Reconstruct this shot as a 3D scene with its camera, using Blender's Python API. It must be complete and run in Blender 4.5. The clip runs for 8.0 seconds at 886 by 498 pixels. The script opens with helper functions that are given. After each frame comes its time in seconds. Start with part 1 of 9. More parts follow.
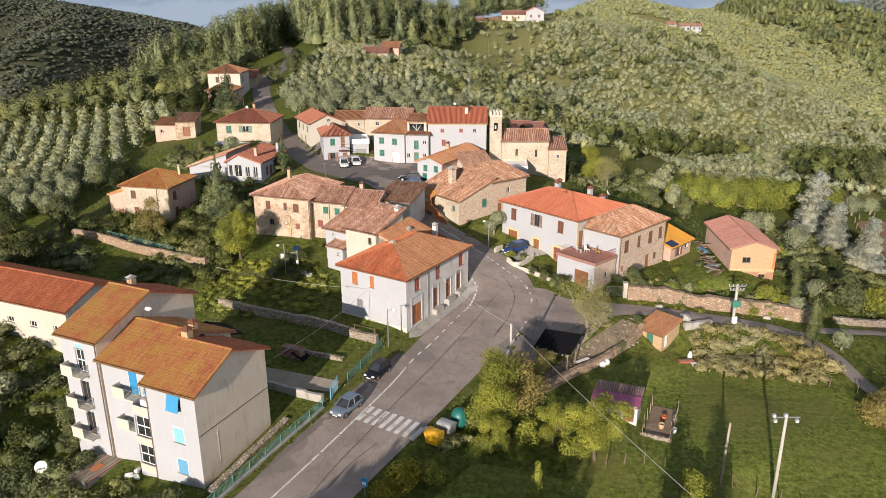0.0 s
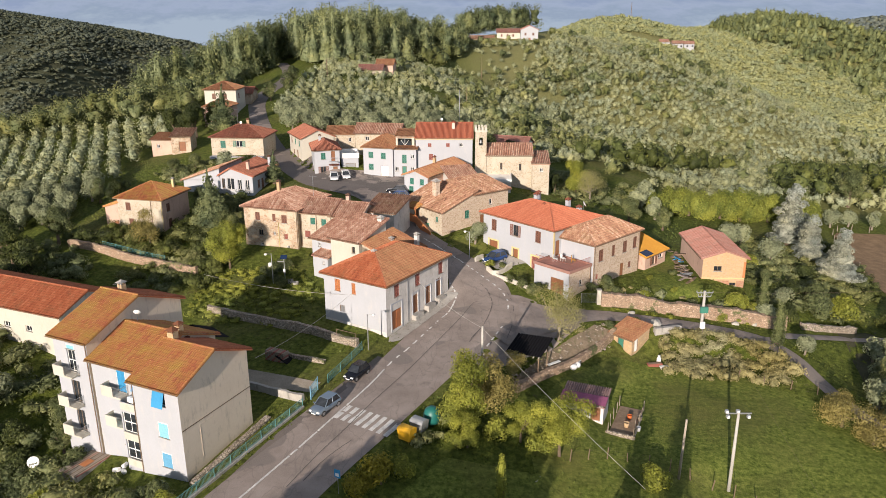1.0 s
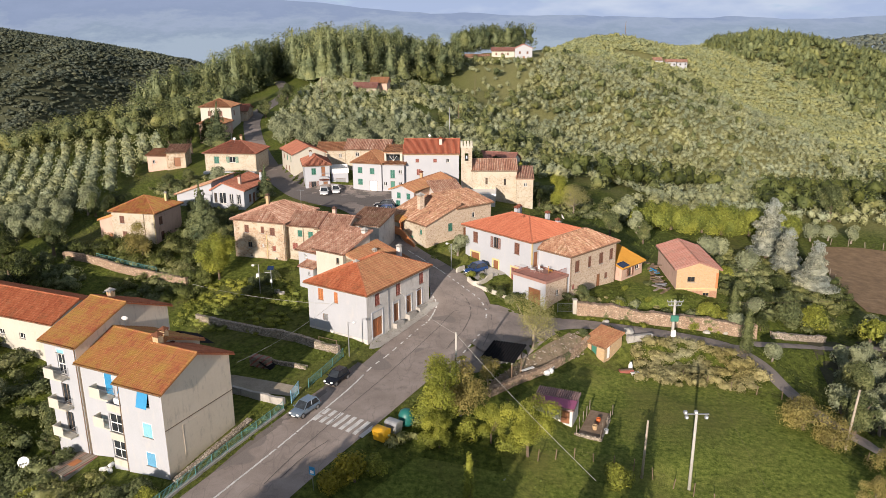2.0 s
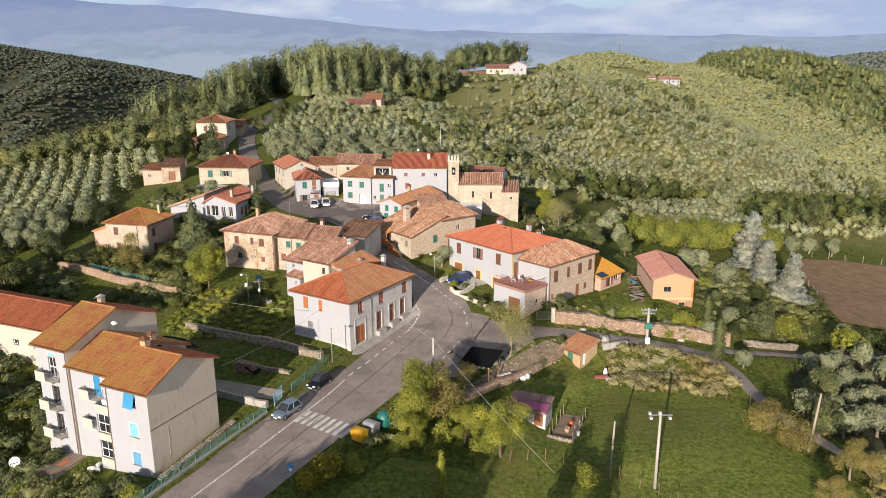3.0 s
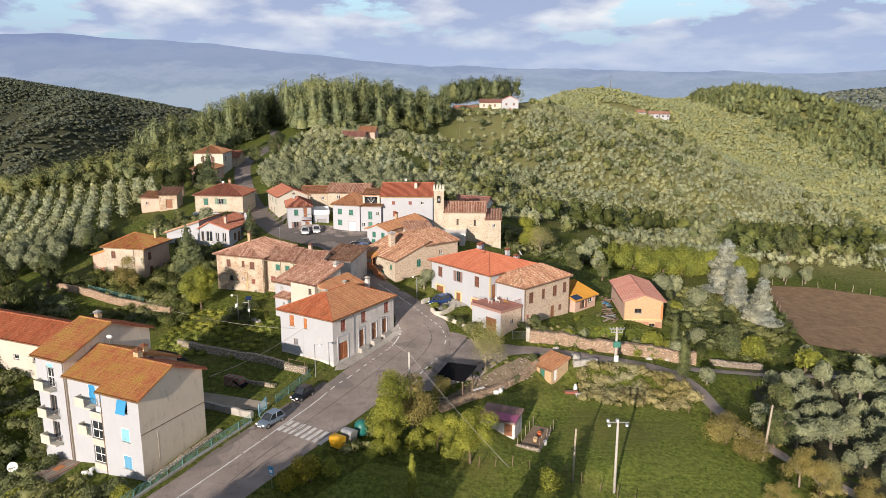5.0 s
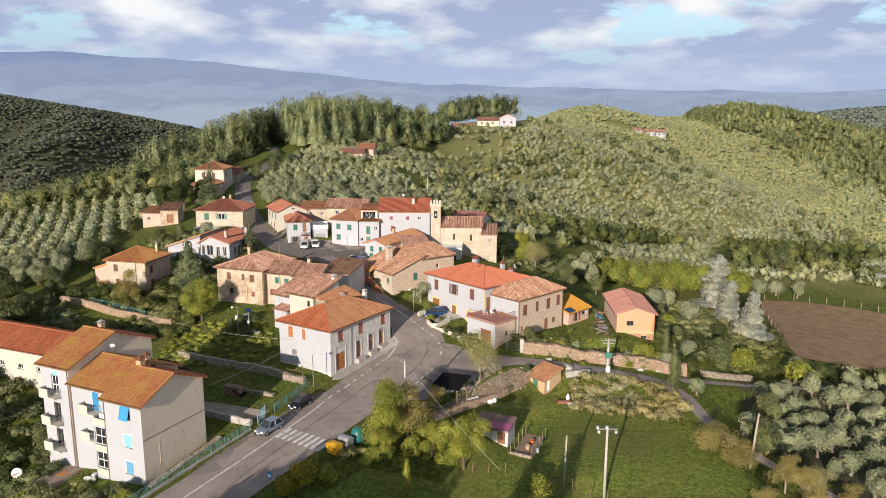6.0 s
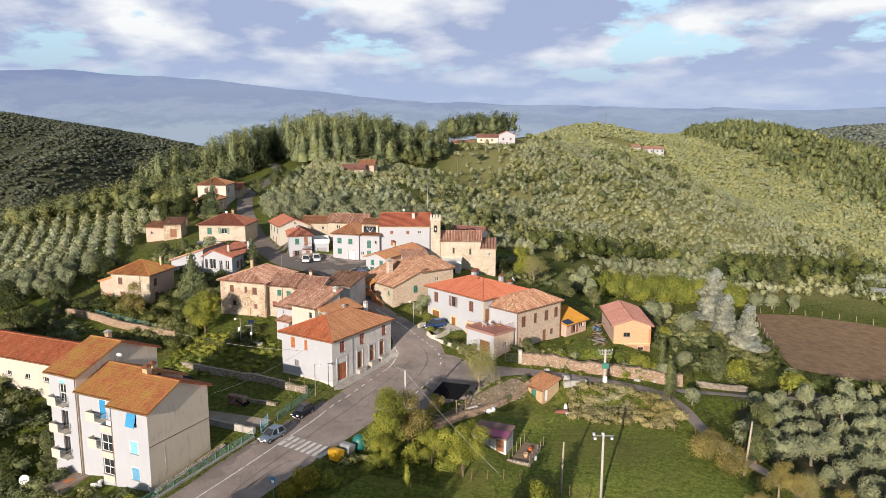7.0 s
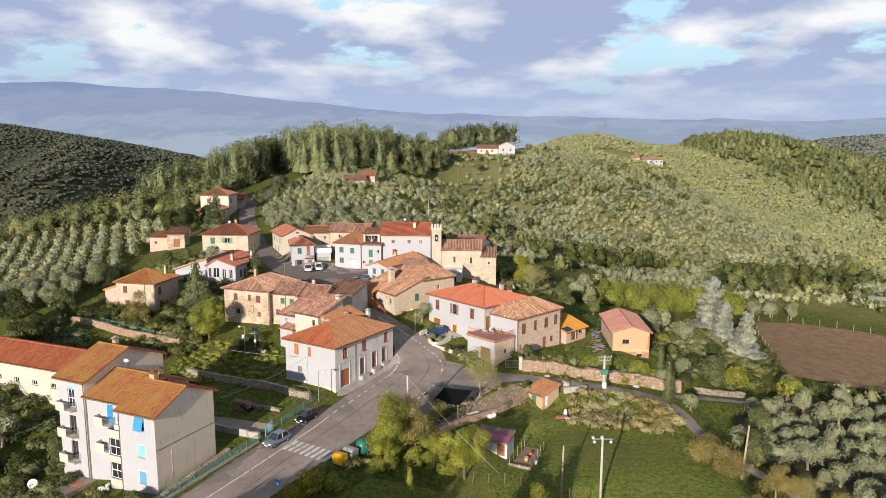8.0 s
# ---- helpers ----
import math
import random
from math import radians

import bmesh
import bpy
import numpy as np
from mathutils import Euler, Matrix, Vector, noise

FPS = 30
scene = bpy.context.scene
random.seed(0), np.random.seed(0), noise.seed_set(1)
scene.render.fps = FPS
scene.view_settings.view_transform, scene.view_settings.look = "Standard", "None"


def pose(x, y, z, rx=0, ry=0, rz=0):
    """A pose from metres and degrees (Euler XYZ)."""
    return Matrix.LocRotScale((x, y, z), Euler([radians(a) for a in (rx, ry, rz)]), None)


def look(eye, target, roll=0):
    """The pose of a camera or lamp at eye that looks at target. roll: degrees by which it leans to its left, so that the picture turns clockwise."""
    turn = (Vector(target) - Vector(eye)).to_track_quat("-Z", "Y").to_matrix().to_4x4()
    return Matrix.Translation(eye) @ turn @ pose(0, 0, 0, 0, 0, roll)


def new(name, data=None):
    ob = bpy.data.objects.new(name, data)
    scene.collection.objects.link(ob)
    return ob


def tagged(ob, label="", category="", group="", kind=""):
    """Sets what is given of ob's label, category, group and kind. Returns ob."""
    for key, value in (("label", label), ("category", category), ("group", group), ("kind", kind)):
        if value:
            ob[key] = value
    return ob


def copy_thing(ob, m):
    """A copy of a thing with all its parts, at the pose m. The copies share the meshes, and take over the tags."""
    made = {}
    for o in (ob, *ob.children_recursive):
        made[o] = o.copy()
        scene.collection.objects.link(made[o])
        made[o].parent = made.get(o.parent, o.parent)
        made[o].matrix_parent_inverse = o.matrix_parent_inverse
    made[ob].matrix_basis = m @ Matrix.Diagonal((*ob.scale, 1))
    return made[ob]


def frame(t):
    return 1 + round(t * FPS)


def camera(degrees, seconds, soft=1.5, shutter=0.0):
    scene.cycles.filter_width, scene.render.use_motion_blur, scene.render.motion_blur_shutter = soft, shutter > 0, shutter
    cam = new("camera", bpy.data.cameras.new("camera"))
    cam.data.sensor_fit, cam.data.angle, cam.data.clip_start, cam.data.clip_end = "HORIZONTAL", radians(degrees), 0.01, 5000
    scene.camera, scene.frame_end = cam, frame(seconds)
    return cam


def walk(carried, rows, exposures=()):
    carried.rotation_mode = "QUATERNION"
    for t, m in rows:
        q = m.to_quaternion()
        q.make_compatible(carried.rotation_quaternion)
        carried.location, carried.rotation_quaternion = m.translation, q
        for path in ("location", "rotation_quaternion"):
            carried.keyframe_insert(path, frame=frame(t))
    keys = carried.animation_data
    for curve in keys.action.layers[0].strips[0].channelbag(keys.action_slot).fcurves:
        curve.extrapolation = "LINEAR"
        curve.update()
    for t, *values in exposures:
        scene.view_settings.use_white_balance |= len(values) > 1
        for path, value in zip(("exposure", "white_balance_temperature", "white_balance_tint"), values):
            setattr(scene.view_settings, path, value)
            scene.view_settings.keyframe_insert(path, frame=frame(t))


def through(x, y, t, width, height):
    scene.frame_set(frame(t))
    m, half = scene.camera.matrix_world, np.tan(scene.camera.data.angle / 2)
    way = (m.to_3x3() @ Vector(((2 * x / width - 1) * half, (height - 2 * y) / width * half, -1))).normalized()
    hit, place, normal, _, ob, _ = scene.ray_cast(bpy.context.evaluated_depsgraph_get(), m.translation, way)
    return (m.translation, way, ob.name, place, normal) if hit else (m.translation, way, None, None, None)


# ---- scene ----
cam = camera(61.262, 8.0, soft=0.6)
PATH = [
    (0.0, look((4.534, -78.654, 37.264), (4.184, 15.850, 4.570), -0.175)),
    (0.5, look((5.867, -80.715, 37.405), (5.408, 14.136, 5.731), -0.220)),
    (1.0, look((7.289, -82.619, 37.566), (6.783, 12.569, 6.924), -0.204)),
    (1.5, look((8.674, -84.443, 37.719), (8.086, 11.089, 8.168), -0.232)),
    (3.0, look((12.508, -89.585, 37.947), (11.951, 6.863, 11.536), -0.129)),
    (3.5, look((13.448, -91.244, 37.939), (12.980, 5.480, 12.557), -0.076)),
    (4.0, look((14.190, -92.764, 37.939), (13.756, 4.235, 13.626), -0.030)),
    (4.5, look((14.768, -94.218, 37.950), (14.366, 3.042, 14.701), 0.040)),
    (6.0, look((15.764, -98.294, 37.846), (15.521, -0.284, 17.997), 0.218)),
    (6.5, look((15.781, -99.504, 37.691), (15.589, -1.272, 18.972), 0.238)),
    (7.0, look((15.796, -100.605, 37.578), (15.567, -2.167, 19.974), 0.211)),
    (7.5, look((15.743, -101.596, 37.521), (15.481, -3.012, 20.756), 0.150)),
    (8.0, look((15.633, -102.431, 37.414), (15.379, -3.743, 21.273), 0.133)),
]
walk(cam, PATH)

# ---- sky, sun and exposure ----
SUN_WAY = Vector((0.325, 0.911, -0.255))
world = bpy.data.worlds.new("sky")
scene.world = world
world.use_nodes = True
wn, wl = world.node_tree.nodes, world.node_tree.links
wn.clear()
w_out = wn.new("ShaderNodeOutputWorld")
w_bg = wn.new("ShaderNodeBackground")
w_bg.inputs[1].default_value = 0.067
w_sky = wn.new("ShaderNodeTexSky")
w_sky.sky_type, w_sky.sun_disc = "NISHITA", False
w_sky.sun_elevation, w_sky.sun_rotation = radians(14.8), math.atan2(-SUN_WAY.x, -SUN_WAY.y)
w_sky.air_density, w_sky.dust_density, w_sky.ozone_density = 1.0, 1.4, 2.0
# clouds: a noise over the dome, stretched flat towards the horizon
w_co = wn.new("ShaderNodeTexCoord")
w_sep = wn.new("ShaderNodeSeparateXYZ")
wl.new(w_co.outputs["Generated"], w_sep.inputs[0])
w_up = wn.new("ShaderNodeMath")
w_up.operation = "MAXIMUM"
w_up.inputs[1].default_value = 0.0
wl.new(w_sep.outputs[2], w_up.inputs[0])
w_up2 = wn.new("ShaderNodeMath")
w_up2.operation = "ADD"
w_up2.inputs[1].default_value = 0.24
wl.new(w_up.outputs[0], w_up2.inputs[0])
w_flat = wn.new("ShaderNodeVectorMath")
w_flat.operation = "DIVIDE"
w_cmb = wn.new("ShaderNodeCombineXYZ")
for i in range(3):
    wl.new(w_up2.outputs[0], w_cmb.inputs[i])
wl.new(w_co.outputs["Generated"], w_flat.inputs[0])
wl.new(w_cmb.outputs[0], w_flat.inputs[1])
w_scale = wn.new("ShaderNodeMapping")
w_scale.inputs["Location"].default_value = (2.35, 0.6, 0.0)
w_scale.inputs["Scale"].default_value = (0.62, 0.55, 0.0)
wl.new(w_flat.outputs[0], w_scale.inputs[0])
w_noise = wn.new("ShaderNodeTexNoise")
w_noise.inputs["Scale"].default_value, w_noise.inputs["Detail"].default_value, w_noise.inputs["Roughness"].default_value = 3.0, 9.0, 0.58
wl.new(w_scale.outputs[0], w_noise.inputs["Vector"])
w_cover = wn.new("ShaderNodeValToRGB")
w_cover.color_ramp.elements[0].position, w_cover.color_ramp.elements[1].position = 0.395, 0.45
wl.new(w_noise.outputs[0], w_cover.inputs[0])
w_noise2 = wn.new("ShaderNodeTexNoise")
w_noise2.inputs["Scale"].default_value, w_noise2.inputs["Detail"].default_value = 3.3, 9.0
wl.new(w_scale.outputs[0], w_noise2.inputs["Vector"])
w_tone = wn.new("ShaderNodeValToRGB")
w_tone.color_ramp.elements[0].position, w_tone.color_ramp.elements[1].position = 0.46, 0.63
w_tone.color_ramp.elements[0].color, w_tone.color_ramp.elements[1].color = (5.3, 6.3, 9.2, 1), (12.8, 13.0, 13.2, 1)
wl.new(w_noise2.outputs[0], w_tone.inputs[0])
w_lift = wn.new("ShaderNodeMix")
w_lift.data_type, w_lift.blend_type = "RGBA", "ADD"
w_lift.inputs[0].default_value = 1.0
wl.new(w_sky.outputs[0], w_lift.inputs[6])
w_lift.inputs[7].default_value = (4.0, 6.2, 8.0, 1)
w_mix = wn.new("ShaderNodeMix")
w_mix.data_type = "RGBA"
wl.new(w_cover.outputs[0], w_mix.inputs[0])
wl.new(w_lift.outputs[2], w_mix.inputs[6])
wl.new(w_tone.outputs[0], w_mix.inputs[7])
# blue-grey haze hangs over the horizon
w_mist = wn.new("ShaderNodeMapRange")
w_mist.interpolation_type = "SMOOTHSTEP"
w_mist.inputs["From Min"].default_value, w_mist.inputs["From Max"].default_value = 0.02, 0.11
w_mist.inputs["To Min"].default_value, w_mist.inputs["To Max"].default_value = 0.72, 0.0
wl.new(w_sep.outputs[2], w_mist.inputs["Value"])
w_veil = wn.new("ShaderNodeMix")
w_veil.data_type = "RGBA"
wl.new(w_mist.outputs[0], w_veil.inputs[0])
wl.new(w_mix.outputs[2], w_veil.inputs[6])
w_veil.inputs[7].default_value = (6.0, 7.3, 10.2, 1)
# the unseen sky overhead is dimmed towards the zenith to weaken fill light
w_dim = wn.new("ShaderNodeMapRange")
w_dim.interpolation_type = "SMOOTHSTEP"
w_dim.inputs["From Min"].default_value, w_dim.inputs["From Max"].default_value = 0.16, 0.62
w_dim.inputs["To Min"].default_value, w_dim.inputs["To Max"].default_value = 1.0, 0.42
wl.new(w_sep.outputs[2], w_dim.inputs["Value"])
w_dimmed = wn.new("ShaderNodeVectorMath")
w_dimmed.operation = "SCALE"
wl.new(w_veil.outputs[2], w_dimmed.inputs[0])
wl.new(w_dim.outputs[0], w_dimmed.inputs["Scale"])
wl.new(w_dimmed.outputs[0], w_bg.inputs[0])
wl.new(w_bg.outputs[0], w_out.inputs[0])

sun = new("sun", bpy.data.lights.new("sun", "SUN"))
sun.data.energy, sun.data.angle, sun.data.color = 6.0, radians(0.53), (1.0, 0.86, 0.745)
sun.matrix_world = look((0, 0, 0), SUN_WAY)
scene.view_settings.exposure = 0.14

# ---- materials ----


def ramp(nt, fac, stops):
    n = nt.nodes.new("ShaderNodeValToRGB")
    while len(n.color_ramp.elements) < len(stops):
        n.color_ramp.elements.new(0.5)
    for e, (p, c) in zip(n.color_ramp.elements, stops):
        e.position, e.color = p, (*c, 1)
    nt.links.new(fac, n.inputs[0])
    return n.outputs[0]


def blend(nt, fac, a, b, mode="MIX"):
    n = nt.nodes.new("ShaderNodeMix")
    n.data_type, n.blend_type = "RGBA", mode
    for value, slot in ((fac, 0), (a, 6), (b, 7)):
        if isinstance(value, (int, float)):
            n.inputs[slot].default_value = value
        elif isinstance(value, tuple):
            n.inputs[slot].default_value = (*value, 1)
        else:
            nt.links.new(value, n.inputs[slot])
    return n.outputs[2]


def noise_of(nt, co, scale, detail=4.0, rough=0.6, stretch=None):
    if stretch:
        mp = nt.nodes.new("ShaderNodeMapping")
        mp.inputs["Scale"].default_value = stretch
        nt.links.new(co, mp.inputs[0])
        co = mp.outputs[0]
    n = nt.nodes.new("ShaderNodeTexNoise")
    n.inputs["Scale"].default_value, n.inputs["Detail"].default_value, n.inputs["Roughness"].default_value = scale, detail, rough
    nt.links.new(co, n.inputs["Vector"])
    return n.outputs[0]


def math_of(nt, op, a, b=None):
    n = nt.nodes.new("ShaderNodeMath")
    n.operation = op
    for i, v in enumerate((a, b)):
        if v is None:
            continue
        if isinstance(v, (int, float)):
            n.inputs[i].default_value = v
        else:
            nt.links.new(v, n.inputs[i])
    return n.outputs[0]


def fresh(name, rough=0.8, metal=0.0):
    m = bpy.data.materials.new(name)
    m.use_nodes = True
    nt = m.node_tree
    b = nt.nodes["Principled BSDF"]
    b.inputs["Roughness"].default_value, b.inputs["Metallic"].default_value = rough, metal
    co = nt.nodes.new("ShaderNodeTexCoord")
    return m, nt, b, co.outputs["Object"]


def bump(nt, b, height, strength=0.4, depth=0.02):
    n = nt.nodes.new("ShaderNodeBump")
    n.inputs["Strength"].default_value, n.inputs["Distance"].default_value = strength, depth
    nt.links.new(height, n.inputs["Height"])
    nt.links.new(n.outputs[0], b.inputs["Normal"])


def grained(name, light, dark, rough=0.85, big=0.35, fine=6.0, metal=0.0, amount=1.0, relief=0.02, stain=None):
    """Two colours mixed at two scales, with fine relief and, if named, stains of a third."""
    m, nt, b, co = fresh(name, rough, metal)
    f = math_of(nt, "ADD", math_of(nt, "MULTIPLY", noise_of(nt, co, big), 0.6), math_of(nt, "MULTIPLY", noise_of(nt, co, fine), 0.4))
    c = ramp(nt, f, ((0.5 - 0.17 / amount, dark), (0.5 + 0.17 / amount, light)))
    if stain:
        s = noise_of(nt, co, 0.9, 6.0, 0.7, (1.6, 1.6, 0.5))
        c = blend(nt, ramp(nt, s, ((0.54, (0, 0, 0)), (0.72, (1, 1, 1)))), c, stain)
    nt.links.new(c, b.inputs["Base Color"])
    bump(nt, b, noise_of(nt, co, fine * 3), 0.35, relief)
    return m


def masonry(name, tones, mortar, size=0.35, flat=1.7, render=None, amount=0.5):
    """Rubble stone with recessed joints; render: the colour of old plaster that still clings to part of it."""
    m, nt, b, co = fresh(name, 0.92)
    mp = nt.nodes.new("ShaderNodeMapping")
    mp.inputs["Scale"].default_value = (1 / size, 1 / size, flat / size)
    nt.links.new(co, mp.inputs[0])
    v = nt.nodes.new("ShaderNodeTexVoronoi")
    v.feature = "F1"
    v.inputs["Scale"].default_value = 1.0
    nt.links.new(mp.outputs[0], v.inputs["Vector"])
    e = nt.nodes.new("ShaderNodeTexVoronoi")
    e.feature = "DISTANCE_TO_EDGE"
    e.inputs["Scale"].default_value = 1.0
    nt.links.new(mp.outputs[0], e.inputs["Vector"])
    sep = nt.nodes.new("ShaderNodeSeparateColor")
    nt.links.new(v.outputs["Color"], sep.inputs[0])
    stone = ramp(nt, sep.outputs[0], tuple((i / (len(tones) - 1), t) for i, t in enumerate(tones)))
    stone = blend(nt, 0.18, stone, ramp(nt, noise_of(nt, co, 0.5), ((0.35, tones[0]), (0.65, tones[-1]))))
    gap = ramp(nt, e.outputs[0], ((0.03, (0, 0, 0)), (0.12, (1, 1, 1))))
    c = blend(nt, gap, mortar, stone)
    h = gap
    if render:
        p = ramp(nt, noise_of(nt, co, 0.45, 7.0, 0.68), ((0.5 - (amount - 0.5) * 0.4, (0, 0, 0)), (0.56 - (amount - 0.5) * 0.4, (1, 1, 1))))
        c = blend(nt, p, c, blend(nt, noise_of(nt, co, 3.0), render, tuple(k * 0.72 for k in render)))
        h = math_of(nt, "MAXIMUM", p, h)
    nt.links.new(c, b.inputs["Base Color"])
    bump(nt, b, h, 0.7, 0.04)
    return m


def roof_tiles(name, tones, moss=None, moss_amount=0.5, wide=0.24, long=0.38, pans=0.45):
    """Clay tiles: each its own tone, by the roof's run in metres, cover tiles over pan tiles, with courses, dirt and
    lichen; channels and laps are painted darker for dirt and shade.
    """
    m, nt, b, co = fresh(name, 0.85)
    uv = nt.nodes.new("ShaderNodeUVMap")
    sep = nt.nodes.new("ShaderNodeSeparateXYZ")
    nt.links.new(uv.outputs[0], sep.inputs[0])
    cu = math_of(nt, "FLOOR", math_of(nt, "DIVIDE", sep.outputs[0], wide))
    rv = math_of(nt, "DIVIDE", sep.outputs[1], long)
    cv = math_of(nt, "FLOOR", rv)
    cmb = nt.nodes.new("ShaderNodeCombineXYZ")
    nt.links.new(cu, cmb.inputs[0])
    nt.links.new(cv, cmb.inputs[1])
    wnz = nt.nodes.new("ShaderNodeTexWhiteNoise")
    nt.links.new(cmb.outputs[0], wnz.inputs["Vector"])
    col = nt.nodes.new("ShaderNodeTexWhiteNoise")
    col.noise_dimensions = "1D"
    nt.links.new(math_of(nt, "ADD", cu, math_of(nt, "MULTIPLY", math_of(nt, "FLOOR", math_of(nt, "DIVIDE", rv, 7.0)), 37.0)), col.inputs["W"])
    f = math_of(nt, "ADD", math_of(nt, "MULTIPLY", wnz.outputs[0], 0.3), math_of(nt, "MULTIPLY", noise_of(nt, co, 0.5, 5.0), 0.42))
    f = math_of(nt, "ADD", f, math_of(nt, "MULTIPLY", col.outputs[0], 0.28))
    c = ramp(nt, f, tuple((0.15 + 0.7 * i / (len(tones) - 1), t) for i, t in enumerate(tones)))
    if moss:
        g = noise_of(nt, co, 0.7, 8.0, 0.7)
        c = blend(nt, ramp(nt, g, ((0.62 - 0.3 * moss_amount, (0, 0, 0)), (0.86 - 0.3 * moss_amount, (1, 1, 1)))), c, moss)
    # pan channels darkened: their dirt and their shade put into the colour
    pan = math_of(nt, "FRACT", math_of(nt, "DIVIDE", sep.outputs[0], wide))
    c = blend(nt, ramp(nt, pan, ((0.30, (pans, pans, pans)), (0.36, (0, 0, 0)))), c, tones[0])
    # a dark line at each lap paints the shade of the course's edge
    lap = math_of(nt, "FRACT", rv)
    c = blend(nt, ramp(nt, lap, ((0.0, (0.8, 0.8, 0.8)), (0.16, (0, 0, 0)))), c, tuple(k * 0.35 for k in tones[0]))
    nt.links.new(c, b.inputs["Base Color"])
    bump(nt, b, math_of(nt, "ADD", math_of(nt, "MULTIPLY", lap, -1.0), math_of(nt, "MULTIPLY", noise_of(nt, co, 12.0), 0.5)), 0.5, 0.03)
    return m


def foliage(name, dark, mid, light, through=0.3, gloss=0.6, grain=0.24):
    """Leaves: a tone of their own for every leaf clump and every plant; some light comes through."""
    m, nt, b, co = fresh(name, gloss)
    geo = nt.nodes.new("ShaderNodeNewGeometry")
    info = nt.nodes.new("ShaderNodeObjectInfo")
    def spread(scale, lo, hi, detail=3.0):
        return ramp(nt, noise_of(nt, co, scale, detail, 0.65), ((lo, (0, 0, 0)), (hi, (1, 1, 1))))

    f = 0.0
    for part_of, share in ((geo.outputs["Random Per Island"], grain), (info.outputs["Random"], 0.14), (spread(3.4, 0.28, 0.72), 0.22), (spread(0.2, 0.36, 0.64, 2.0), 0.25), (spread(0.035, 0.38, 0.62), 0.15)):
        f = math_of(nt, "ADD", math_of(nt, "MULTIPLY", part_of, share), f)
    c = ramp(nt, f, ((0.24, dark), (0.5, mid), (0.78, light)))
    # some plants lean to yellow, others to grey
    c = blend(nt, 1.0, c, ramp(nt, noise_of(nt, co, 0.11, 2.0), ((0.36, (0.92, 0.98, 1.12)), (0.5, (1, 1, 1)), (0.64, (1.07, 1.02, 0.86)))), "MULTIPLY")
    nt.links.new(c, b.inputs["Base Color"])
    b.inputs["Specular IOR Level"].default_value = 0.2
    bump(nt, b, noise_of(nt, co, 2.6, 4.0, 0.75), 0.35, 0.09)
    t = nt.nodes.new("ShaderNodeBsdfTranslucent")
    nt.links.new(blend(nt, 1.0, c, (1.0, 1.0, 0.55), "MULTIPLY"), t.inputs[0])
    mix = nt.nodes.new("ShaderNodeMixShader")
    mix.inputs[0].default_value = through * 0.6
    nt.links.new(b.outputs[0], mix.inputs[1])
    nt.links.new(t.outputs[0], mix.inputs[2])
    nt.links.new(mix.outputs[0], nt.nodes["Material Output"].inputs[0])
    return m


def plain(name, colour, rough=0.5, metal=0.0, vary=0.12):
    return grained(name, tuple(min(1, k * (1 + vary)) for k in colour), tuple(k * (1 - vary) for k in colour), rough, 1.2, 9.0, metal, 1.0, 0.004)


M = {}
M["white"] = grained("white_plaster", (0.432, 0.447, 0.478), (0.382, 0.397, 0.421), 0.9, 0.3, 5.0, stain=(0.46, 0.455, 0.45))
M["white_old"] = grained("old_white_plaster", (0.68, 0.65, 0.61), (0.49, 0.465, 0.43), 0.92, 0.4, 3.0, stain=(0.30, 0.28, 0.25))
M["cream"] = grained("cream_plaster", (0.56, 0.53, 0.45), (0.48, 0.45, 0.38), 0.9, 0.3, 4.0, stain=(0.5, 0.44, 0.33))
M["beige"] = grained("beige_render", (0.80, 0.69, 0.545), (0.71, 0.60, 0.465), 0.92, 0.25, 3.0, stain=(0.52, 0.44, 0.34))
M["pink"] = grained("pink_plaster", (0.60, 0.42, 0.33), (0.5, 0.34, 0.27), 0.9, 0.4, 4.0, stain=(0.38, 0.27, 0.2))
M["stone"] = masonry("rubble_stone", ((0.38, 0.27, 0.185), (0.55, 0.43, 0.31), (0.47, 0.33, 0.23), (0.65, 0.53, 0.41)), (0.61, 0.50, 0.39), 0.36)
M["stone_yellow"] = masonry("yellow_stone", ((0.30, 0.24, 0.165), (0.48, 0.41, 0.30), (0.40, 0.32, 0.225), (0.58, 0.51, 0.40)), (0.52, 0.46, 0.37), render=(0.57, 0.52, 0.41), amount=0.5)
M["stone_plaster"] = masonry("stone_with_old_plaster", ((0.19, 0.12, 0.075), (0.44, 0.32, 0.20), (0.36, 0.21, 0.13), (0.58, 0.46, 0.33)), (0.45, 0.38, 0.29), 0.4, render=(0.58, 0.49, 0.37), amount=0.5)
M["dry_stone"] = masonry("dry_stone", ((0.20, 0.17, 0.13), (0.42, 0.36, 0.29), (0.34, 0.26, 0.19), (0.56, 0.50, 0.42)), (0.12, 0.10, 0.07), 0.3, 1.5, render=(0.13, 0.14, 0.06), amount=0.3)
M["lane_stone"] = masonry("lane_stone", ((0.20, 0.13, 0.09), (0.40, 0.28, 0.19), (0.32, 0.20, 0.13), (0.60, 0.47, 0.35)), (0.24, 0.18, 0.12), 0.28, 1.5, render=(0.12, 0.13, 0.05), amount=0.35)
M["brick_red"] = masonry("red_brick", ((0.36, 0.15, 0.085), (0.46, 0.21, 0.12), (0.41, 0.18, 0.10), (0.52, 0.27, 0.16)), (0.42, 0.30, 0.21), 0.25, 2.6)
M["block"] = masonry("orange_block", ((0.49, 0.31, 0.155), (0.56, 0.385, 0.205), (0.52, 0.34, 0.18), (0.61, 0.44, 0.255)), (0.49, 0.37, 0.24), 0.28, 1.6)
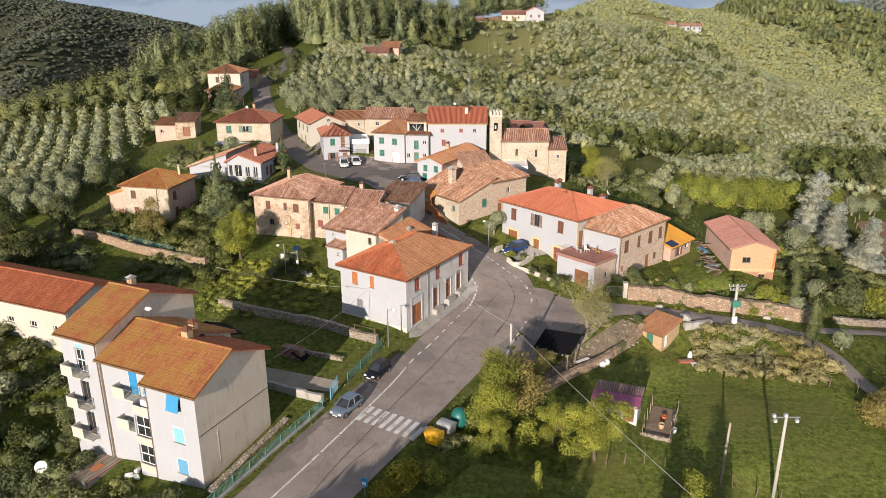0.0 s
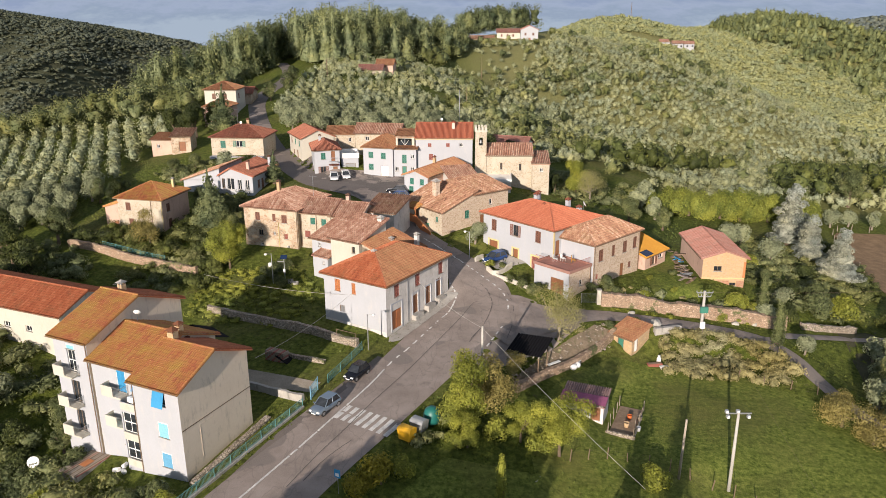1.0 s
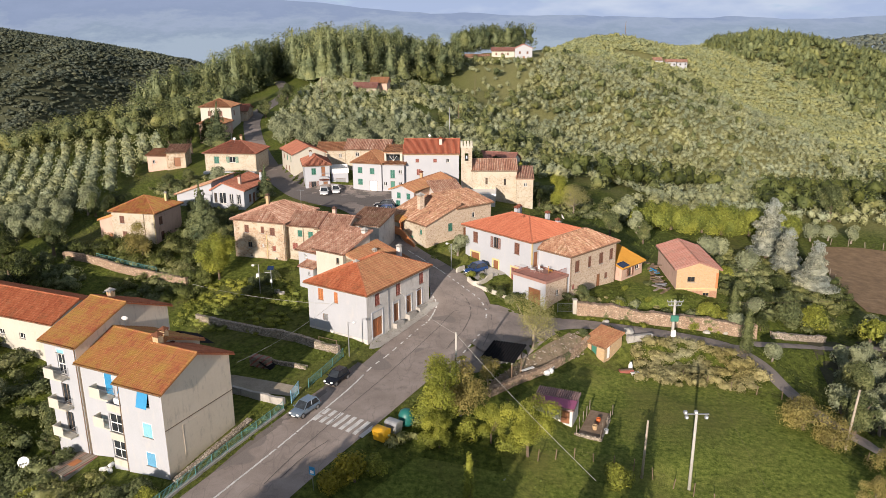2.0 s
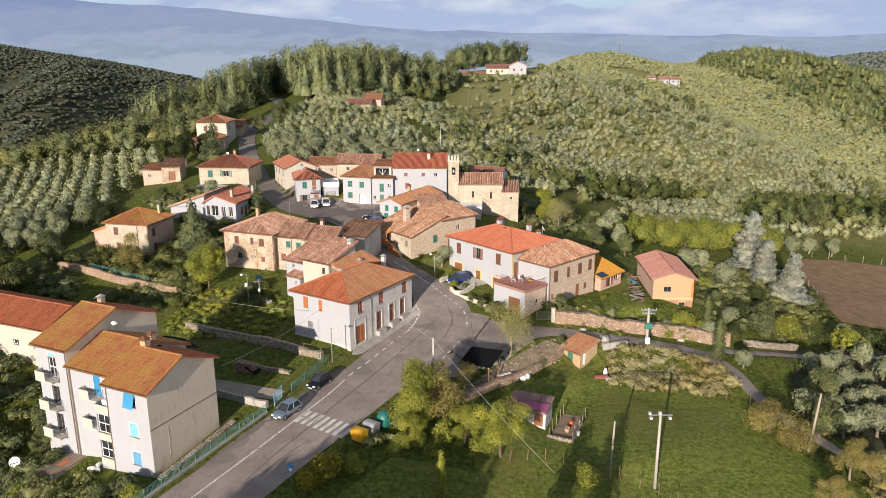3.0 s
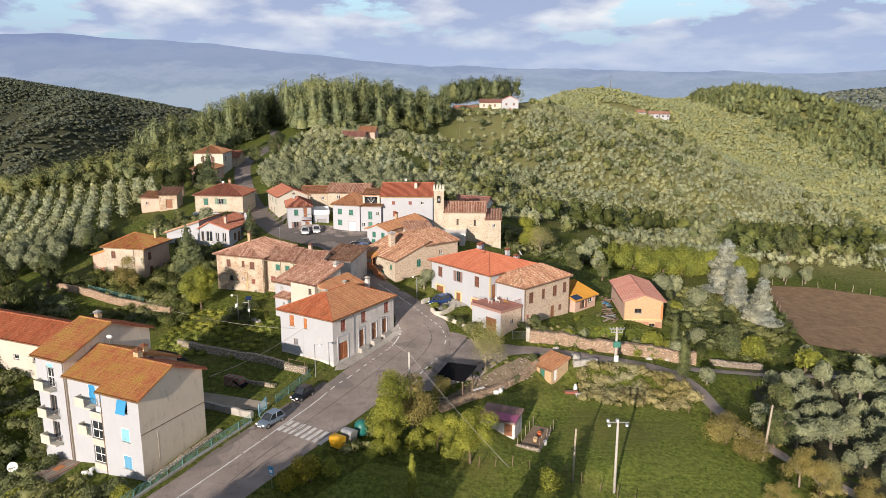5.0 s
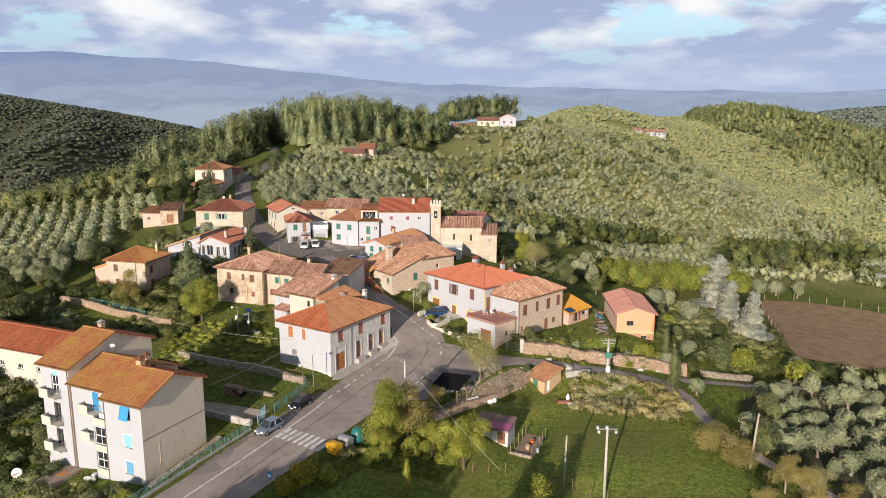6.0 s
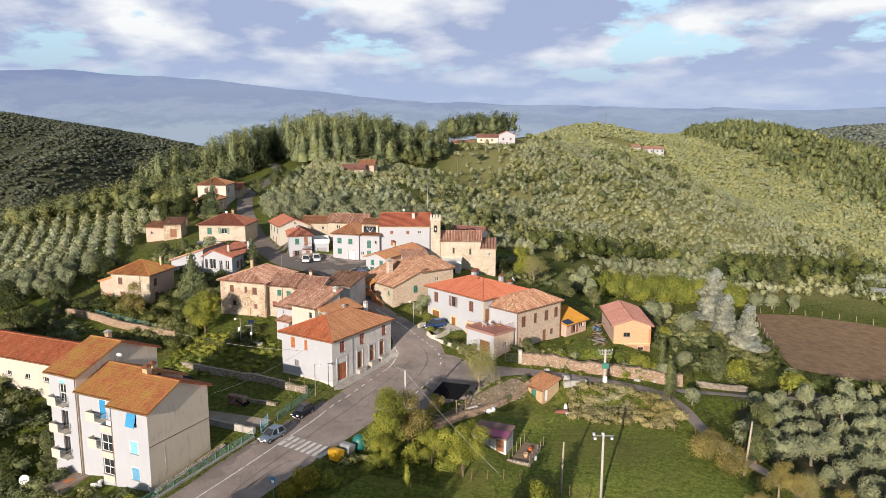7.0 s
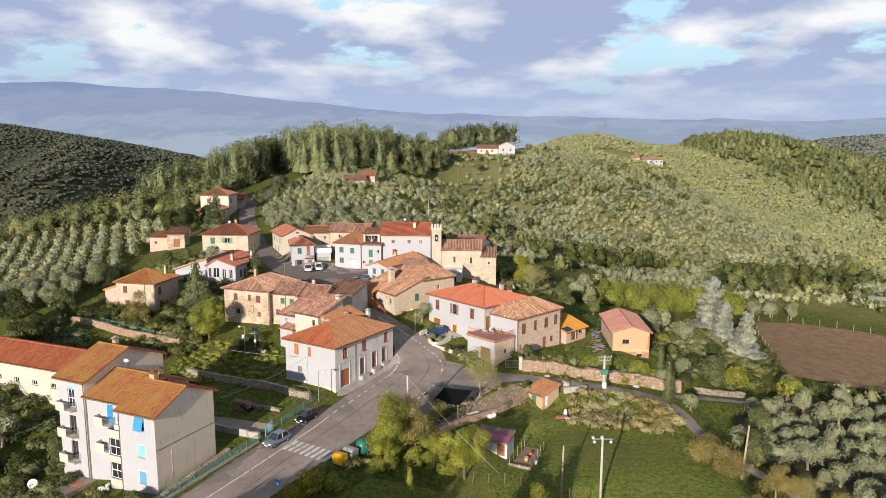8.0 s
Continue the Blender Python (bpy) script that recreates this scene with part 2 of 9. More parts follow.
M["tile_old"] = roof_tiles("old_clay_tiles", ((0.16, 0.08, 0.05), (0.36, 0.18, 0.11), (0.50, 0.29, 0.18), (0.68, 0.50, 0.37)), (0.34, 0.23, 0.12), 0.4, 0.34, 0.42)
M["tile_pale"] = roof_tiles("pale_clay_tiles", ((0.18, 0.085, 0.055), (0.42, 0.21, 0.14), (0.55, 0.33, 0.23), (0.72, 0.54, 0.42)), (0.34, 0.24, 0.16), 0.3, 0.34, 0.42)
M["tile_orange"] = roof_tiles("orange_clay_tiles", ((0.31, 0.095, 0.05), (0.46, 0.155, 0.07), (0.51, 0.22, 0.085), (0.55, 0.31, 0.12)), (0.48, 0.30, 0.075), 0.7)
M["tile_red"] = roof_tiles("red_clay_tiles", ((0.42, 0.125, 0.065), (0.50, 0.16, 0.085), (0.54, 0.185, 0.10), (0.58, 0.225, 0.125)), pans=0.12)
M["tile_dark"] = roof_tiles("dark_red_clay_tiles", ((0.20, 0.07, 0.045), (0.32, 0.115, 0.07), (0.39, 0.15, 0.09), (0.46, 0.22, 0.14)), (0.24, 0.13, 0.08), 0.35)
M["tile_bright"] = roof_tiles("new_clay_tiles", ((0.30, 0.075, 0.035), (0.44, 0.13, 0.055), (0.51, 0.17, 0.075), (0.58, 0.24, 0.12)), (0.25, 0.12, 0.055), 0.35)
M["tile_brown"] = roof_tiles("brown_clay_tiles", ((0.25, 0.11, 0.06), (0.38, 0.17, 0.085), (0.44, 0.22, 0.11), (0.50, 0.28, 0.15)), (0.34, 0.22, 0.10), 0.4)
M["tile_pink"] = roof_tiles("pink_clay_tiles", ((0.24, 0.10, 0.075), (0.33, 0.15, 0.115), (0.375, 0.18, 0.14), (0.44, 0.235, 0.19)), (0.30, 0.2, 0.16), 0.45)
M["tile_amber"] = grained("ochre_roofing_sheet", (0.52, 0.27, 0.035), (0.42, 0.20, 0.025), 0.8, 0.5, 3.0)
M["wood"] = grained("weathered_wood", (0.24, 0.17, 0.11), (0.13, 0.09, 0.06), 0.8, 1.0, 8.0)
M["door_wood"] = plain("brown_door_wood", (0.24, 0.10, 0.045), 0.6)
M["garage"] = plain("orange_brown_steel", (0.36, 0.13, 0.05), 0.5)
M["shutter_brown"] = plain("brown_shutter_paint", (0.19, 0.085, 0.055), 0.6)
M["shutter_green"] = plain("green_shutter_paint", (0.045, 0.19, 0.14), 0.55)
M["shutter_orange"] = plain("orange_shutter", (0.5, 0.19, 0.07), 0.6)
M["blue"] = plain("blue_awning", (0.035, 0.26, 0.50), 0.6)
M["sky_blue"] = plain("sky_blue_blind", (0.13, 0.36, 0.55), 0.6)
M["pale_blue"] = plain("pale_blue_blind", (0.25, 0.55, 0.66), 0.6)
M["trim_white"] = plain("white_paint", (0.78, 0.77, 0.74), 0.6, vary=0.05)
M["trim_yellow"] = plain("yellow_stone_trim", (0.62, 0.50, 0.24), 0.8)
M["concrete"] = grained("concrete", (0.46, 0.44, 0.40), (0.30, 0.28, 0.25), 0.9, 0.5, 6.0, stain=(0.2, 0.19, 0.17))
M["pole_concrete"] = grained("pale_concrete", (0.50, 0.48, 0.43), (0.38, 0.365, 0.32), 0.85, 0.5, 6.0)
M["dark"] = plain("dark_interior", (0.02, 0.018, 0.016), 0.9)
M["metal"] = plain("grey_metal", (0.42, 0.43, 0.44), 0.45, 0.7)
M["sheet"] = grained("old_metal_sheet", (0.40, 0.34, 0.30), (0.24, 0.19, 0.16), 0.6, 0.5, 4.0, 0.3)
M["tar"] = plain("black_tarpaulin", (0.010, 0.010, 0.012), 0.85)
M["tar"].node_tree.nodes["Principled BSDF"].inputs["Specular IOR Level"].default_value = 0.1
M["seam"] = plain("dark_tar_seam", (0.12, 0.108, 0.1), 0.9)
M["rail_green"] = plain("green_blue_railing_paint", (0.10, 0.27, 0.27), 0.5)
M["rail_blue"] = plain("pale_blue_gate_paint", (0.22, 0.45, 0.6), 0.5)
M["rail_pink"] = plain("rust_red_paint", (0.30, 0.10, 0.075), 0.6)
M["terrace"] = grained("terracotta_paving", (0.36, 0.19, 0.15), (0.26, 0.14, 0.11), 0.85, 0.6, 5.0)
M["line"] = grained("road_paint", (0.74, 0.73, 0.70), (0.46, 0.45, 0.43), 0.8, 0.8, 7.0, amount=1.2)
M["rubber"] = plain("tyre_rubber", (0.02, 0.02, 0.02), 0.85)
M["car_silver"] = plain("blue_grey_car_paint", (0.28, 0.35, 0.42), 0.25, 0.6, 0.04)
M["car_black"] = plain("black_car_paint", (0.012, 0.014, 0.02), 0.2, 0.2, 0.04)
M["car_blue"] = plain("blue_car_paint", (0.03, 0.08, 0.24), 0.22, 0.4, 0.04)
M["car_white"] = plain("white_car_paint", (0.72, 0.73, 0.74), 0.25, 0.1, 0.03)
M["bin_yellow"] = plain("yellow_bin_plastic", (0.78, 0.42, 0.02), 0.5)
M["bin_grey"] = plain("grey_bin_steel", (0.36, 0.37, 0.38), 0.5, 0.3)
M["bin_green"] = plain("green_bin_plastic", (0.016, 0.135, 0.115), 0.45)
M["shed_roof"] = grained("faded_pink_sheet", (0.36, 0.24, 0.22), (0.24, 0.15, 0.14), 0.7, 0.8, 5.0)
M["pole_wood"] = grained("grey_pole_wood", (0.44, 0.38, 0.30), (0.30, 0.25, 0.19), 0.9, 0.6, 7.0)
M["purple"] = plain("purple_panel", (0.30, 0.085, 0.17), 0.6)
M["orange_box"] = plain("orange_box_paint", (0.55, 0.13, 0.03), 0.55)
M["solar"] = plain("solar_glass", (0.02, 0.04, 0.10), 0.15, 0.3)
M["white_plastic"] = plain("white_plastic", (0.80, 0.80, 0.78), 0.4)
M["bark"] = grained("bark", (0.20, 0.15, 0.10), (0.09, 0.065, 0.045), 0.95, 1.5, 9.0)
M["bark_pale"] = grained("pale_bark", (0.34, 0.29, 0.23), (0.2, 0.16, 0.12), 0.95, 1.5, 9.0)
M["olive"] = foliage("olive_leaves", (0.146, 0.161, 0.089), (0.3, 0.32, 0.178), (0.457, 0.47, 0.285), 0.25, grain=0.14)
M["leaf"] = foliage("green_leaves", (0.042, 0.053, 0.019), (0.148, 0.168, 0.064), (0.335, 0.335, 0.152), 0.3)
# dark plants, and the shade on some trees, put into one leaf colour
M["leaf_dark_shaded"] = foliage("dark_shaded_green_leaves", (0.018, 0.025, 0.007), (0.067, 0.082, 0.022), (0.149, 0.167, 0.046), 0.2)
M["leaf_bright"] = foliage("yellow_green_leaves", (0.095, 0.105, 0.018), (0.27, 0.285, 0.045), (0.47, 0.475, 0.09), 0.35)
M["leaf_yellow"] = foliage("yellow_leaves", (0.19, 0.16, 0.02), (0.32, 0.27, 0.03), (0.42, 0.36, 0.06), 0.35)
M["leaf_autumn"] = foliage("autumn_leaves", (0.15, 0.125, 0.035), (0.3, 0.25, 0.08), (0.45, 0.385, 0.145), 0.35)
M["leaf_wood"] = foliage("woodland_leaves", (0.215, 0.235, 0.113), (0.31, 0.328, 0.158), (0.42, 0.43, 0.222), 0.28, grain=0.06)
M["conifer"] = foliage("conifer_needles", (0.046, 0.063, 0.028), (0.19, 0.217, 0.099), (0.385, 0.405, 0.192), 0.28, grain=0.13)
M["cedar"] = foliage("blue_cedar_needles", (0.12, 0.13, 0.095), (0.36, 0.372, 0.29), (0.56, 0.565, 0.46), 0.2)
M["blade"] = foliage("grass_blades", (0.07, 0.09, 0.018), (0.10, 0.13, 0.024), (0.15, 0.175, 0.04), 0.3)
M["twig"] = foliage("bare_twigs", (0.21, 0.19, 0.07), (0.36, 0.335, 0.13), (0.48, 0.45, 0.20), 0.25)
M["bank"] = foliage("bank_shrub_leaves", (0.14, 0.125, 0.05), (0.275, 0.25, 0.115), (0.43, 0.39, 0.205), 0.2)
# leaves of the ridge across the valley, its shade and haze mixed into them
M["leaf_far"] = foliage("shaded_hazy_ridge_leaves", (0.042, 0.054, 0.038), (0.092, 0.106, 0.072), (0.168, 0.18, 0.122), 0.15, grain=0.13)
M["leaf_hedge"] = foliage("hedge_leaves", (0.085, 0.104, 0.02), (0.215, 0.24, 0.045), (0.36, 0.38, 0.085), 0.35)
# distance haze is painted into these leaf tones
M["leaf_haze"] = foliage("far_hazy_leaves", (0.07, 0.088, 0.075), (0.12, 0.14, 0.112), (0.17, 0.185, 0.145), 0.1)
M["leaf_deep"] = foliage("deep_green_leaves", (0.058, 0.074, 0.03), (0.17, 0.194, 0.077), (0.32, 0.336, 0.145), 0.28, grain=0.13)

# asphalt: worn, patched and cracked; the square has fresh tar over the old
# the climbing street's wide dark cover puts its shade into the colour
for name, edge, tar, detail in (("asphalt", 0.58, (0.165, 0.145, 0.132), 2.0), ("asphalt_square", 0.465, (0.05, 0.046, 0.045), 5.0), ("asphalt_worn", 0.45, (0.095, 0.078, 0.066), 7.0), ("asphalt_shaded_street", 0.41, (0.085, 0.075, 0.07), 6.0)):
    m, nt, b, co = fresh(name, 0.9)
    f = noise_of(nt, co, 0.25, 6.0, 0.65)
    c = ramp(nt, f, ((0.33, (0.212, 0.174, 0.150)), (0.5, (0.30, 0.248, 0.216)), (0.66, (0.375, 0.316, 0.28))))
    c = blend(nt, ramp(nt, noise_of(nt, co, 0.3 if name == "asphalt_square" else 0.11, detail), ((edge, (0, 0, 0)), (edge + 0.012, (0.8, 0.8, 0.8)))), c, tar)
    # small worn and oily spots
    c = blend(nt, ramp(nt, noise_of(nt, co, 0.8, 7.0, 0.7), ((0.56, (0, 0, 0)), (0.66, (0.55, 0.55, 0.55)))), c, (0.15, 0.13, 0.117))
    for scale, width, turn in ((0.045, 0.0022, 20.0), (0.06, 0.0022, -30.0)):
        mp = nt.nodes.new("ShaderNodeMapping")
        mp.inputs["Rotation"].default_value, mp.inputs["Location"].default_value = (0, 0, radians(turn)), (turn, 3, 0)
        mp.inputs["Scale"].default_value = (1.6, 0.5, 1.0)
        nt.links.new(co, mp.inputs[0])
        line = math_of(nt, "ABSOLUTE", math_of(nt, "SUBTRACT", noise_of(nt, mp.outputs[0], scale * 3, 3.0, 0.5), 0.5))
        c = blend(nt, ramp(nt, line, ((width, (0.35, 0.35, 0.35)), (width * 2.2, (0, 0, 0)))), c, (0.075, 0.07, 0.066))
    c = blend(nt, 0.25, c, ramp(nt, noise_of(nt, co, 22.0, 2.0), ((0.3, (0.165, 0.14, 0.122)), (0.7, (0.455, 0.39, 0.345)))))
    nt.links.new(c, b.inputs["Base Color"])
    bump(nt, b, noise_of(nt, co, 40.0, 2.0), 0.3, 0.01)
    M[name] = m

# land: grass, dry patches, bare soil and the floor of the woods
m, nt, b, co = fresh("meadow", 0.95)
b.inputs["Specular IOR Level"].default_value = 0.15
patch = noise_of(nt, co, 0.05, 6.0, 0.6)
fine = noise_of(nt, co, 1.6, 6.0, 0.7)
c = ramp(nt, fine, ((0.3, (0.03, 0.04, 0.008)), (0.5, (0.095, 0.12, 0.02)), (0.72, (0.2, 0.22, 0.045))))
c = blend(nt, ramp(nt, patch, ((0.52, (0, 0, 0)), (0.70, (0.6, 0.6, 0.6)))), c, blend(nt, fine, (0.10, 0.085, 0.03), (0.22, 0.19, 0.08)))
c = blend(nt, ramp(nt, noise_of(nt, co, 0.3, 6.0, 0.7), ((0.60, (0, 0, 0)), (0.74, (0.7, 0.7, 0.7)))), c, (0.13, 0.095, 0.055))
# dry pasture on the far hill, with an uneven border
sp = nt.nodes.new("ShaderNodeSeparateXYZ")
nt.links.new(co, sp.inputs[0])
edge = math_of(nt, "ADD", math_of(nt, "ADD", sp.outputs[1], math_of(nt, "MULTIPLY", sp.outputs[0], 0.4)), math_of(nt, "MULTIPLY", patch, 60.0))
dry = ramp(nt, math_of(nt, "DIVIDE", edge, 400.0), ((0.36, (0, 0, 0)), (0.44, (0.8, 0.8, 0.8))))
dry = math_of(nt, "MULTIPLY", dry, ramp(nt, math_of(nt, "DIVIDE", sp.outputs[0], 100.0), ((0.0, (0, 0, 0)), (0.3, (1, 1, 1)))))
c = blend(nt, dry, c, ramp(nt, fine, ((0.3, (0.18, 0.172, 0.07)), (0.55, (0.29, 0.275, 0.115)), (0.75, (0.40, 0.37, 0.18)))))
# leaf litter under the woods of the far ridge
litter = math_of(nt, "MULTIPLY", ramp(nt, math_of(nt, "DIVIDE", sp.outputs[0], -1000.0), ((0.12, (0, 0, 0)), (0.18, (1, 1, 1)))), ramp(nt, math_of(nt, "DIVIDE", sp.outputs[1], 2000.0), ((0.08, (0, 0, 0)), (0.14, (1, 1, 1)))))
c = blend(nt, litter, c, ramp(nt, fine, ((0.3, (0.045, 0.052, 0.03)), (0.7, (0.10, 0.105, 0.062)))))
nt.links.new(c, b.inputs["Base Color"])
bump(nt, b, noise_of(nt, co, 3.0, 6.0, 0.75), 0.8, 0.25)
M["meadow"] = m

m, nt, b, co = fresh("mown_grass", 0.95)
b.inputs["Specular IOR Level"].default_value = 0.15
c = ramp(nt, noise_of(nt, co, 2.0, 6.0, 0.75), ((0.36, (0.058, 0.083, 0.014)), (0.5, (0.136, 0.17, 0.031)), (0.65, (0.245, 0.272, 0.06))))
c = blend(nt, ramp(nt, noise_of(nt, co, 0.12, 5.0), ((0.45, (0, 0, 0)), (0.70, (0.7, 0.7, 0.7)))), c, (0.175, 0.165, 0.05))
c = blend(nt, ramp(nt, noise_of(nt, co, 0.5, 5.0, 0.7, (0.35, 2.2, 1.0)), ((0.5, (0, 0, 0)), (0.68, (0.55, 0.55, 0.55)))), c, (0.075, 0.095, 0.018))
nt.links.new(c, b.inputs["Base Color"])
bump(nt, b, noise_of(nt, co, 6.0, 5.0, 0.75), 0.7, 0.12)
M["lawn"] = m

m, nt, b, co = fresh("ploughed_soil", 0.95)
furrow = nt.nodes.new("ShaderNodeTexWave")
furrow.bands_direction = "X"
furrow.inputs["Scale"].default_value, furrow.inputs["Distortion"].default_value, furrow.inputs["Detail"].default_value = 0.55, 2.5, 3.0
mp = nt.nodes.new("ShaderNodeMapping")
mp.inputs["Rotation"].default_value = (0, 0, radians(65))
nt.links.new(co, mp.inputs[0])
nt.links.new(mp.outputs[0], furrow.inputs["Vector"])
f = math_of(nt, "ADD", math_of(nt, "MULTIPLY", furrow.outputs[1], 0.05), math_of(nt, "MULTIPLY", noise_of(nt, co, 0.5, 7.0, 0.7), 0.95))
nt.links.new(ramp(nt, f, ((0.3, (0.15, 0.092, 0.045)), (0.52, (0.24, 0.152, 0.077)), (0.72, (0.32, 0.215, 0.115)))), b.inputs["Base Color"])
bump(nt, b, f, 0.8, 0.2)
M["soil"] = m

M["bank_soil"] = grained("stony_bank_soil", (0.30, 0.23, 0.16), (0.12, 0.095, 0.06), 0.95, 0.7, 3.0, relief=0.12, stain=(0.085, 0.10, 0.03))
M["dirt"] = grained("bare_brown_dirt", (0.34, 0.25, 0.17), (0.16, 0.11, 0.07), 0.95, 0.5, 2.5, relief=0.06)
M["grove_floor"] = grained("dark_grove_ground", (0.085, 0.078, 0.032), (0.026, 0.03, 0.011), 0.95, 0.3, 1.8, relief=0.08)
M["gravel"] = grained("pale_track_gravel", (0.40, 0.35, 0.28), (0.22, 0.19, 0.14), 0.95, 0.4, 5.0)

m, nt, b, co = fresh("window_glass", 0.08)
b.inputs["Base Color"].default_value = (0.03, 0.036, 0.042, 1)
nt.links.new(ramp(nt, noise_of(nt, co, 0.6), ((0.4, (0.02, 0.024, 0.028)), (0.7, (0.05, 0.058, 0.066)))), b.inputs["Base Color"])
b.inputs["Specular IOR Level"].default_value = 0.7
M["glass"] = m

# ---- land ----
VILLAGE_SPOTS = [
    (0, 0, -0.1), (-9, 6, 0.0), (15, 12, 0.8), (22, 9, 0.6), (13, 21, 2.6), (-16, -25, -3.1), (-11.5, -16, -2.0),
    (-27, -19, -4.6), (-33, -12, -4.6), (-42, -22, -7.0), (-46, 2, -0.6), (-43, -7, -1.2), (-56, -4, -1.0), (-20, 8, -0.6), (-36, 26, 1.3), (-47, 33, 2.9), (-22, 24, 2.2),
    (6, -22, -2.0), (14, -14, -1.9), (14, -28, -3.8), (30, 0, -3.0), (30, -22, -4.7), (39, 3.5, -3.3), (35, 20, 1.1), (50, 16.5, -0.8),
    (47, -16, -4.8), (62, -8, -7.0), (72, 8, -8.2), (60, 14, -4.5), (90, 30, -9.5), (60, 42, -3.6), (-30, 48, 4.6),
]
HILL_SPOTS = [
    (6, 28, 3.6), (-5, 52, 5.6), (20, 52, 4.9), (38, 60, 0.5), (68, 60, -5.8), (107, 84, -8.0), (137, 109, -8.5), (-52, 86, 7.4),
    (-85, 79, 0.8), (-76, 115, 5.0), (-111, 132, 3.2), (-44, 123, 11.4), (-11, 136, 11.6), (-33, 74, 8.4), (-48, 196, 14.5),
    (-20, 187, 16.0), (-34, 257, 20.5), (-66, 256, 15.5), (52, 123, -2.2), (91, 169, -13.0), (133, 197, -20.0), (185, 233, -22.0),
]
FAR_SPOTS = [
    (41, 198, 2.4), (74, 229, 6.4), (100, 258, 9.4), (123, 243, -3.0), (188, 345, -9.0), (280, 430, -4.0), (14, 245, 11.5), (68, 305, 21.5),
    (50, 322, 22.0), (146, 378, 14.5), (36, 336, 24.0), (123, 430, 30.0), (262, 534, 27.0), (293, 507, 22.0), (330, 330, -22.0),
    (-150, 180, -18.0), (-210, 330, -70.0), (-60, 420, -10.0), (60, 620, -25.0), (300, 800, -35.0), (-160, 60, -22.0), (-110, -40, -22.0),
    (110, -60, -20.0), (0, -130, -12.0), (230, 120, -32.0), (0, -300, -40.0), (-400, 100, -70.0), (520, 380, -30.0), (560, 640, -10.0), (420, -100, -60.0),
]
RIDGE_SPOTS = [
    (-420, 742, -36.0), (-476, 800, -8.0), (-310, 800, -10.0), (-380, 724, -28.0), (-430, 686, -38.0), (-577, 900, 36.0), (-530, 905, 27.0), (-465, 905, 18.0),
    (-390, 900, 7.0), (-313, 885, -6.0), (-545, 1150, -10.0), (-690, 900, 48.0),
    (-560, 640, -20.0), (-300, 600, -78.0), (-200, 900, -60.0), (690, 1180, 14.0), (900, 1100, 26.0), (450, 1000, -20.0), (100, 1200, -80.0), (-150, 1400, -95.0),
    (-700, 1500, -60.0), (900, 600, -10.0), (-900, 500, 10.0), (900, -300, -60.0), (-900, -300, -60.0), (0, -900, -60.0),
]


def surface(spots, soft):
    """A smooth surface through spot heights, as a function of x and y arrays."""
    s = np.array(spots, float)
    gap = np.sqrt(((s[:, None, :2] - s[None, :, :2]) ** 2).sum(-1) + soft ** 2)
    n = len(s)
    a = np.zeros((n + 3, n + 3))
    a[:n, :n], a[:n, n], a[:n, n + 1:], a[n, :n], a[n + 1:, :n] = -gap, 1, s[:, :2] / 100, 1, s[:, :2].T / 100
    w = np.linalg.solve(a, np.r_[s[:, 2], 0, 0, 0])

    def height(x, y):
        out = w[n] + w[n + 1] * x / 100 + w[n + 2] * y / 100
        for (px, py, _), k in zip(s, w[:n]):
            out = out - k * np.sqrt((x - px) ** 2 + (y - py) ** 2 + soft ** 2)
        return out
    return height


wide = surface(VILLAGE_SPOTS + HILL_SPOTS + FAR_SPOTS + RIDGE_SPOTS, 9.0)

MAIN_ROAD = [(-24.4, -57.7, -3.2, 4.4), (-13.4, -37.7, -2.4, 4.4), (-6.6, -25.1, -1.75, 4.4), (-1.3, -16.4, -1.15, 4.3), (3.4, -7.6, -0.75, 4.5), (8.0, 1.2, -0.1, 5.0), (11.3, 9, 0.7, 4.6),
             (11.0, 15.5, 1.9, 3.6), (7.6, 21.5, 2.9, 2.8), (3.2, 28.5, 3.8, 2.3), (-1.2, 37, 4.8, 2.6), (-5, 47, 5.5, 3.2), (-11, 54.5, 5.7, 3.2)]
UPPER_ROAD = [(-9, 53, 5.7, 3.2), (-17, 57.5, 5.9, 3.0), (-23.3, 65.5, 6.5, 2.3), (-27.2, 73.5, 7.1, 2.3), (-31.5, 84, 8.0, 2.3), (-35.5, 94.5, 8.9, 2.3), (-39.8, 107, 10.1, 2.3), (-43, 118, 11.0, 2.3),
              (-46, 130, 12.0, 2.3), (-47.5, 142, 12.7, 2.3), (-48.3, 158, 13.2, 2.3), (-48, 180, 14.2, 2.3), (-52, 205, 15.2, 2.3), (-62, 240, 16.0, 2.3)]
SIDE_LANE = [(12.5, 0.5, 0.1, 3.8), (19.5, 4.3, 0.1, 2.9), (26.3, 6.7, -0.2, 1.7), (33, 6.4, -0.7, 1.4), (40.5, 5.6, -1.5, 1.3), (46.5, 4.2, -2.4, 1.3), (49.5, 0.6, -3.2, 1.05), (50.6, -4.8, -3.9, 0.9), (52.6, -10, -4.9, 0.85), (58, -17, -6.4, 0.85), (68, -27, -8.8, 0.85)]
END_LANE = [(46.0, 5.0, -2.35, 1.2), (51, 6.6, -3.1, 1.0), (58, 8.8, -4.4, 0.85), (66, 11.5, -6.0, 0.8), (78, 16, -8.0, 0.8)]


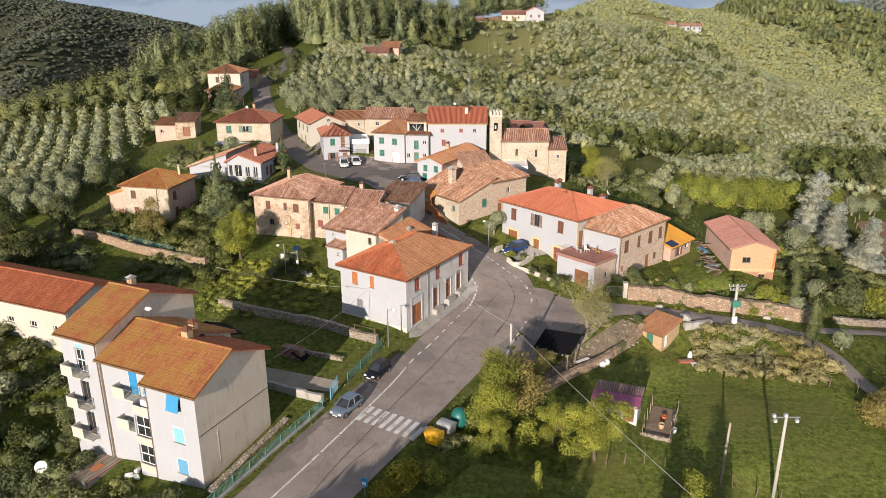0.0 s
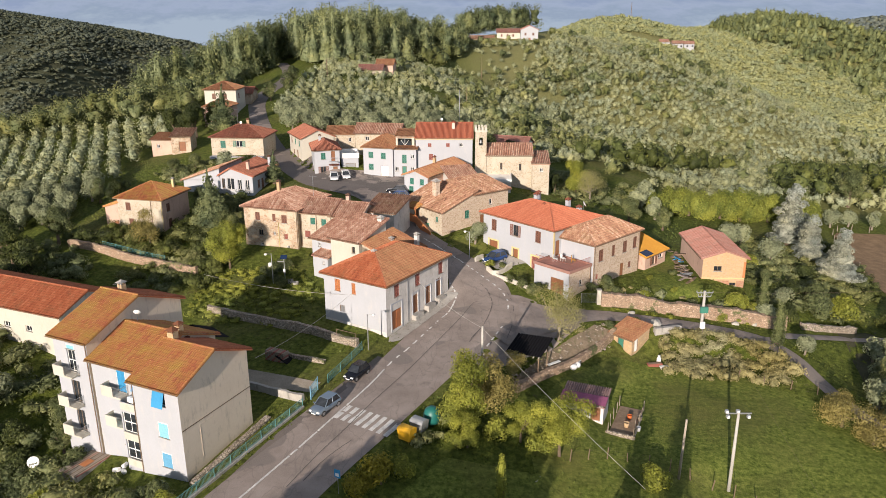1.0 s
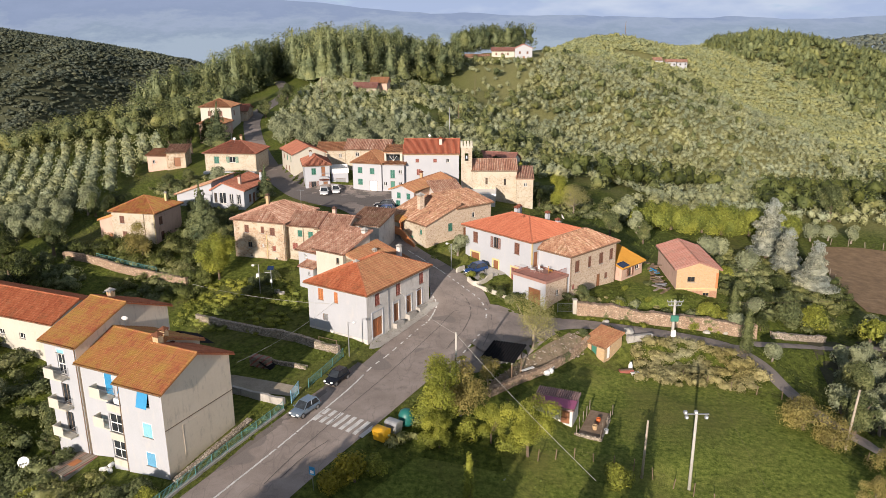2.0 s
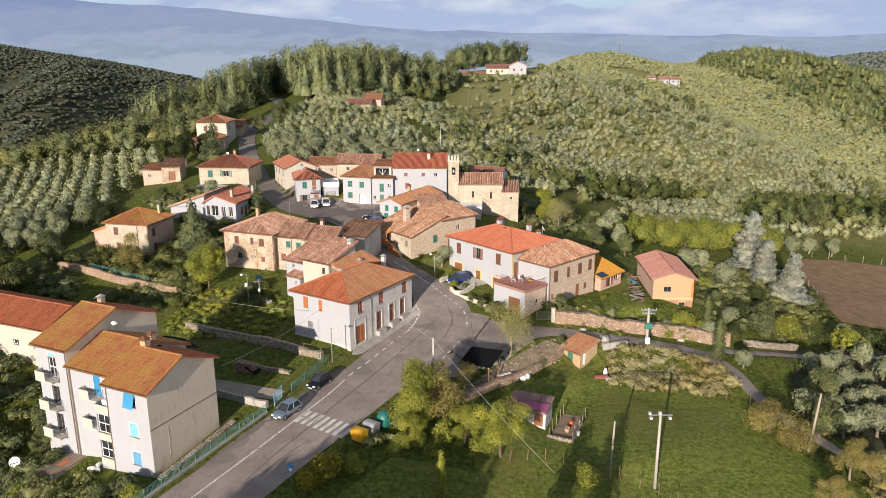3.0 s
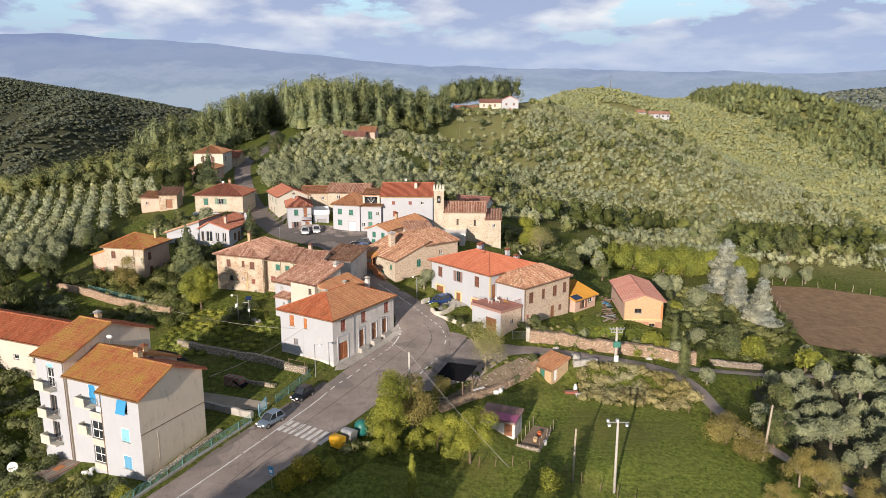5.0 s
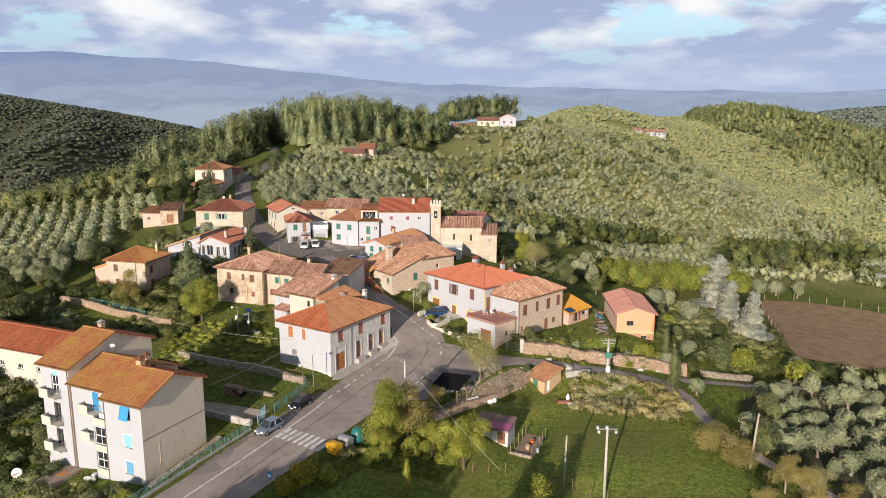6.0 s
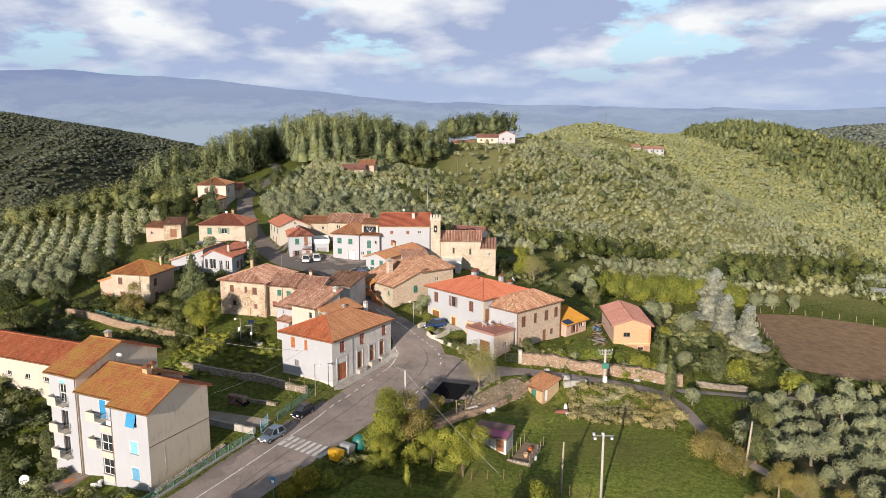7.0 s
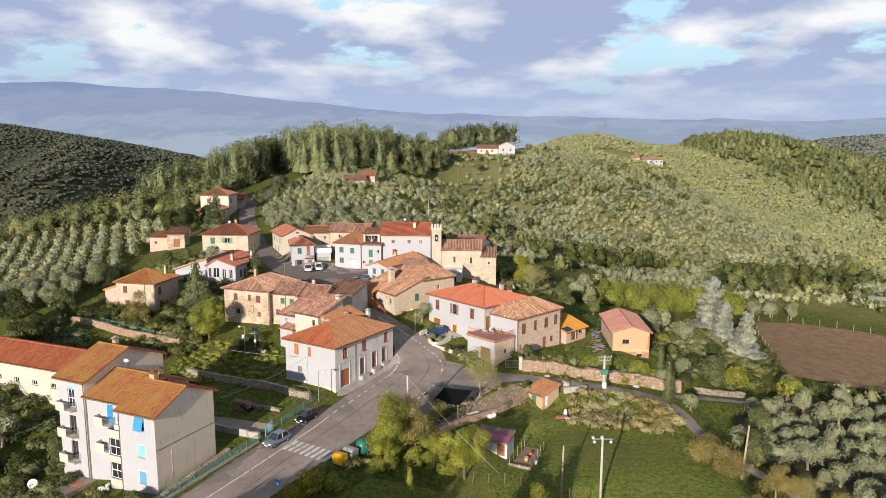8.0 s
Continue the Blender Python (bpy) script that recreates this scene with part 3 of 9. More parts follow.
def spline(rows, step=1.0):
    """Points at even steps along a smooth line through the rows."""
    p = np.array(rows, float)
    q = np.vstack([2 * p[0] - p[1], p, 2 * p[-1] - p[-2]])
    out = []
    for i in range(1, len(q) - 2):
        n = max(2, int(np.linalg.norm(q[i + 1, :2] - q[i, :2]) / step))
        t = np.linspace(0, 1, n, endpoint=False)[:, None]
        out.append(0.5 * (2 * q[i] + (q[i + 1] - q[i - 1]) * t + (2 * q[i - 1] - 5 * q[i] + 4 * q[i + 1] - q[i + 2]) * t ** 2 + (3 * q[i] - q[i - 1] - 3 * q[i + 1] + q[i + 2]) * t ** 3))
    return np.vstack(out + [p[-1:]])


ROADS = [spline(MAIN_ROAD), spline(UPPER_ROAD), spline(SIDE_LANE), spline(END_LANE)]
PADS = [(-7, 55, 8.5, 5.62), (-1, 58, 6, 5.62), (29, 17, 7, 1.0), (40, 20, 5, 0.7), (31, -13, 6.5, -4.0)]


def ground_z(x, y):
    """The height of the land at x and y, with the roads laid into it."""
    single = np.ndim(x) == 0
    x, y = np.broadcast_arrays(np.atleast_1d(np.asarray(x, float)), np.atleast_1d(np.asarray(y, float)))
    z = wide(x, y)
    spur = np.clip((-x - 170) / 120, 0, 1) * np.clip((y - 480) / 120, 0, 1) * np.clip((900 - y) / 150, 0, 1)
    z = z + spur * (24 * np.sin(0.034 * x + 0.021 * y + 1.4 * np.sin(0.013 * y)) + 10 * np.sin(0.07 * x - 0.05 * y))
    for px, py, r, level in PADS:
        d = np.hypot(x - px, y - py)
        k = np.clip((d - r) / (0.6 * r), 0, 1)
        z = level + (z - level) * (k * k * (3 - 2 * k))
    for line in reversed(ROADS):
        near = (x > line[:, 0].min() - 14) & (x < line[:, 0].max() + 14) & (y > line[:, 1].min() - 14) & (y < line[:, 1].max() + 14)
        if not near.any():
            continue
        xn, yn, zn = x[near], y[near], z[near].copy()
        best = np.full(xn.shape, 1e9)
        level, half = np.zeros(xn.shape), np.zeros(xn.shape)
        for px, py, pz, pw in line:
            d = (xn - px) ** 2 + (yn - py) ** 2
            m = d < best
            best[m], level[m], half[m] = d[m], pz, pw
        k = np.clip((np.sqrt(best) - half - 0.7) / 3.5, 0, 1)
        k = k * k * (3 - 2 * k)
        z = z.copy()
        z[near] = (level - 0.06) * (1 - k) + zn * k
    return z[0] if single else z

# ---- making meshes ----


def mesh_of(name, verts, faces, material, uvs=None, smooth=False):
    me = bpy.data.meshes.new(name)
    me.from_pydata([tuple(v) for v in verts], [], [tuple(f) for f in faces])
    me.materials.append(material)
    if uvs is not None:
        layer = me.uv_layers.new(name="run")
        at = np.empty(len(me.loops), dtype=np.int32)
        me.loops.foreach_get("vertex_index", at)
        layer.data.foreach_set("uv", np.asarray(uvs, np.float32)[at].ravel())
    if smooth:
        me.polygons.foreach_set("use_smooth", [True] * len(me.polygons))
    me.update()
    return me


def part(name, shape, material, parent=None, label="", smooth=False):
    """Links a bmesh, or (verts, faces), as one mesh object under a thing or a part."""
    if isinstance(shape, bmesh.types.BMesh):
        me = bpy.data.meshes.new(name)
        shape.to_mesh(me)
        shape.free()
        me.materials.append(material)
        if smooth:
            me.polygons.foreach_set("use_smooth", [True] * len(me.polygons))
    else:
        me = mesh_of(name, shape[0], shape[1], material, smooth=smooth)
    ob = new(name, me)
    if parent:
        ob.parent = parent
    if label:
        tagged(ob, label)
    return ob


def thing(name, label, category, m, group="", kind=""):
    ob = tagged(new(name), label, category, group, kind)
    ob.matrix_basis = m
    return ob


def box(bm, x0, x1, y0, y1, z0, z1, m=None, bevel=0.0):
    made = bmesh.ops.create_cube(bm, size=1.0, matrix=Matrix.Translation(((x0 + x1) / 2, (y0 + y1) / 2, (z0 + z1) / 2)) @ Matrix.Diagonal((x1 - x0, y1 - y0, z1 - z0, 1)))
    if bevel:
        edges = list({e for v in made["verts"] for e in v.link_edges})
        got = bmesh.ops.bevel(bm, geom=edges, offset=bevel, segments=1, affect="EDGES")
        made["verts"] = got["verts"]
    if m is not None:
        bmesh.ops.transform(bm, matrix=m, verts=list({v for v in made["verts"]}))
    return bm


def boxes(*rows, bevel=0.0):
    bm = bmesh.new()
    for r in rows:
        box(bm, *r[:6], *(r[6:]), bevel=bevel)
    return bm


def tube(bm, a, b, r0, r1=None, sides=8):
    a, b = Vector(a), Vector(b)
    r1 = r0 if r1 is None else r1
    m = Matrix.Translation((a + b) / 2) @ (b - a).to_track_quat("Z", "Y").to_matrix().to_4x4()
    bmesh.ops.create_cone(bm, cap_ends=True, segments=sides, radius1=r0, radius2=r1, depth=(b - a).length, matrix=m)
    return bm


def spin_shape(bm, profile, sides=14, m=Matrix()):
    """A turned body from (radius, height) rows."""
    rings = []
    for r, z in profile:
        rings.append([bm.verts.new(m @ Vector((r * math.cos(2 * math.pi * i / sides), r * math.sin(2 * math.pi * i / sides), z))) for i in range(sides)])
    for lo, hi in zip(rings, rings[1:]):
        for i in range(sides):
            bm.faces.new((lo[i], lo[(i + 1) % sides], hi[(i + 1) % sides], hi[i]))
    bm.faces.new(rings[-1])
    bm.faces.new(rings[0][::-1])
    return bm


# ---- roofs ----


rng_tile = np.random.default_rng(17)


def slope(poly, wide=0.24, long=0.38, thick=0.14, steps=True):
    """One tiled roof face over a convex polygon whose first edge is the eave: rounded columns in stepped courses, on a slab."""
    p = [Vector(v) for v in poly]
    u = (p[1] - p[0]).normalized()
    n = u.cross(p[2] - p[0]).normalized()
    if n.z < 0:
        n = -n
    v = n.cross(u)
    if v.dot(p[2] - p[0]) < 0:
        v = -v
    flat = [((q - p[0]).dot(u), (q - p[0]).dot(v)) for q in p]
    lo_u, hi_u, top = min(a for a, _ in flat), max(a for a, _ in flat), max(b for _, b in flat)

    def span(a):
        hits = []
        for (a0, b0), (a1, b1) in zip(flat, flat[1:] + flat[:1]):
            if min(a0, a1) - 1e-6 <= a <= max(a0, a1) + 1e-6:
                if abs(a1 - a0) < 1e-6:
                    hits += [b0, b1]
                else:
                    hits.append(b0 + (b1 - b0) * (a - a0) / (a1 - a0))
        return (min(hits), max(hits)) if hits else (0, 0)

    cols = max(2, int(round((hi_u - lo_u) / wide)))
    us, up = [], []
    for i in range(cols * 5 + 1):
        us.append(lo_u + (hi_u - lo_u) * (i // 5 + (0.0, 0.26, 0.36, 0.62, 0.88)[i % 5]) / cols)
        up.append((-0.06, -0.06, 0.06, 0.12, 0.06)[i % 5] * wide / 0.28 + rng_tile.normal() * 0.006)
    rows = [0.0]
    k = 1
    while steps and k * long < top:
        rows += [k * long - 0.015, k * long]
        k += 1
    rows.append(top)
    verts, uvs, faces = [], [], []
    for i, a in enumerate(us):
        b0, b1 = span(a)
        for j, b in enumerate(rows):
            bb = min(max(b, b0), b1)
            lift = (0.035 * (1 - (bb % long) / long)) if steps else 0.0
            q = p[0] + u * a + v * bb + n * (up[i] + lift + 0.06)
            verts.append(q)
            uvs.append(((a - lo_u) / (hi_u - lo_u) * cols * wide + wide * 200, bb))
    nr = len(rows)
    for i in range(len(us) - 1):
        for j in range(nr - 1):
            q = [i * nr + j, (i + 1) * nr + j, (i + 1) * nr + j + 1, i * nr + j + 1]
            a = [verts[t] for t in q]
            if (a[3] - a[0]).length < 1e-4 and (a[2] - a[1]).length < 1e-4:
                continue
            faces.append(q)
    base = len(verts)
    for q in p:
        verts.append(q)
        uvs.append((0.1, 0.2))
    for q in p:
        verts.append(q - Vector((0, 0, thick)))
        uvs.append((0.1, 0.2))
    m = len(p)
    faces.append([base + m + i for i in range(m)][::-1])
    for i in range(m):
        faces.append([base + i, base + (i + 1) % m, base + m + (i + 1) % m, base + m + i])
    return verts, faces, uvs


def roof_face(parent, poly, material, name="roof_slope", **how):
    v, f, uv = slope(poly, **how)
    ob = new(name, mesh_of(name, v, f, material, uv))
    ob.parent = parent
    return ob


def ridge_caps(parent, lines, material):
    """Half-round cap tiles along ridges and hips, one after another."""
    verts, faces = [], []
    for a, b in lines:
        a, b = Vector(a), Vector(b)
        d = (b - a).normalized()
        side = d.cross(Vector((0, 0, 1))).normalized()
        up = side.cross(d)
        n = max(1, int((b - a).length / 0.42))
        for i in range(n):
            for t, r in ((i / n, 0.15), ((i + 1) / n, 0.12)):
                c = a.lerp(b, t) + up * 0.03
                for k in range(5):
                    w = math.pi * k / 4
                    verts.append(c + side * (r * math.cos(w)) + up * (r * math.sin(w)))
            s = len(verts) - 10
            for k in range(4):
                faces.append((s + k, s + k + 1, s + 6 + k, s + 5 + k))
    ob = new("ridge_capping", mesh_of("ridge_capping", verts, faces, material, [(v[0] * 3.3, v[1] * 2.1) for v in verts]))
    ob.parent = parent
    return ob


# ---- walls and openings ----


def wall_face(verts, faces, p0, d, n, length, z0, z1, holes, reveal=0.22):
    """One wall with real holes and reveals. p0: its lower left corner seen from inside to out along d; n: outward."""
    p0, d, n = Vector(p0), Vector(d), Vector(n)
    us = sorted({0.0, length, *[h[0] for h in holes], *[h[0] + h[2] for h in holes]})
    zs = sorted({z0, z1, *[h[1] for h in holes], *[h[1] + h[3] for h in holes]})

    def add(*q):
        s = len(verts)
        verts.extend(q)
        faces.append(tuple(range(s, s + len(q))))

    def at(a, z, back=0.0):
        return (p0.x + d.x * a - n.x * back, p0.y + d.y * a - n.y * back, z)

    flip = d.cross(Vector((0, 0, 1))).dot(n) < 0
    for a0, a1 in zip(us, us[1:]):
        for b0, b1 in zip(zs, zs[1:]):
            ca, cb = (a0 + a1) / 2, (b0 + b1) / 2
            if any(h[0] < ca < h[0] + h[2] and h[1] < cb < h[1] + h[3] for h in holes):
                continue
            q = (at(a0, b0), at(a1, b0), at(a1, b1), at(a0, b1))
            add(*(q[::-1] if flip else q))
    for a, z, w, h in holes:
        c = ((a, z), (a + w, z), (a + w, z + h), (a, z + h))
        for (a0, b0), (a1, b1) in zip(c, c[1:] + c[:1]):
            q = (at(a0, b0), at(a1, b1), at(a1, b1, reveal), at(a0, b0, reveal))
            add(*(q[::-1] if not flip else q))


def louvres(w, h, y, leaf=2):
    """The slatted leaves of a closed shutter, in x and z from the lower left corner."""
    bm = bmesh.new()
    lw = w / leaf
    for k in range(leaf):
        x0, x1 = k * lw + 0.01, (k + 1) * lw - 0.01
        box(bm, x0, x0 + 0.06, y - 0.025, y + 0.025, 0, h)
        box(bm, x1 - 0.06, x1, y - 0.025, y + 0.025, 0, h)
        for z in (0, h / 2 - 0.04, h - 0.08):
            box(bm, x0, x1, y - 0.025, y + 0.025, z, z + 0.08)
        n = int(h / 0.11)
        for i in range(n):
            z = (i + 0.5) * h / n
            box(bm, x0 + 0.05, x1 - 0.05, y - 0.012, y + 0.012, z - 0.04, z + 0.03)
    return bm


def opening(house, place, w, h, kind):
    """What fills an opening: kinds are glass, shut_<colour>, open_<colour>, door_<colour>, blank, dark, grille, awning."""
    style, _, tone = kind.partition("_")
    dim = "window" if style in ("glass", "shut", "open", "awning", "blind", "grid") else "door"
    holder = None
    tones = {"brown": "shutter_brown", "green": "shutter_green", "orange": "shutter_orange", "wood": "door_wood", "garage": "garage", "white": "trim_white", "blue": "blue", "sky": "sky_blue", "pale": "pale_blue", "red": "rail_pink", "grey": "metal"}
    m = M[tones.get(tone, "trim_white")]
    bm = bmesh.new()
    if style == "door":
        box(bm, 0, w, 0.12, 0.17, 0, h)
        for k in range(2):
            for z0, z1 in ((0.1, 0.45), (0.52, 0.94)):
                box(bm, w * (0.08 + 0.47 * k), w * (0.45 + 0.47 * k), 0.09, 0.12, h * z0, h * z1)
        holder = part("door", bm, m, house)
        part("door_frame", boxes((0, 0.07, 0.05, 0.12, 0, h), (w - 0.07, w, 0.05, 0.12, 0, h), (0.07, w - 0.07, 0.05, 0.12, h - 0.07, h)), M["wood"], holder)
    else:
        t = 0.06
        for r in ((0, t, 0, h), (w - t, w, 0, h), (t, w - t, 0, t), (t, w - t, h - t, h), (w / 2 - t / 2, w / 2 + t / 2, t, h - t)):
            box(bm, r[0], r[1], 0.13, 0.19, r[2], r[3])
        holder = part(dim, bm, M["trim_white"] if tone != "brown" else M["wood"], house)
        part("pane", boxes((t, w - t, 0.15, 0.16, t, h - t)), M["glass"], holder)
        part("sill", boxes((-0.08, w + 0.08, -0.09, 0.1, -0.07, 0.0)), M["concrete"], holder)
        if style == "grid":
            part("mullion", boxes((t, w / 2 - t / 2, 0.12, 0.17, h / 2 - 0.05, h / 2 + 0.05), (w / 2 + t / 2, w - t, 0.12, 0.17, h / 2 - 0.05, h / 2 + 0.05)), M["trim_white"], holder)
        if style == "blind":
            bm = bmesh.new()
            slats = max(4, int(h / 0.09))
            for i in range(slats):
                box(bm, 0.05, w - 0.05, 0.02, 0.045, h * i / slats + 0.006, h * (i + 1) / slats - 0.006)
            part("roller_blind", bm, m, holder)
            part("blind_rail", boxes((0.0, 0.05, 0.01, 0.08, 0, h), (w - 0.05, w, 0.01, 0.08, 0, h), (0.05, w - 0.05, 0.0, 0.09, h - 0.1, h)), M["trim_white"], holder)
        if style == "shut":
            part("shutter", louvres(w, h, 0.05), m, holder)
        if style == "open":
            leaf = louvres(w / 2, h, -0.04, 1)
            bmesh.ops.translate(leaf, verts=leaf.verts, vec=(-w / 2 - 0.02, 0, 0))
            part("shutter", leaf, m, holder)
            leaf = louvres(w / 2, h, -0.04, 1)
            bmesh.ops.translate(leaf, verts=leaf.verts, vec=(w + 0.02, 0, 0))
            part("shutter", leaf, m, holder)
        if style == "awning":
            part("awning", boxes((-0.05, w + 0.05, -0.03, 0.0, -0.1, h, Matrix.Translation((0, -0.03, h)) @ pose(0, 0, 0, -15) @ Matrix.Translation((0, 0, -h)))), m, holder)
    holder.matrix_basis = place
    return holder


def chimney(house, x, y, z0, z1, w=0.55, material="white", cap="tile_bright"):
    body = part("chimney", boxes((x - w / 2, x + w / 2, y - w / 2, y + w / 2, z0, z1)), M[material], house)
    bm = bmesh.new()
    for sx in (-1, 1):
        for sy in (-1, 1):
            box(bm, x + sx * w * 0.4 - 0.05, x + sx * w * 0.4 + 0.05, y + sy * w * 0.4 - 0.05, y + sy * w * 0.4 + 0.05, z1, z1 + 0.22)
    k = w * 0.72
    v = [bm.verts.new((x + a, y + b, z1 + 0.22)) for a, b in ((-k, -k), (k, -k), (k, k), (-k, k))] + [bm.verts.new((x, y, z1 + 0.22 + 0.5 * w))]
    for i in range(4):
        bm.faces.new((v[i], v[(i + 1) % 4], v[4]))
    bm.faces.new(v[3::-1])
    part("chimney_cap", bm, M[cap], body)
    return body


def house(name, label, corner, turn, size, floor, eave, roof, rise, wall, tiles, holes=(), over=0.4, deep=2.0, category="house", steps=False, walls=None, gutters=True, ridge_at=0.5, inset=1.0, tones=None):
    """A building from its near corner. turn: the way of its x side in degrees. size: along x and along y.
    eave: height of the eaves; roof: hip, gable_x, gable_y, shed_n|s|e|w (the high side) or flat. holes: (side, along, up, width, height, kind)."""
    lx, ly = size
    h = eave - floor
    top = thing(name, label, category, pose(corner[0], corner[1], floor, 0, 0, turn))
    sides = {"s": ((0, 0), (1, 0), (0, -1), lx), "w": ((0, 0), (0, 1), (-1, 0), ly), "n": ((0, ly), (1, 0), (0, 1), lx), "e": ((lx, 0), (0, 1), (1, 0), ly)}
    hi = {k: h for k in sides}
    if roof.startswith("shed"):
        hi[roof[-1]] = h + rise
    for key, (p0, d, n, length) in sides.items():
        verts, faces = [], []
        mine = [(q[1], q[2], q[3], q[4]) for q in holes if q[0] == key]
        wall_face(verts, faces, (*p0, 0), (*d, 0), (*n, 0), length, -deep, hi[key], mine)
        if (roof == "gable_x" and key in "we") or (roof == "gable_y" and key in "sn") or (roof.startswith("shed") and key != roof[-1] and hi[{"n": "s", "s": "n", "e": "w", "w": "e"}[key]] == h):
            a, b = Vector((*p0, h)), Vector((p0[0] + d[0] * length, p0[1] + d[1] * length, h))
            if roof.startswith("gable"):
                c = [a.lerp(b, ridge_at) + Vector((0, 0, rise))]
            else:
                far = b if (Vector((*d, 0)).dot({"n": Vector((0, 1, 0)), "s": Vector((0, -1, 0)), "e": Vector((1, 0, 0)), "w": Vector((-1, 0, 0))}[roof[-1]]) > 0) else a
                c = [far + Vector((0, 0, rise))]
            s = len(verts)
            verts += [tuple(a), tuple(b), *[tuple(q) for q in c]]
            faces.append(tuple(range(s, len(verts))))
        skin = (walls or {}).get(key, wall)
        ob = new("wall", mesh_of("wall", verts, faces, M[skin]))
        ob.parent = top
        for q in holes:
            if q[0] != key:
                continue
            _, along, up, w, hh, kind = q
            d3, n3 = Vector((*d, 0)), Vector((*n, 0))
            right = Vector((0, 0, 1)).cross(n3)
            start = Vector((*p0, up)) + d3 * (along if right.dot(d3) > 0 else along + w)
            m = Matrix((right, -n3, (0, 0, 1))).transposed().to_4x4()
            opening(top, Matrix.Translation(start) @ m, w, hh, kind)
    o = over
    t = M[tiles] if tiles in M else None
    z = h
    if roof == "hip":
        if lx >= ly:
            k = ly / 2
            e = (k + o) * inset
            zr = z + rise
            zo = z - rise * o / k
            a, b = (-o + e, ly / 2, zr), (lx + o - e, ly / 2, zr)
            c = [(-o, -o, zo), (lx + o, -o, zo), (lx + o, ly + o, zo), (-o, ly + o, zo)]
            polys = [[c[0], c[1], b, a], [c[2], c[3], a, b], [c[1], c[2], b], [c[3], c[0], a]]
            caps = [(a, b), (c[0], a), (c[3], a), (c[1], b), (c[2], b)]
        else:
            k = lx / 2
            e = (k + o) * inset
            zr = z + rise
            zo = z - rise * o / k
            a, b = (lx / 2, -o + e, zr), (lx / 2, ly + o - e, zr)
            c = [(-o, -o, zo), (lx + o, -o, zo), (lx + o, ly + o, zo), (-o, ly + o, zo)]
            polys = [[c[1], c[2], b, a], [c[3], c[0], a, b], [c[0], c[1], a], [c[2], c[3], b]]
            caps = [(a, b), (c[0], a), (c[1], a), (c[2], b), (c[3], b)]
    elif roof == "gable_x":
        r = ly * ridge_at
        zs, zn = z - rise * o / r, z - rise * o / (ly - r)
        a, b = (-o, r, z + rise), (lx + o, r, z + rise)
        polys = [[(-o, -o, zs), (lx + o, -o, zs), b, a], [(lx + o, ly + o, zn), (-o, ly + o, zn), a, b]]
        caps = [(a, b)]
    elif roof == "gable_y":
        r = lx * ridge_at
        zw, ze = z - rise * o / r, z - rise * o / (lx - r)
        a, b = (r, -o, z + rise), (r, ly + o, z + rise)
        polys = [[(lx + o, -o, ze), (lx + o, ly + o, ze), b, a], [(-o, ly + o, zw), (-o, -o, zw), a, b]]
        caps = [(a, b)]
    elif roof.startswith("shed"):
        s = roof[-1]
        run = ly if s in "ns" else lx
        g = rise / run
        lo, up_ = z - g * o, z + rise + g * o
        ring = {"n": [(-o, -o, lo), (lx + o, -o, lo), (lx + o, ly + o, up_), (-o, ly + o, up_)],
                "s": [(lx + o, ly + o, lo), (-o, ly + o, lo), (-o, -o, up_), (lx + o, -o, up_)],
                "e": [(-o, ly + o, lo), (-o, -o, lo), (lx + o, -o, up_), (lx + o, ly + o, up_)],
                "w": [(lx + o, -o, lo), (lx + o, ly + o, lo), (-o, ly + o, up_), (-o, -o, up_)]}[s]
        polys, caps = [ring], []
    else:
        polys, caps = [], []
        bm = boxes((-0.15, lx + 0.15, -0.15, ly + 0.15, z - 0.05, z + 0.15))
        for r in ((-0.15, lx + 0.15, -0.15, 0.05), (-0.15, lx + 0.15, ly - 0.05, ly + 0.15), (-0.15, 0.05, 0.05, ly - 0.05), (lx - 0.05, lx + 0.15, 0.05, ly - 0.05)):
            box(bm, *r, z + 0.15, z + 0.15 + rise)
        part("roof_deck", bm, M[tiles], top)
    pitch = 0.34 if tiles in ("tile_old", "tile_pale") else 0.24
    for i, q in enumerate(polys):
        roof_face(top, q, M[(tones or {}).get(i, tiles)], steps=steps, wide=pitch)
    if caps:
        ridge_caps(top, caps, t)
    if gutters and polys and over > 0.2:
        for q in polys:
            a, b = Vector(q[0]), Vector(q[1])
            out = (Vector((lx / 2, ly / 2, 0)) - a.lerp(b, 0.5))
            side = (b - a).normalized().cross(Vector((0, 0, 1)))
            side = -side if side.dot(out) > 0 else side
            part("gutter", tube(bmesh.new(), a + side * 0.06 + Vector((0, 0, -0.07)), b + side * 0.06 + Vector((0, 0, -0.07)), 0.06, sides=6), M["wood"], top)
    return top


# ---- plants ----


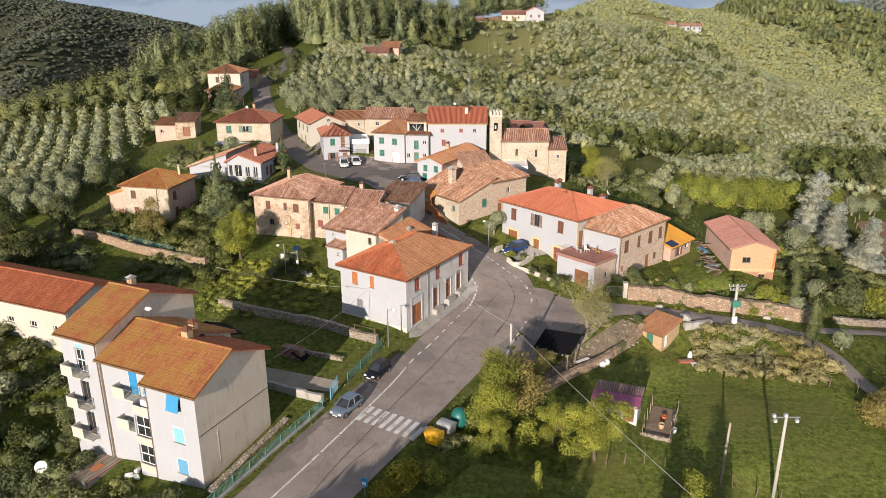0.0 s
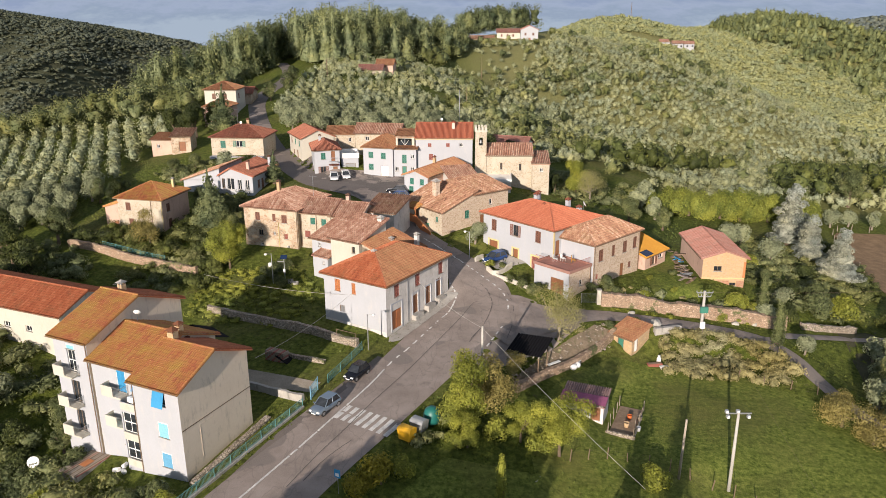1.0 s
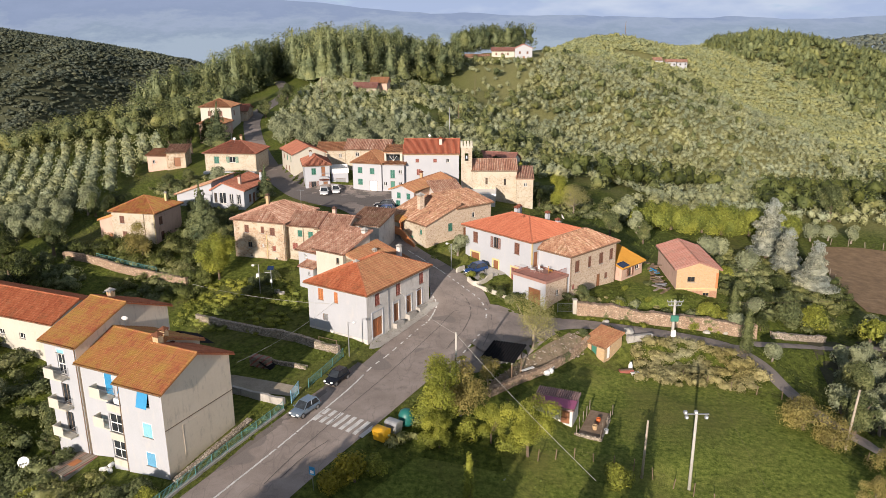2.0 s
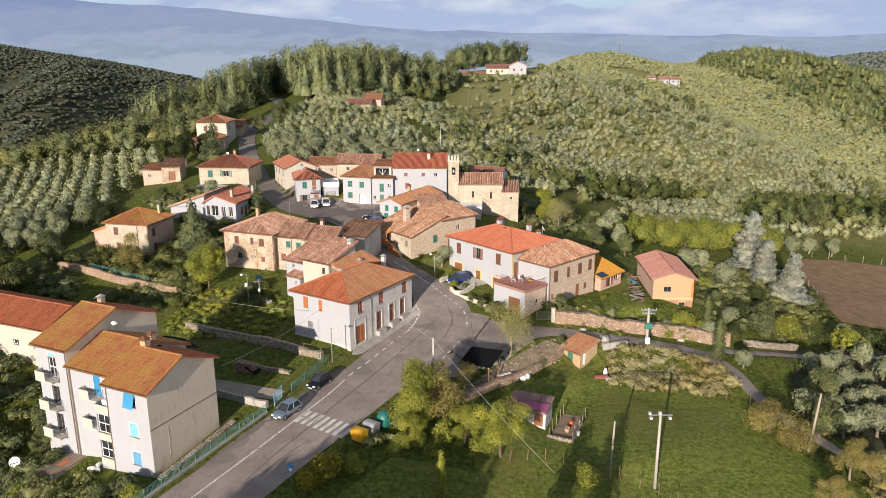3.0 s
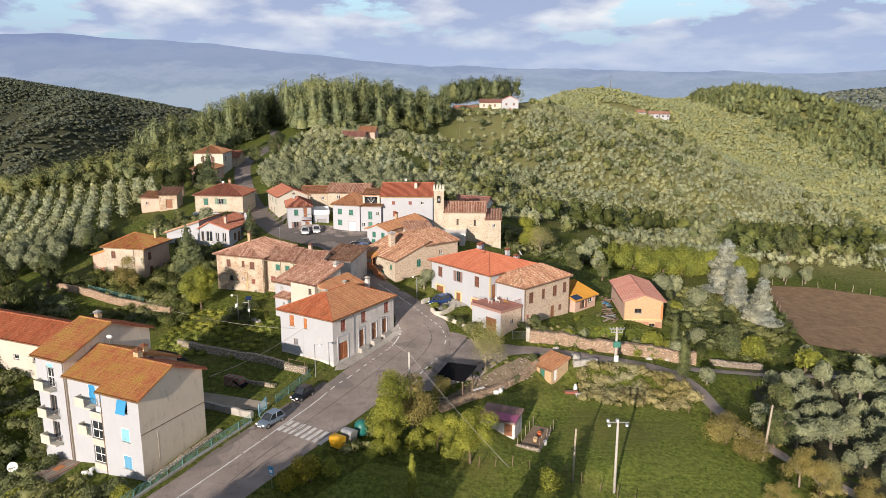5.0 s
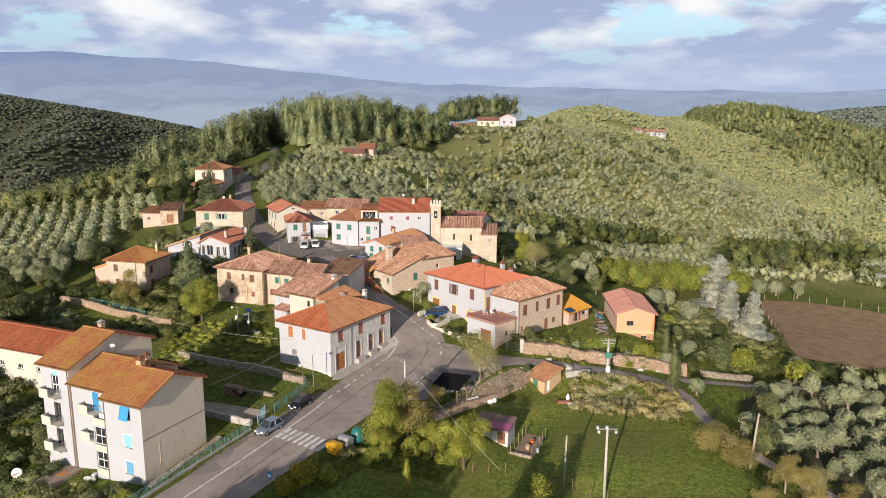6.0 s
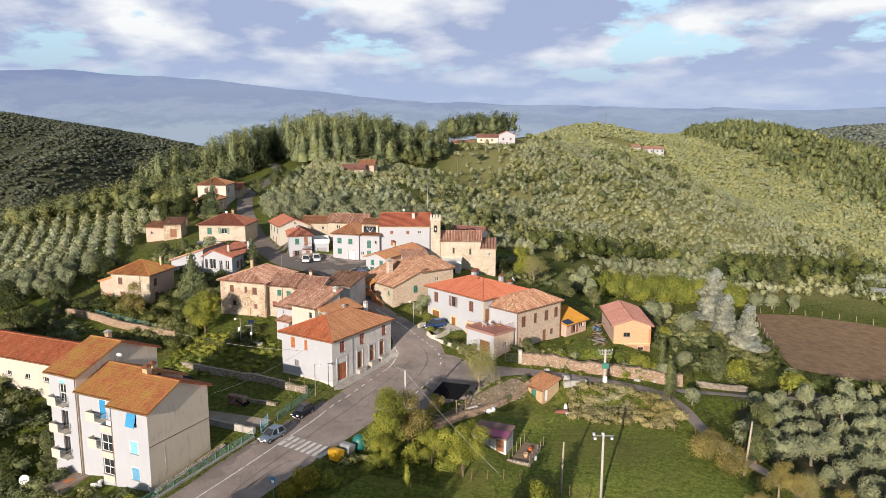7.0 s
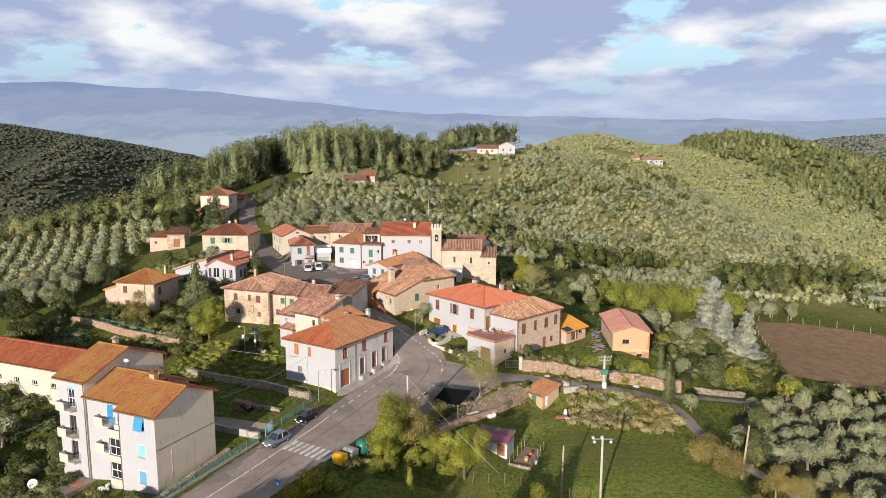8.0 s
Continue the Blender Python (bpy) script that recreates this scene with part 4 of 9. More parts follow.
def leaf_spots(rng, lumps, count, droop=0.0, spread=0.26, rag=0.34):
    """Places and turned corners (in leaf lengths) of leaf clumps over a set of lumps (centre, radii)."""
    c = np.array([l[0] for l in lumps], float)
    r = np.array([l[1] for l in lumps], float)
    area = (r ** 2).sum(1)
    pick = rng.choice(len(lumps), count, p=area / area.sum())
    d = rng.normal(size=(count, 3))
    d[:, 2] += 0.25
    d /= np.linalg.norm(d, axis=1)[:, None]
    at = c[pick] + r[pick] * d * (1.08 - spread * rng.random((count, 1)) ** 1.5)
    n = d + rag * rng.normal(size=(count, 3))
    n[:, 2] += 0.15 - droop
    n /= np.linalg.norm(n, axis=1)[:, None]
    t = np.cross(n, rng.normal(size=(count, 3)))
    t /= np.linalg.norm(t, axis=1)[:, None]
    b = np.cross(n, t)
    s = 0.55 + 0.9 * rng.random((count, 1))
    k = 0.55 + 0.3 * rng.random((count, 1))
    bend = n * s * 0.22
    return at, np.stack([-t * s, t * s, b * s * k * 1.6 + bend], 1)


BALL = {}
for level in (1, 2, 3):
    bm = bmesh.new()
    bmesh.ops.create_icosphere(bm, subdivisions=level, radius=1.0)
    bm.verts.ensure_lookup_table()
    BALL[level] = (np.array([v.co for v in bm.verts]), np.array([[v.index for v in f.verts] for f in bm.faces]))
    bm.free()


def heart(rng, lumps, kind, level, shrink):
    """The dense inner mass of a crown: verts and triangles that follow the lumps from within."""
    if kind in ("cone", "cypress", "boughs"):
        h = max(c[2] + r[2] for c, r in lumps)
        wide_ = max(math.hypot(c[0], c[1]) + r[0] for c, r in lumps) * shrink
        sides, rings = (7, 7) if level < 4 else (11, 15)
        v = []
        for i in range(rings):
            t = i / rings
            r = wide_ * ((1 - t) if kind != "cypress" else math.sin(math.pi * (0.2 + 0.78 * (1 - t)) * 0.8)) * (1.0 if i % 2 else 0.74)
            for k in range(sides):
                a = 2 * math.pi * (k + 0.5 * (i % 2)) / sides
                q = r * (0.85 + 0.3 * rng.random())
                v.append((q * math.cos(a), q * math.sin(a), h * (0.08 + 0.88 * t)))
        v.append((0, 0, h * 0.98))
        f = []
        for i in range(rings - 1):
            for k in range(sides):
                p, q = i * sides + k, i * sides + (k + 1) % sides
                f += [(p, q, q + sides), (p, q + sides, p + sides)]
        f += [((rings - 1) * sides + k, (rings - 1) * sides + (k + 1) % sides, len(v) - 1) for k in range(sides)]
        return np.array(v), np.array(f)
    d, f = BALL[level]
    c = np.array([l[0] for l in lumps], float)
    r = np.array([l[1] for l in lumps], float)
    mid = (c * r[:, :1]).sum(0) / r[:, 0].sum()
    far_ = np.full(len(d), 0.0)
    for cc, rr in zip(c, r):
        o, w = (mid - cc) / rr, d / rr
        a, b, k = (w * w).sum(1), (w * o).sum(1), (o * o).sum() - 1
        disc = b * b - a * k
        hit = np.where(disc > 0, (-b + np.sqrt(np.maximum(disc, 0))) / a, 0)
        far_ = np.maximum(far_, hit)
    far_ = np.maximum(far_, 0.3 * r[:, 0].max())
    return mid + d * (far_ * shrink * (0.80 + 0.36 * rng.random(len(d))))[:, None], f


def lumps_of(rng, kind, h, r):
    """The lumps of a crown of height h and radius r, standing on the origin."""
    out = []
    if kind == "olive":
        for _ in range(7):
            a, q = rng.random() * 6.28, r * (0.15 + 0.4 * rng.random())
            s = r * (0.40 + 0.2 * rng.random())
            out.append(((q * math.cos(a), q * math.sin(a), h * (0.31 + 0.42 * rng.random())), (s, s, s * 0.95)))
    elif kind == "broad":
        for _ in range(14):
            a, q = rng.random() * 6.28, r * (0.1 + 0.72 * rng.random())
            z = h * (0.28 + 0.56 * rng.random())
            s = r * (0.27 + 0.24 * rng.random()) * (1.15 - 0.4 * z / h)
            out.append(((q * math.cos(a), q * math.sin(a), z), (s, s, s * 0.9)))
        out.append(((0, 0, h * 0.82), (r * 0.42, r * 0.42, h * 0.17)))
    elif kind == "bush":
        for _ in range(6):
            a, q = rng.random() * 6.28, r * (0.2 + 0.5 * rng.random())
            s = r * (0.4 + 0.25 * rng.random())
            out.append(((q * math.cos(a), q * math.sin(a), h * (0.25 + 0.4 * rng.random())), (s, s, h * 0.34)))
    elif kind == "cypress":
        for i in range(8):
            z = (i + 0.5) / 8
            s = r * (0.35 + 1.1 * math.sin(math.pi * (0.12 + 0.8 * (1 - z)) * 0.75)) * 0.8
            out.append(((rng.normal() * 0.06, rng.normal() * 0.06, h * z), (s, s, h * 0.1)))
    elif kind == "cone":
        for i in range(6):
            z = 0.14 + 0.82 * i / 5
            s = r * (1.02 - 0.9 * i / 5)
            for k in range(max(1, 6 - i)):
                a = 6.28 * (k / max(1, 6 - i)) + rng.random()
                q = s * 0.55
                out.append(((q * math.cos(a), q * math.sin(a), h * z + rng.normal() * 0.2), (s * 0.55, s * 0.55, h * 0.075)))
    elif kind == "boughs":
        for i in range(22):
            z = 0.1 + 0.86 * i / 21
            a, s = 2.4 * i + rng.random(), r * (1.0 - 0.8 * z) * (0.75 + 0.5 * rng.random())
            out.append(((s * 0.55 * math.cos(a), s * 0.55 * math.sin(a), h * z), (s * 0.6 + 0.25, s * 0.6 + 0.25, h * 0.06)))
    elif kind == "pine":
        for _ in range(8):
            a, q = rng.random() * 6.28, r * (0.1 + 0.6 * rng.random())
            s = r * (0.35 + 0.2 * rng.random())
            out.append(((q * math.cos(a), q * math.sin(a), h * (0.6 + 0.34 * rng.random())), (s, s, s * 0.7)))
    return out


def trunk_mesh(rng, h, r, limbs, lumps):
    """A tapered, slightly crooked trunk with limbs that reach into the crown."""
    bm = bmesh.new()
    p, q = Vector((0, 0, -0.4)), Vector((rng.normal() * 0.1, rng.normal() * 0.1, h * 0.3))
    tube(bm, p, q, r * 1.25, r * 0.85, 7)
    for i in range(min(limbs, len(lumps))):
        c = Vector(lumps[i][0])
        mid = q.lerp(c, 0.5) + Vector((0, 0, -0.06 * h))
        tube(bm, q, mid, r * 0.62, r * 0.42, 5)
        tube(bm, mid, c, r * 0.42, r * 0.15, 5)
    return bm


def crown_mesh(name, core, leaves, material, smooth=False):
    """One crown mesh from inner masses (verts, triangles) and leaves."""
    v = np.concatenate([core[0], leaves.reshape(-1, 3)])
    nt_, nq = len(core[1]), len(leaves.reshape(-1, 3)) // 3
    me = bpy.data.meshes.new(name)
    me.vertices.add(len(v))
    me.vertices.foreach_set("co", v.astype(np.float32).ravel())
    me.loops.add(3 * (nt_ + nq))
    me.loops.foreach_set("vertex_index", np.concatenate([core[1].ravel(), len(core[0]) + np.arange(3 * nq)]).astype(np.int32))
    me.polygons.add(nt_ + nq)
    me.polygons.foreach_set("loop_start", (np.arange(nt_ + nq) * 3).astype(np.int32))
    me.polygons.foreach_set("loop_total", np.full(nt_ + nq, 3, np.int32))
    me.polygons.foreach_set("use_smooth", np.concatenate([np.full(nt_, smooth), np.zeros(nq, bool)]))
    me.materials.append(material)
    me.update(calc_edges=True)
    me.validate()
    return me


def plant(name, label, category, kind, h, r, count, leaf, tone, seed, bark="bark", limbs=5, trunk=0.045, group="", full=0.82):
    """A tree or shrub: trunk with limbs, and a crown of many small leaf clumps round denser masses."""
    rng = np.random.default_rng(seed)
    lumps = lumps_of(rng, kind, h, r)
    top = tagged(new(name), label, category, group)
    part("trunk", trunk_mesh(rng, h, h * trunk, limbs, lumps), M[bark], top)
    at, off = leaf_spots(rng, lumps, count, spread=0.6 if full < 0.5 else 0.3)
    core = heart(rng, lumps, kind, 2, full)
    if full < 0.5:
        core = (np.zeros((3, 3)), np.array([[0, 1, 2]]))
    crown = new("crown", crown_mesh("crown", core, at[:, None] + off * leaf, M[tone]))
    crown.parent = top
    return top


def stand(ob, x, y, turn=0.0, scale=1.0, sink=0.0):
    """Sets a plant on the land."""
    ob.matrix_basis = pose(x, y, float(ground_z(x, y)) - sink, 0, 0, turn) @ Matrix.Diagonal((scale, scale, scale, 1))
    return ob


def woods(name, label, category, spots, kinds, tone, seed, count=60, leaf=0.3, level=2, full=0.84):
    """Very many far plants as one mesh. spots: x, y, height, radius; kinds: crown shapes; leaf: length in metres."""
    rng = np.random.default_rng(seed)
    moulds = []
    for k in range(8):
        kind = kinds[k % len(kinds)]
        lumps = lumps_of(rng, kind, 1.0, {"cone": 0.46, "pine": 0.5, "cypress": 0.3}.get(kind, 0.5))
        lumps = [(c, (s[0], s[1], min(s[2], 0.4))) for c, s in lumps]
        moulds.append((*heart(rng, lumps, kind, level, full), *leaf_spots(rng, lumps, count, rag=0.2)))
    spots = np.asarray(spots, float)
    z = ground_z(spots[:, 0], spots[:, 1])
    cv, cf, lv, base = [], [], [], 0
    for i, (x, y, h, r) in enumerate(spots):
        v, f, at, off = moulds[rng.integers(8)]
        a = rng.random() * 6.28
        turn = np.array([[math.cos(a), -math.sin(a), 0], [math.sin(a), math.cos(a), 0], [0, 0, 1]])
        size, foot = np.array([2 * r, 2 * r, h]), np.array([x, y, z[i] - 0.1])
        cv.append((v * size) @ turn.T + foot)
        cf.append(f + base)
        base += len(v)
        lv.append(((at * size)[:, None] + off * leaf) @ turn.T + foot)
    return tagged(new(name, crown_mesh(name, (np.concatenate(cv), np.concatenate(cf)), np.concatenate(lv), M[tone], True)), label, category, kind="stuff")


# ---- ground, roads ----


def axis_steps(lo, hi, fine_lo, fine_hi, fine, grow):
    out = list(np.arange(fine_lo, fine_hi + 1e-6, fine))
    s = fine
    while out[-1] < hi:
        s *= grow
        out.append(out[-1] + s)
    s = fine
    while out[0] > lo:
        s *= grow
        out.insert(0, out[0] - s)
    return np.array(out)


gx = axis_steps(-3600, 3600, -62, 84, 1.5, 1.06)
gy = axis_steps(-2500, 4700, -62, 100, 1.5, 1.06)
GX, GY = np.meshgrid(gx, gy)
GZ = ground_z(GX, GY)
far = np.clip((np.hypot(GX, GY) - 1250) / 350, 0, 1)
GZ = GZ * (1 - far) + (-110) * far
rough = np.array([[noise.noise((x * 0.11, y * 0.11, 0)) for x in gx] for y in gy])
GZ = GZ + rough * np.clip((np.hypot(GX, GY - 10) - 150) / 80, 0, 1) * 0.9
nx, ny = len(gx), len(gy)
at = np.arange(nx * ny).reshape(ny, nx)
quads = np.stack([at[:-1, :-1], at[:-1, 1:], at[1:, 1:], at[1:, :-1]], -1).reshape(-1, 4)
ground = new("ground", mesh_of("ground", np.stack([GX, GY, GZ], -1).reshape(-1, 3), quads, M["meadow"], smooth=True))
tagged(ground, "rolling hill land of rough green grass and dry patches", "ground", kind="structure")


def ribbon(line, left, right, lift, cross=6):
    """A strip along a line of rows (x, y, z, half width), between two shares of the half width."""
    verts, faces = [], []
    d = np.gradient(line[:, :2], axis=0)
    d /= np.linalg.norm(d, axis=1)[:, None]
    nrm = np.stack([d[:, 1], -d[:, 0]], 1)
    for (x, y, z, w), (ax, ay) in zip(line, nrm):
        for k in range(cross + 1):
            s = (left + (right - left) * k / cross) * w
            crown = 0.05 * (1 - (s / w) ** 2)
            verts.append((x + ax * s, y + ay * s, z + lift + crown))
    for i in range(len(line) - 1):
        for k in range(cross):
            q = i * (cross + 1) + k
            faces.append((q, q + 1, q + cross + 2, q + cross + 1))
    return verts, faces


def road(name, label, line, material="asphalt"):
    return tagged(new(name, mesh_of(name, *ribbon(line, -1, 1, 0.0), M[material], smooth=True)), label, "road", kind="structure")


def draped(name, label, category, outline, material, lift=0.05, step=1.0, kind="structure"):
    """A patch of the land inside a convex outline."""
    p = np.array(outline, float)
    xs, ys = np.arange(p[:, 0].min(), p[:, 0].max() + step, step), np.arange(p[:, 1].min(), p[:, 1].max() + step, step)
    bm = bmesh.new()
    grid = [[bm.verts.new((x, y, 0)) for x in xs] for y in ys]
    for j in range(len(ys) - 1):
        for i in range(len(xs) - 1):
            bm.faces.new((grid[j][i], grid[j][i + 1], grid[j + 1][i + 1], grid[j + 1][i]))
    mid = p.mean(0)
    for a, b in zip(p, np.roll(p, -1, 0)):
        n = Vector((b[1] - a[1], a[0] - b[0], 0))
        if n.dot(Vector((mid[0] - a[0], mid[1] - a[1], 0))) > 0:
            n = -n
        bmesh.ops.bisect_plane(bm, geom=bm.verts[:] + bm.edges[:] + bm.faces[:], plane_co=(*a, 0), plane_no=n, clear_outer=True)
    co = np.array([v.co for v in bm.verts])
    for v, z in zip(bm.verts, ground_z(co[:, 0], co[:, 1])):
        v.co.z = z + lift
    ob = part(name, bm, M[material], smooth=True)
    return tagged(ob, label, category, kind=kind)

# ---- roads, squares and fields ----
road("road_main", "worn grey asphalt village road with a bend", ROADS[0])
road("road_upper", "narrow grey asphalt street climbing the hill", ROADS[1], "asphalt_shaded_street")
road("road_lane", "narrow asphalt lane beside stone walls", ROADS[2])
road("road_lane_end", "narrow grey lane running on below the wall", ROADS[3])
draped("village_square", "patched grey asphalt village square", "square", [(-19.5, 60), (-16.5, 53), (-4, 43.6), (3.4, 44.6), (4, 64), (-9, 66), (-17.5, 65)], "asphalt_square", 0.1)
draped("street_verge", "worn asphalt verge along the climbing street", "road", [(-24.5, 64), (-20, 57.5), (-16.5, 62), (-19, 71), (-27, 84), (-29.5, 82)], "asphalt_shaded_street", 0.05)
draped("playing_field", "mown green grass field", "field", [(15, -16), (20, -7), (27.5, -0.5), (44, -3.5), (50.5, -10), (54, -19), (55, -29), (46, -36), (24, -34), (15.5, -26)], "lawn", 0.04)
draped("lower_lawn", "mown grass lawn below the road", "lawn", [(2.5, -28), (7, -22.5), (15.5, -23.5), (22, -30), (18, -44), (2, -46), (-3, -36)], "lawn", 0.08)
draped("road_shoulder", "worn asphalt shoulder beside the railing", "road", [(-14.6, -29), (-13.6, -27.2), (-7.3, -14.6), (-5.3, -9.9), (-2.2, -3.0), (2.0, -6), (-4, -20), (-10, -31)], "asphalt_worn", 0.045)
draped("lane_apron", "asphalt apron where the lane meets the road", "road", [(15.2, -2.6), (18, -0.6), (25, 3.6), (25.5, 8.4), (19, 9.2), (16.8, 8.6), (15.9, 3)], "asphalt", 0.12)
# ground under the grove, darker than the meadow around it
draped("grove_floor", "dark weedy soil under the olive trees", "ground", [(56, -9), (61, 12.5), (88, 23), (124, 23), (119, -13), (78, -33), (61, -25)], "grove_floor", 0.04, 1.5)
draped("ploughed_field", "bare brown ploughed field", "field", [(79.5, 30), (80.5, 42), (87.5, 66), (89, 68), (99, 69), (112, 66.5), (132, 60), (128, 48), (98, 28)], "soil", 0.2, 1.5)

# ---- houses at the near side ----
house("corner_house", "white plastered two-storey house with a red tiled hip roof", (0.04, 0.25), 58, (13.9, 9.6), 0.0, 6.43, "hip", 2.0, "white", "tile_bright",
      [("w", 7.0, 4.2, 0.85, 1.55, "shut_orange"), ("w", 4.6, 4.25, 0.6, 1.45, "shut_orange"), ("w", 6.4, 1.5, 0.8, 0.9, "door_grey"),
       ("s", 1.7, 4.2, 1.0, 1.6, "shut_red"), ("s", 6.2, 4.2, 1.0, 1.6, "shut_red"), ("s", 11.6, 4.2, 1.0, 1.6, "shut_red"),
       ("s", 1.1, 0.1, 2.0, 2.5, "door_garage"), ("s", 5.6, 0.7, 1.1, 2.5, "door_wood"), ("s", 8.5, 1.0, 1.1, 2.5, "door_wood"), ("s", 11.0, 1.2, 1.1, 2.5, "door_wood")],
      walls={"s": "white_old", "e": "white_old", "n": "white_old"}, inset=0.9, tones={0: "tile_brown"}, steps=True)

flats = [("w", 1.6, 7.2, 1.2, 1.5, "awning_blue"), ("w", 1.6, 3.9, 1.2, 1.55, "blind_pale"), ("w", 1.6, 0.8, 1.2, 1.55, "blind_sky")]
# the rear slope faces away from the sun: darker red tiles paint that shade
house("apartment_block", "front section of a three-storey block with white front and beige gable", (-16.1, -24.87), 65.4, (9.3, 5.3), -3.0, 6.15, "gable_y", 1.95, "white", "tile_orange", flats, walls={"s": "beige", "n": "beige"}, category="building", tones={0: "tile_bright"}, steps=True)
house("apartment_block", "middle section of a three-storey block with balconies and blue blinds", (-20.25, -21.2), 65.4, (9.3, 7.0), -3.2, 6.1, "gable_y", 1.95, "white", "tile_orange",
      [ ("w", 0.4, 7.15, 1.3, 1.35, "awning_blue"),
       ("w", 2.7, 6.5, 1.1, 2.3, "blind_blue"), ("w", 2.7, 3.3, 1.1, 2.2, "blind_pale"), ("w", 2.8, 0.7, 1.1, 1.6, "blind_sky")], category="building", walls={"s": "beige", "n": "beige"}, steps=True)
# here too the rear slope's shade is put into redder, darker tiles
house("apartment_block", "taller rear section of a three-storey block with balconies", (-26.84, -18.31), 65.4, (12.4, 4.5), -4.4, 7.8, "gable_y", 2.35, "white", "tile_orange",
      [("w", 1.7, 8.6, 1.1, 2.3, "grid"), ("w", 1.7, 10.95, 1.1, 0.5, "blind_pale"), ("w", 1.7, 5.3, 1.1, 2.3, "glass_brown"), ("w", 1.7, 2.1, 1.1, 2.3, "glass_brown"), ("s", 5.2, 9.6, 0.8, 1.2, "glass")], category="building", walls={"s": "beige", "n": "beige"}, ridge_at=0.53, tones={0: "tile_bright"}, steps=True)
house("long_building", "long low white building with a red tiled gable roof", (-37.4, -3.25), 67.7, (8.4, 26.0), -2.4, 4.1, "gable_y", 1.6, "cream", "tile_bright",
      [("w", 1.2 + 3.6 * i, 3.6, 1.0, 0.7, "glass") for i in range(6)], deep=4.0, walls={"s": "white_old"}, category="building")

# ---- houses in the middle of the village ----
house("row_house", "tall stone house with flaking plaster and an old clay roof", (-23.9, 28.5), -19.5, (9.3, 10.0), 2.2, 8.95, "hip", 1.5, "stone_plaster", "tile_pale",
      [("s", 2.0, 4.6, 0.8, 1.25, "shut_brown"), ("s", 5.0, 4.7, 0.55, 1.1, "shut_brown"), ("s", 6.6, 4.5, 0.9, 1.25, "shut_brown"),
       ("s", 2.4, 2.2, 0.8, 0.9, "glass_brown"), ("s", 6.9, 2.0, 0.6, 0.8, "shut_red"), ("s", 5.0, 2.5, 0.4, 0.5, "glass"), ("s", 2.6, 0.6, 0.5, 0.4, "glass"), ("s", 7.2, 0.2, 0.5, 0.8, "glass")], inset=0.5)
house("row_house", "yellow plastered house with green shutters and a clay roof", (-14.75, 26.15), -16.5, (4.9, 7.0), 2.6, 8.55, "gable_x", 1.4, "stone_yellow", "tile_pale",
      [("s", 1.6, 4.1, 0.8, 1.0, "shut_green"), ("s", 3.4, 4.0, 0.8, 1.0, "shut_green"), ("s", 0.6, 2.0, 0.9, 1.0, "shut_red"), ("s", 2.2, 0.0, 1.0, 1.6, "door_wood")])
house("row_house", "yellow plastered house with green shutters beside its neighbour", (-9.95, 25.0), -16.5, (4.6, 6.6), 2.8, 8.3, "gable_x", 1.35, "stone_yellow", "tile_pale",
      [("s", 1.4, 3.8, 1.2, 1.3, "shut_green")])
house("row_house", "grey plastered house end with a green shutter on the square", (-5.4, 27.0), -16.5, (5.0, 7.0), 4.0, 8.4, "shed_n", 0.9, "white_old", "tile_old", [("s", 2.4, 1.6, 0.7, 1.4, "shut_green")])
house("back_house", "white plastered house with a steep old clay roof", (-8.7, 15.8), -33, (5.0, 6.0), 0.6, 7.75, "shed_n", 1.75, "cream", "tile_pale", [("s", 3.7, 5.4, 0.6, 0.9, "glass_brown")])
house("back_house", "low white plastered house with an old clay roof", (-12.0, 19.6), -33, (4.2, 6.2), 0.9, 6.55, "shed_n", 1.7, "white", "tile_pale", [("s", 1.2, 4.4, 0.5, 0.6, "glass")])
house("lean_to", "white plastered lean-to with a small clay roof", (-11.5, 17.1), -33, (2.7, 3.0), 0.6, 4.7, "shed_n", 0.6, "white", "tile_pale", [("s", 1.7, 3.0, 0.4, 0.5, "glass")], over=0.2)
house("back_house", "stone and plaster house with a brown clay roof", (-4.1, 13.4), -33, (5.2, 7.0), 1.2, 6.1, "shed_w", 1.6, "stone_yellow", "tile_brown", [("s", 1.0, 4.9, 0.6, 0.8, "glass")])
house("stone_house", "large old rubble stone house with outside stair and clay roof", (6.55, 29.3), 38, (6.6, 10.2), 3.3, 7.55, "shed_e", 2.3, "stone", "tile_old",
      [("s", 4.6, 2.4, 0.9, 1.3, "shut_green"), ("w", 6.4, 1.9, 0.9, 1.9, "door_wood"), ("w", 3.4, 0.0, 1.0, 1.7, "door_green"), ("w", 1.0, 2.4, 0.6, 0.8, "shut_green")], walls={"w": "stone_yellow"})
house("stone_house", "rear half of the rubble stone house under a clay roof", (11.75, 33.37), 38, (7.2, 6.6), 3.6, 9.35, "shed_n", 1.1, "stone", "tile_old",
      [("s", 1.2, 0.5, 0.8, 1.7, "door_wood"), ("s", 3.0, 3.6, 0.7, 0.9, "glass_white"), ("s", 3.2, 1.2, 0.5, 0.6, "glass_brown")])
house("long_house", "long plastered house with green shutters and a pinkish clay roof", (3.9, 48.2), 61, (14.0, 4.9), 5.3, 9.0, "gable_x", 0.9, "white", "tile_brown",
      [("w", 0.8, 2.0, 0.8, 1.1, "shut_green"), ("w", 2.9, 2.0, 0.8, 1.1, "shut_green"), ("w", 0.5, 0.0, 0.7, 1.7, "door_wood"), ("w", 3.0, 0.1, 0.9, 1.5, "shut_green")], walls={"s": "pink", "n": "pink"})
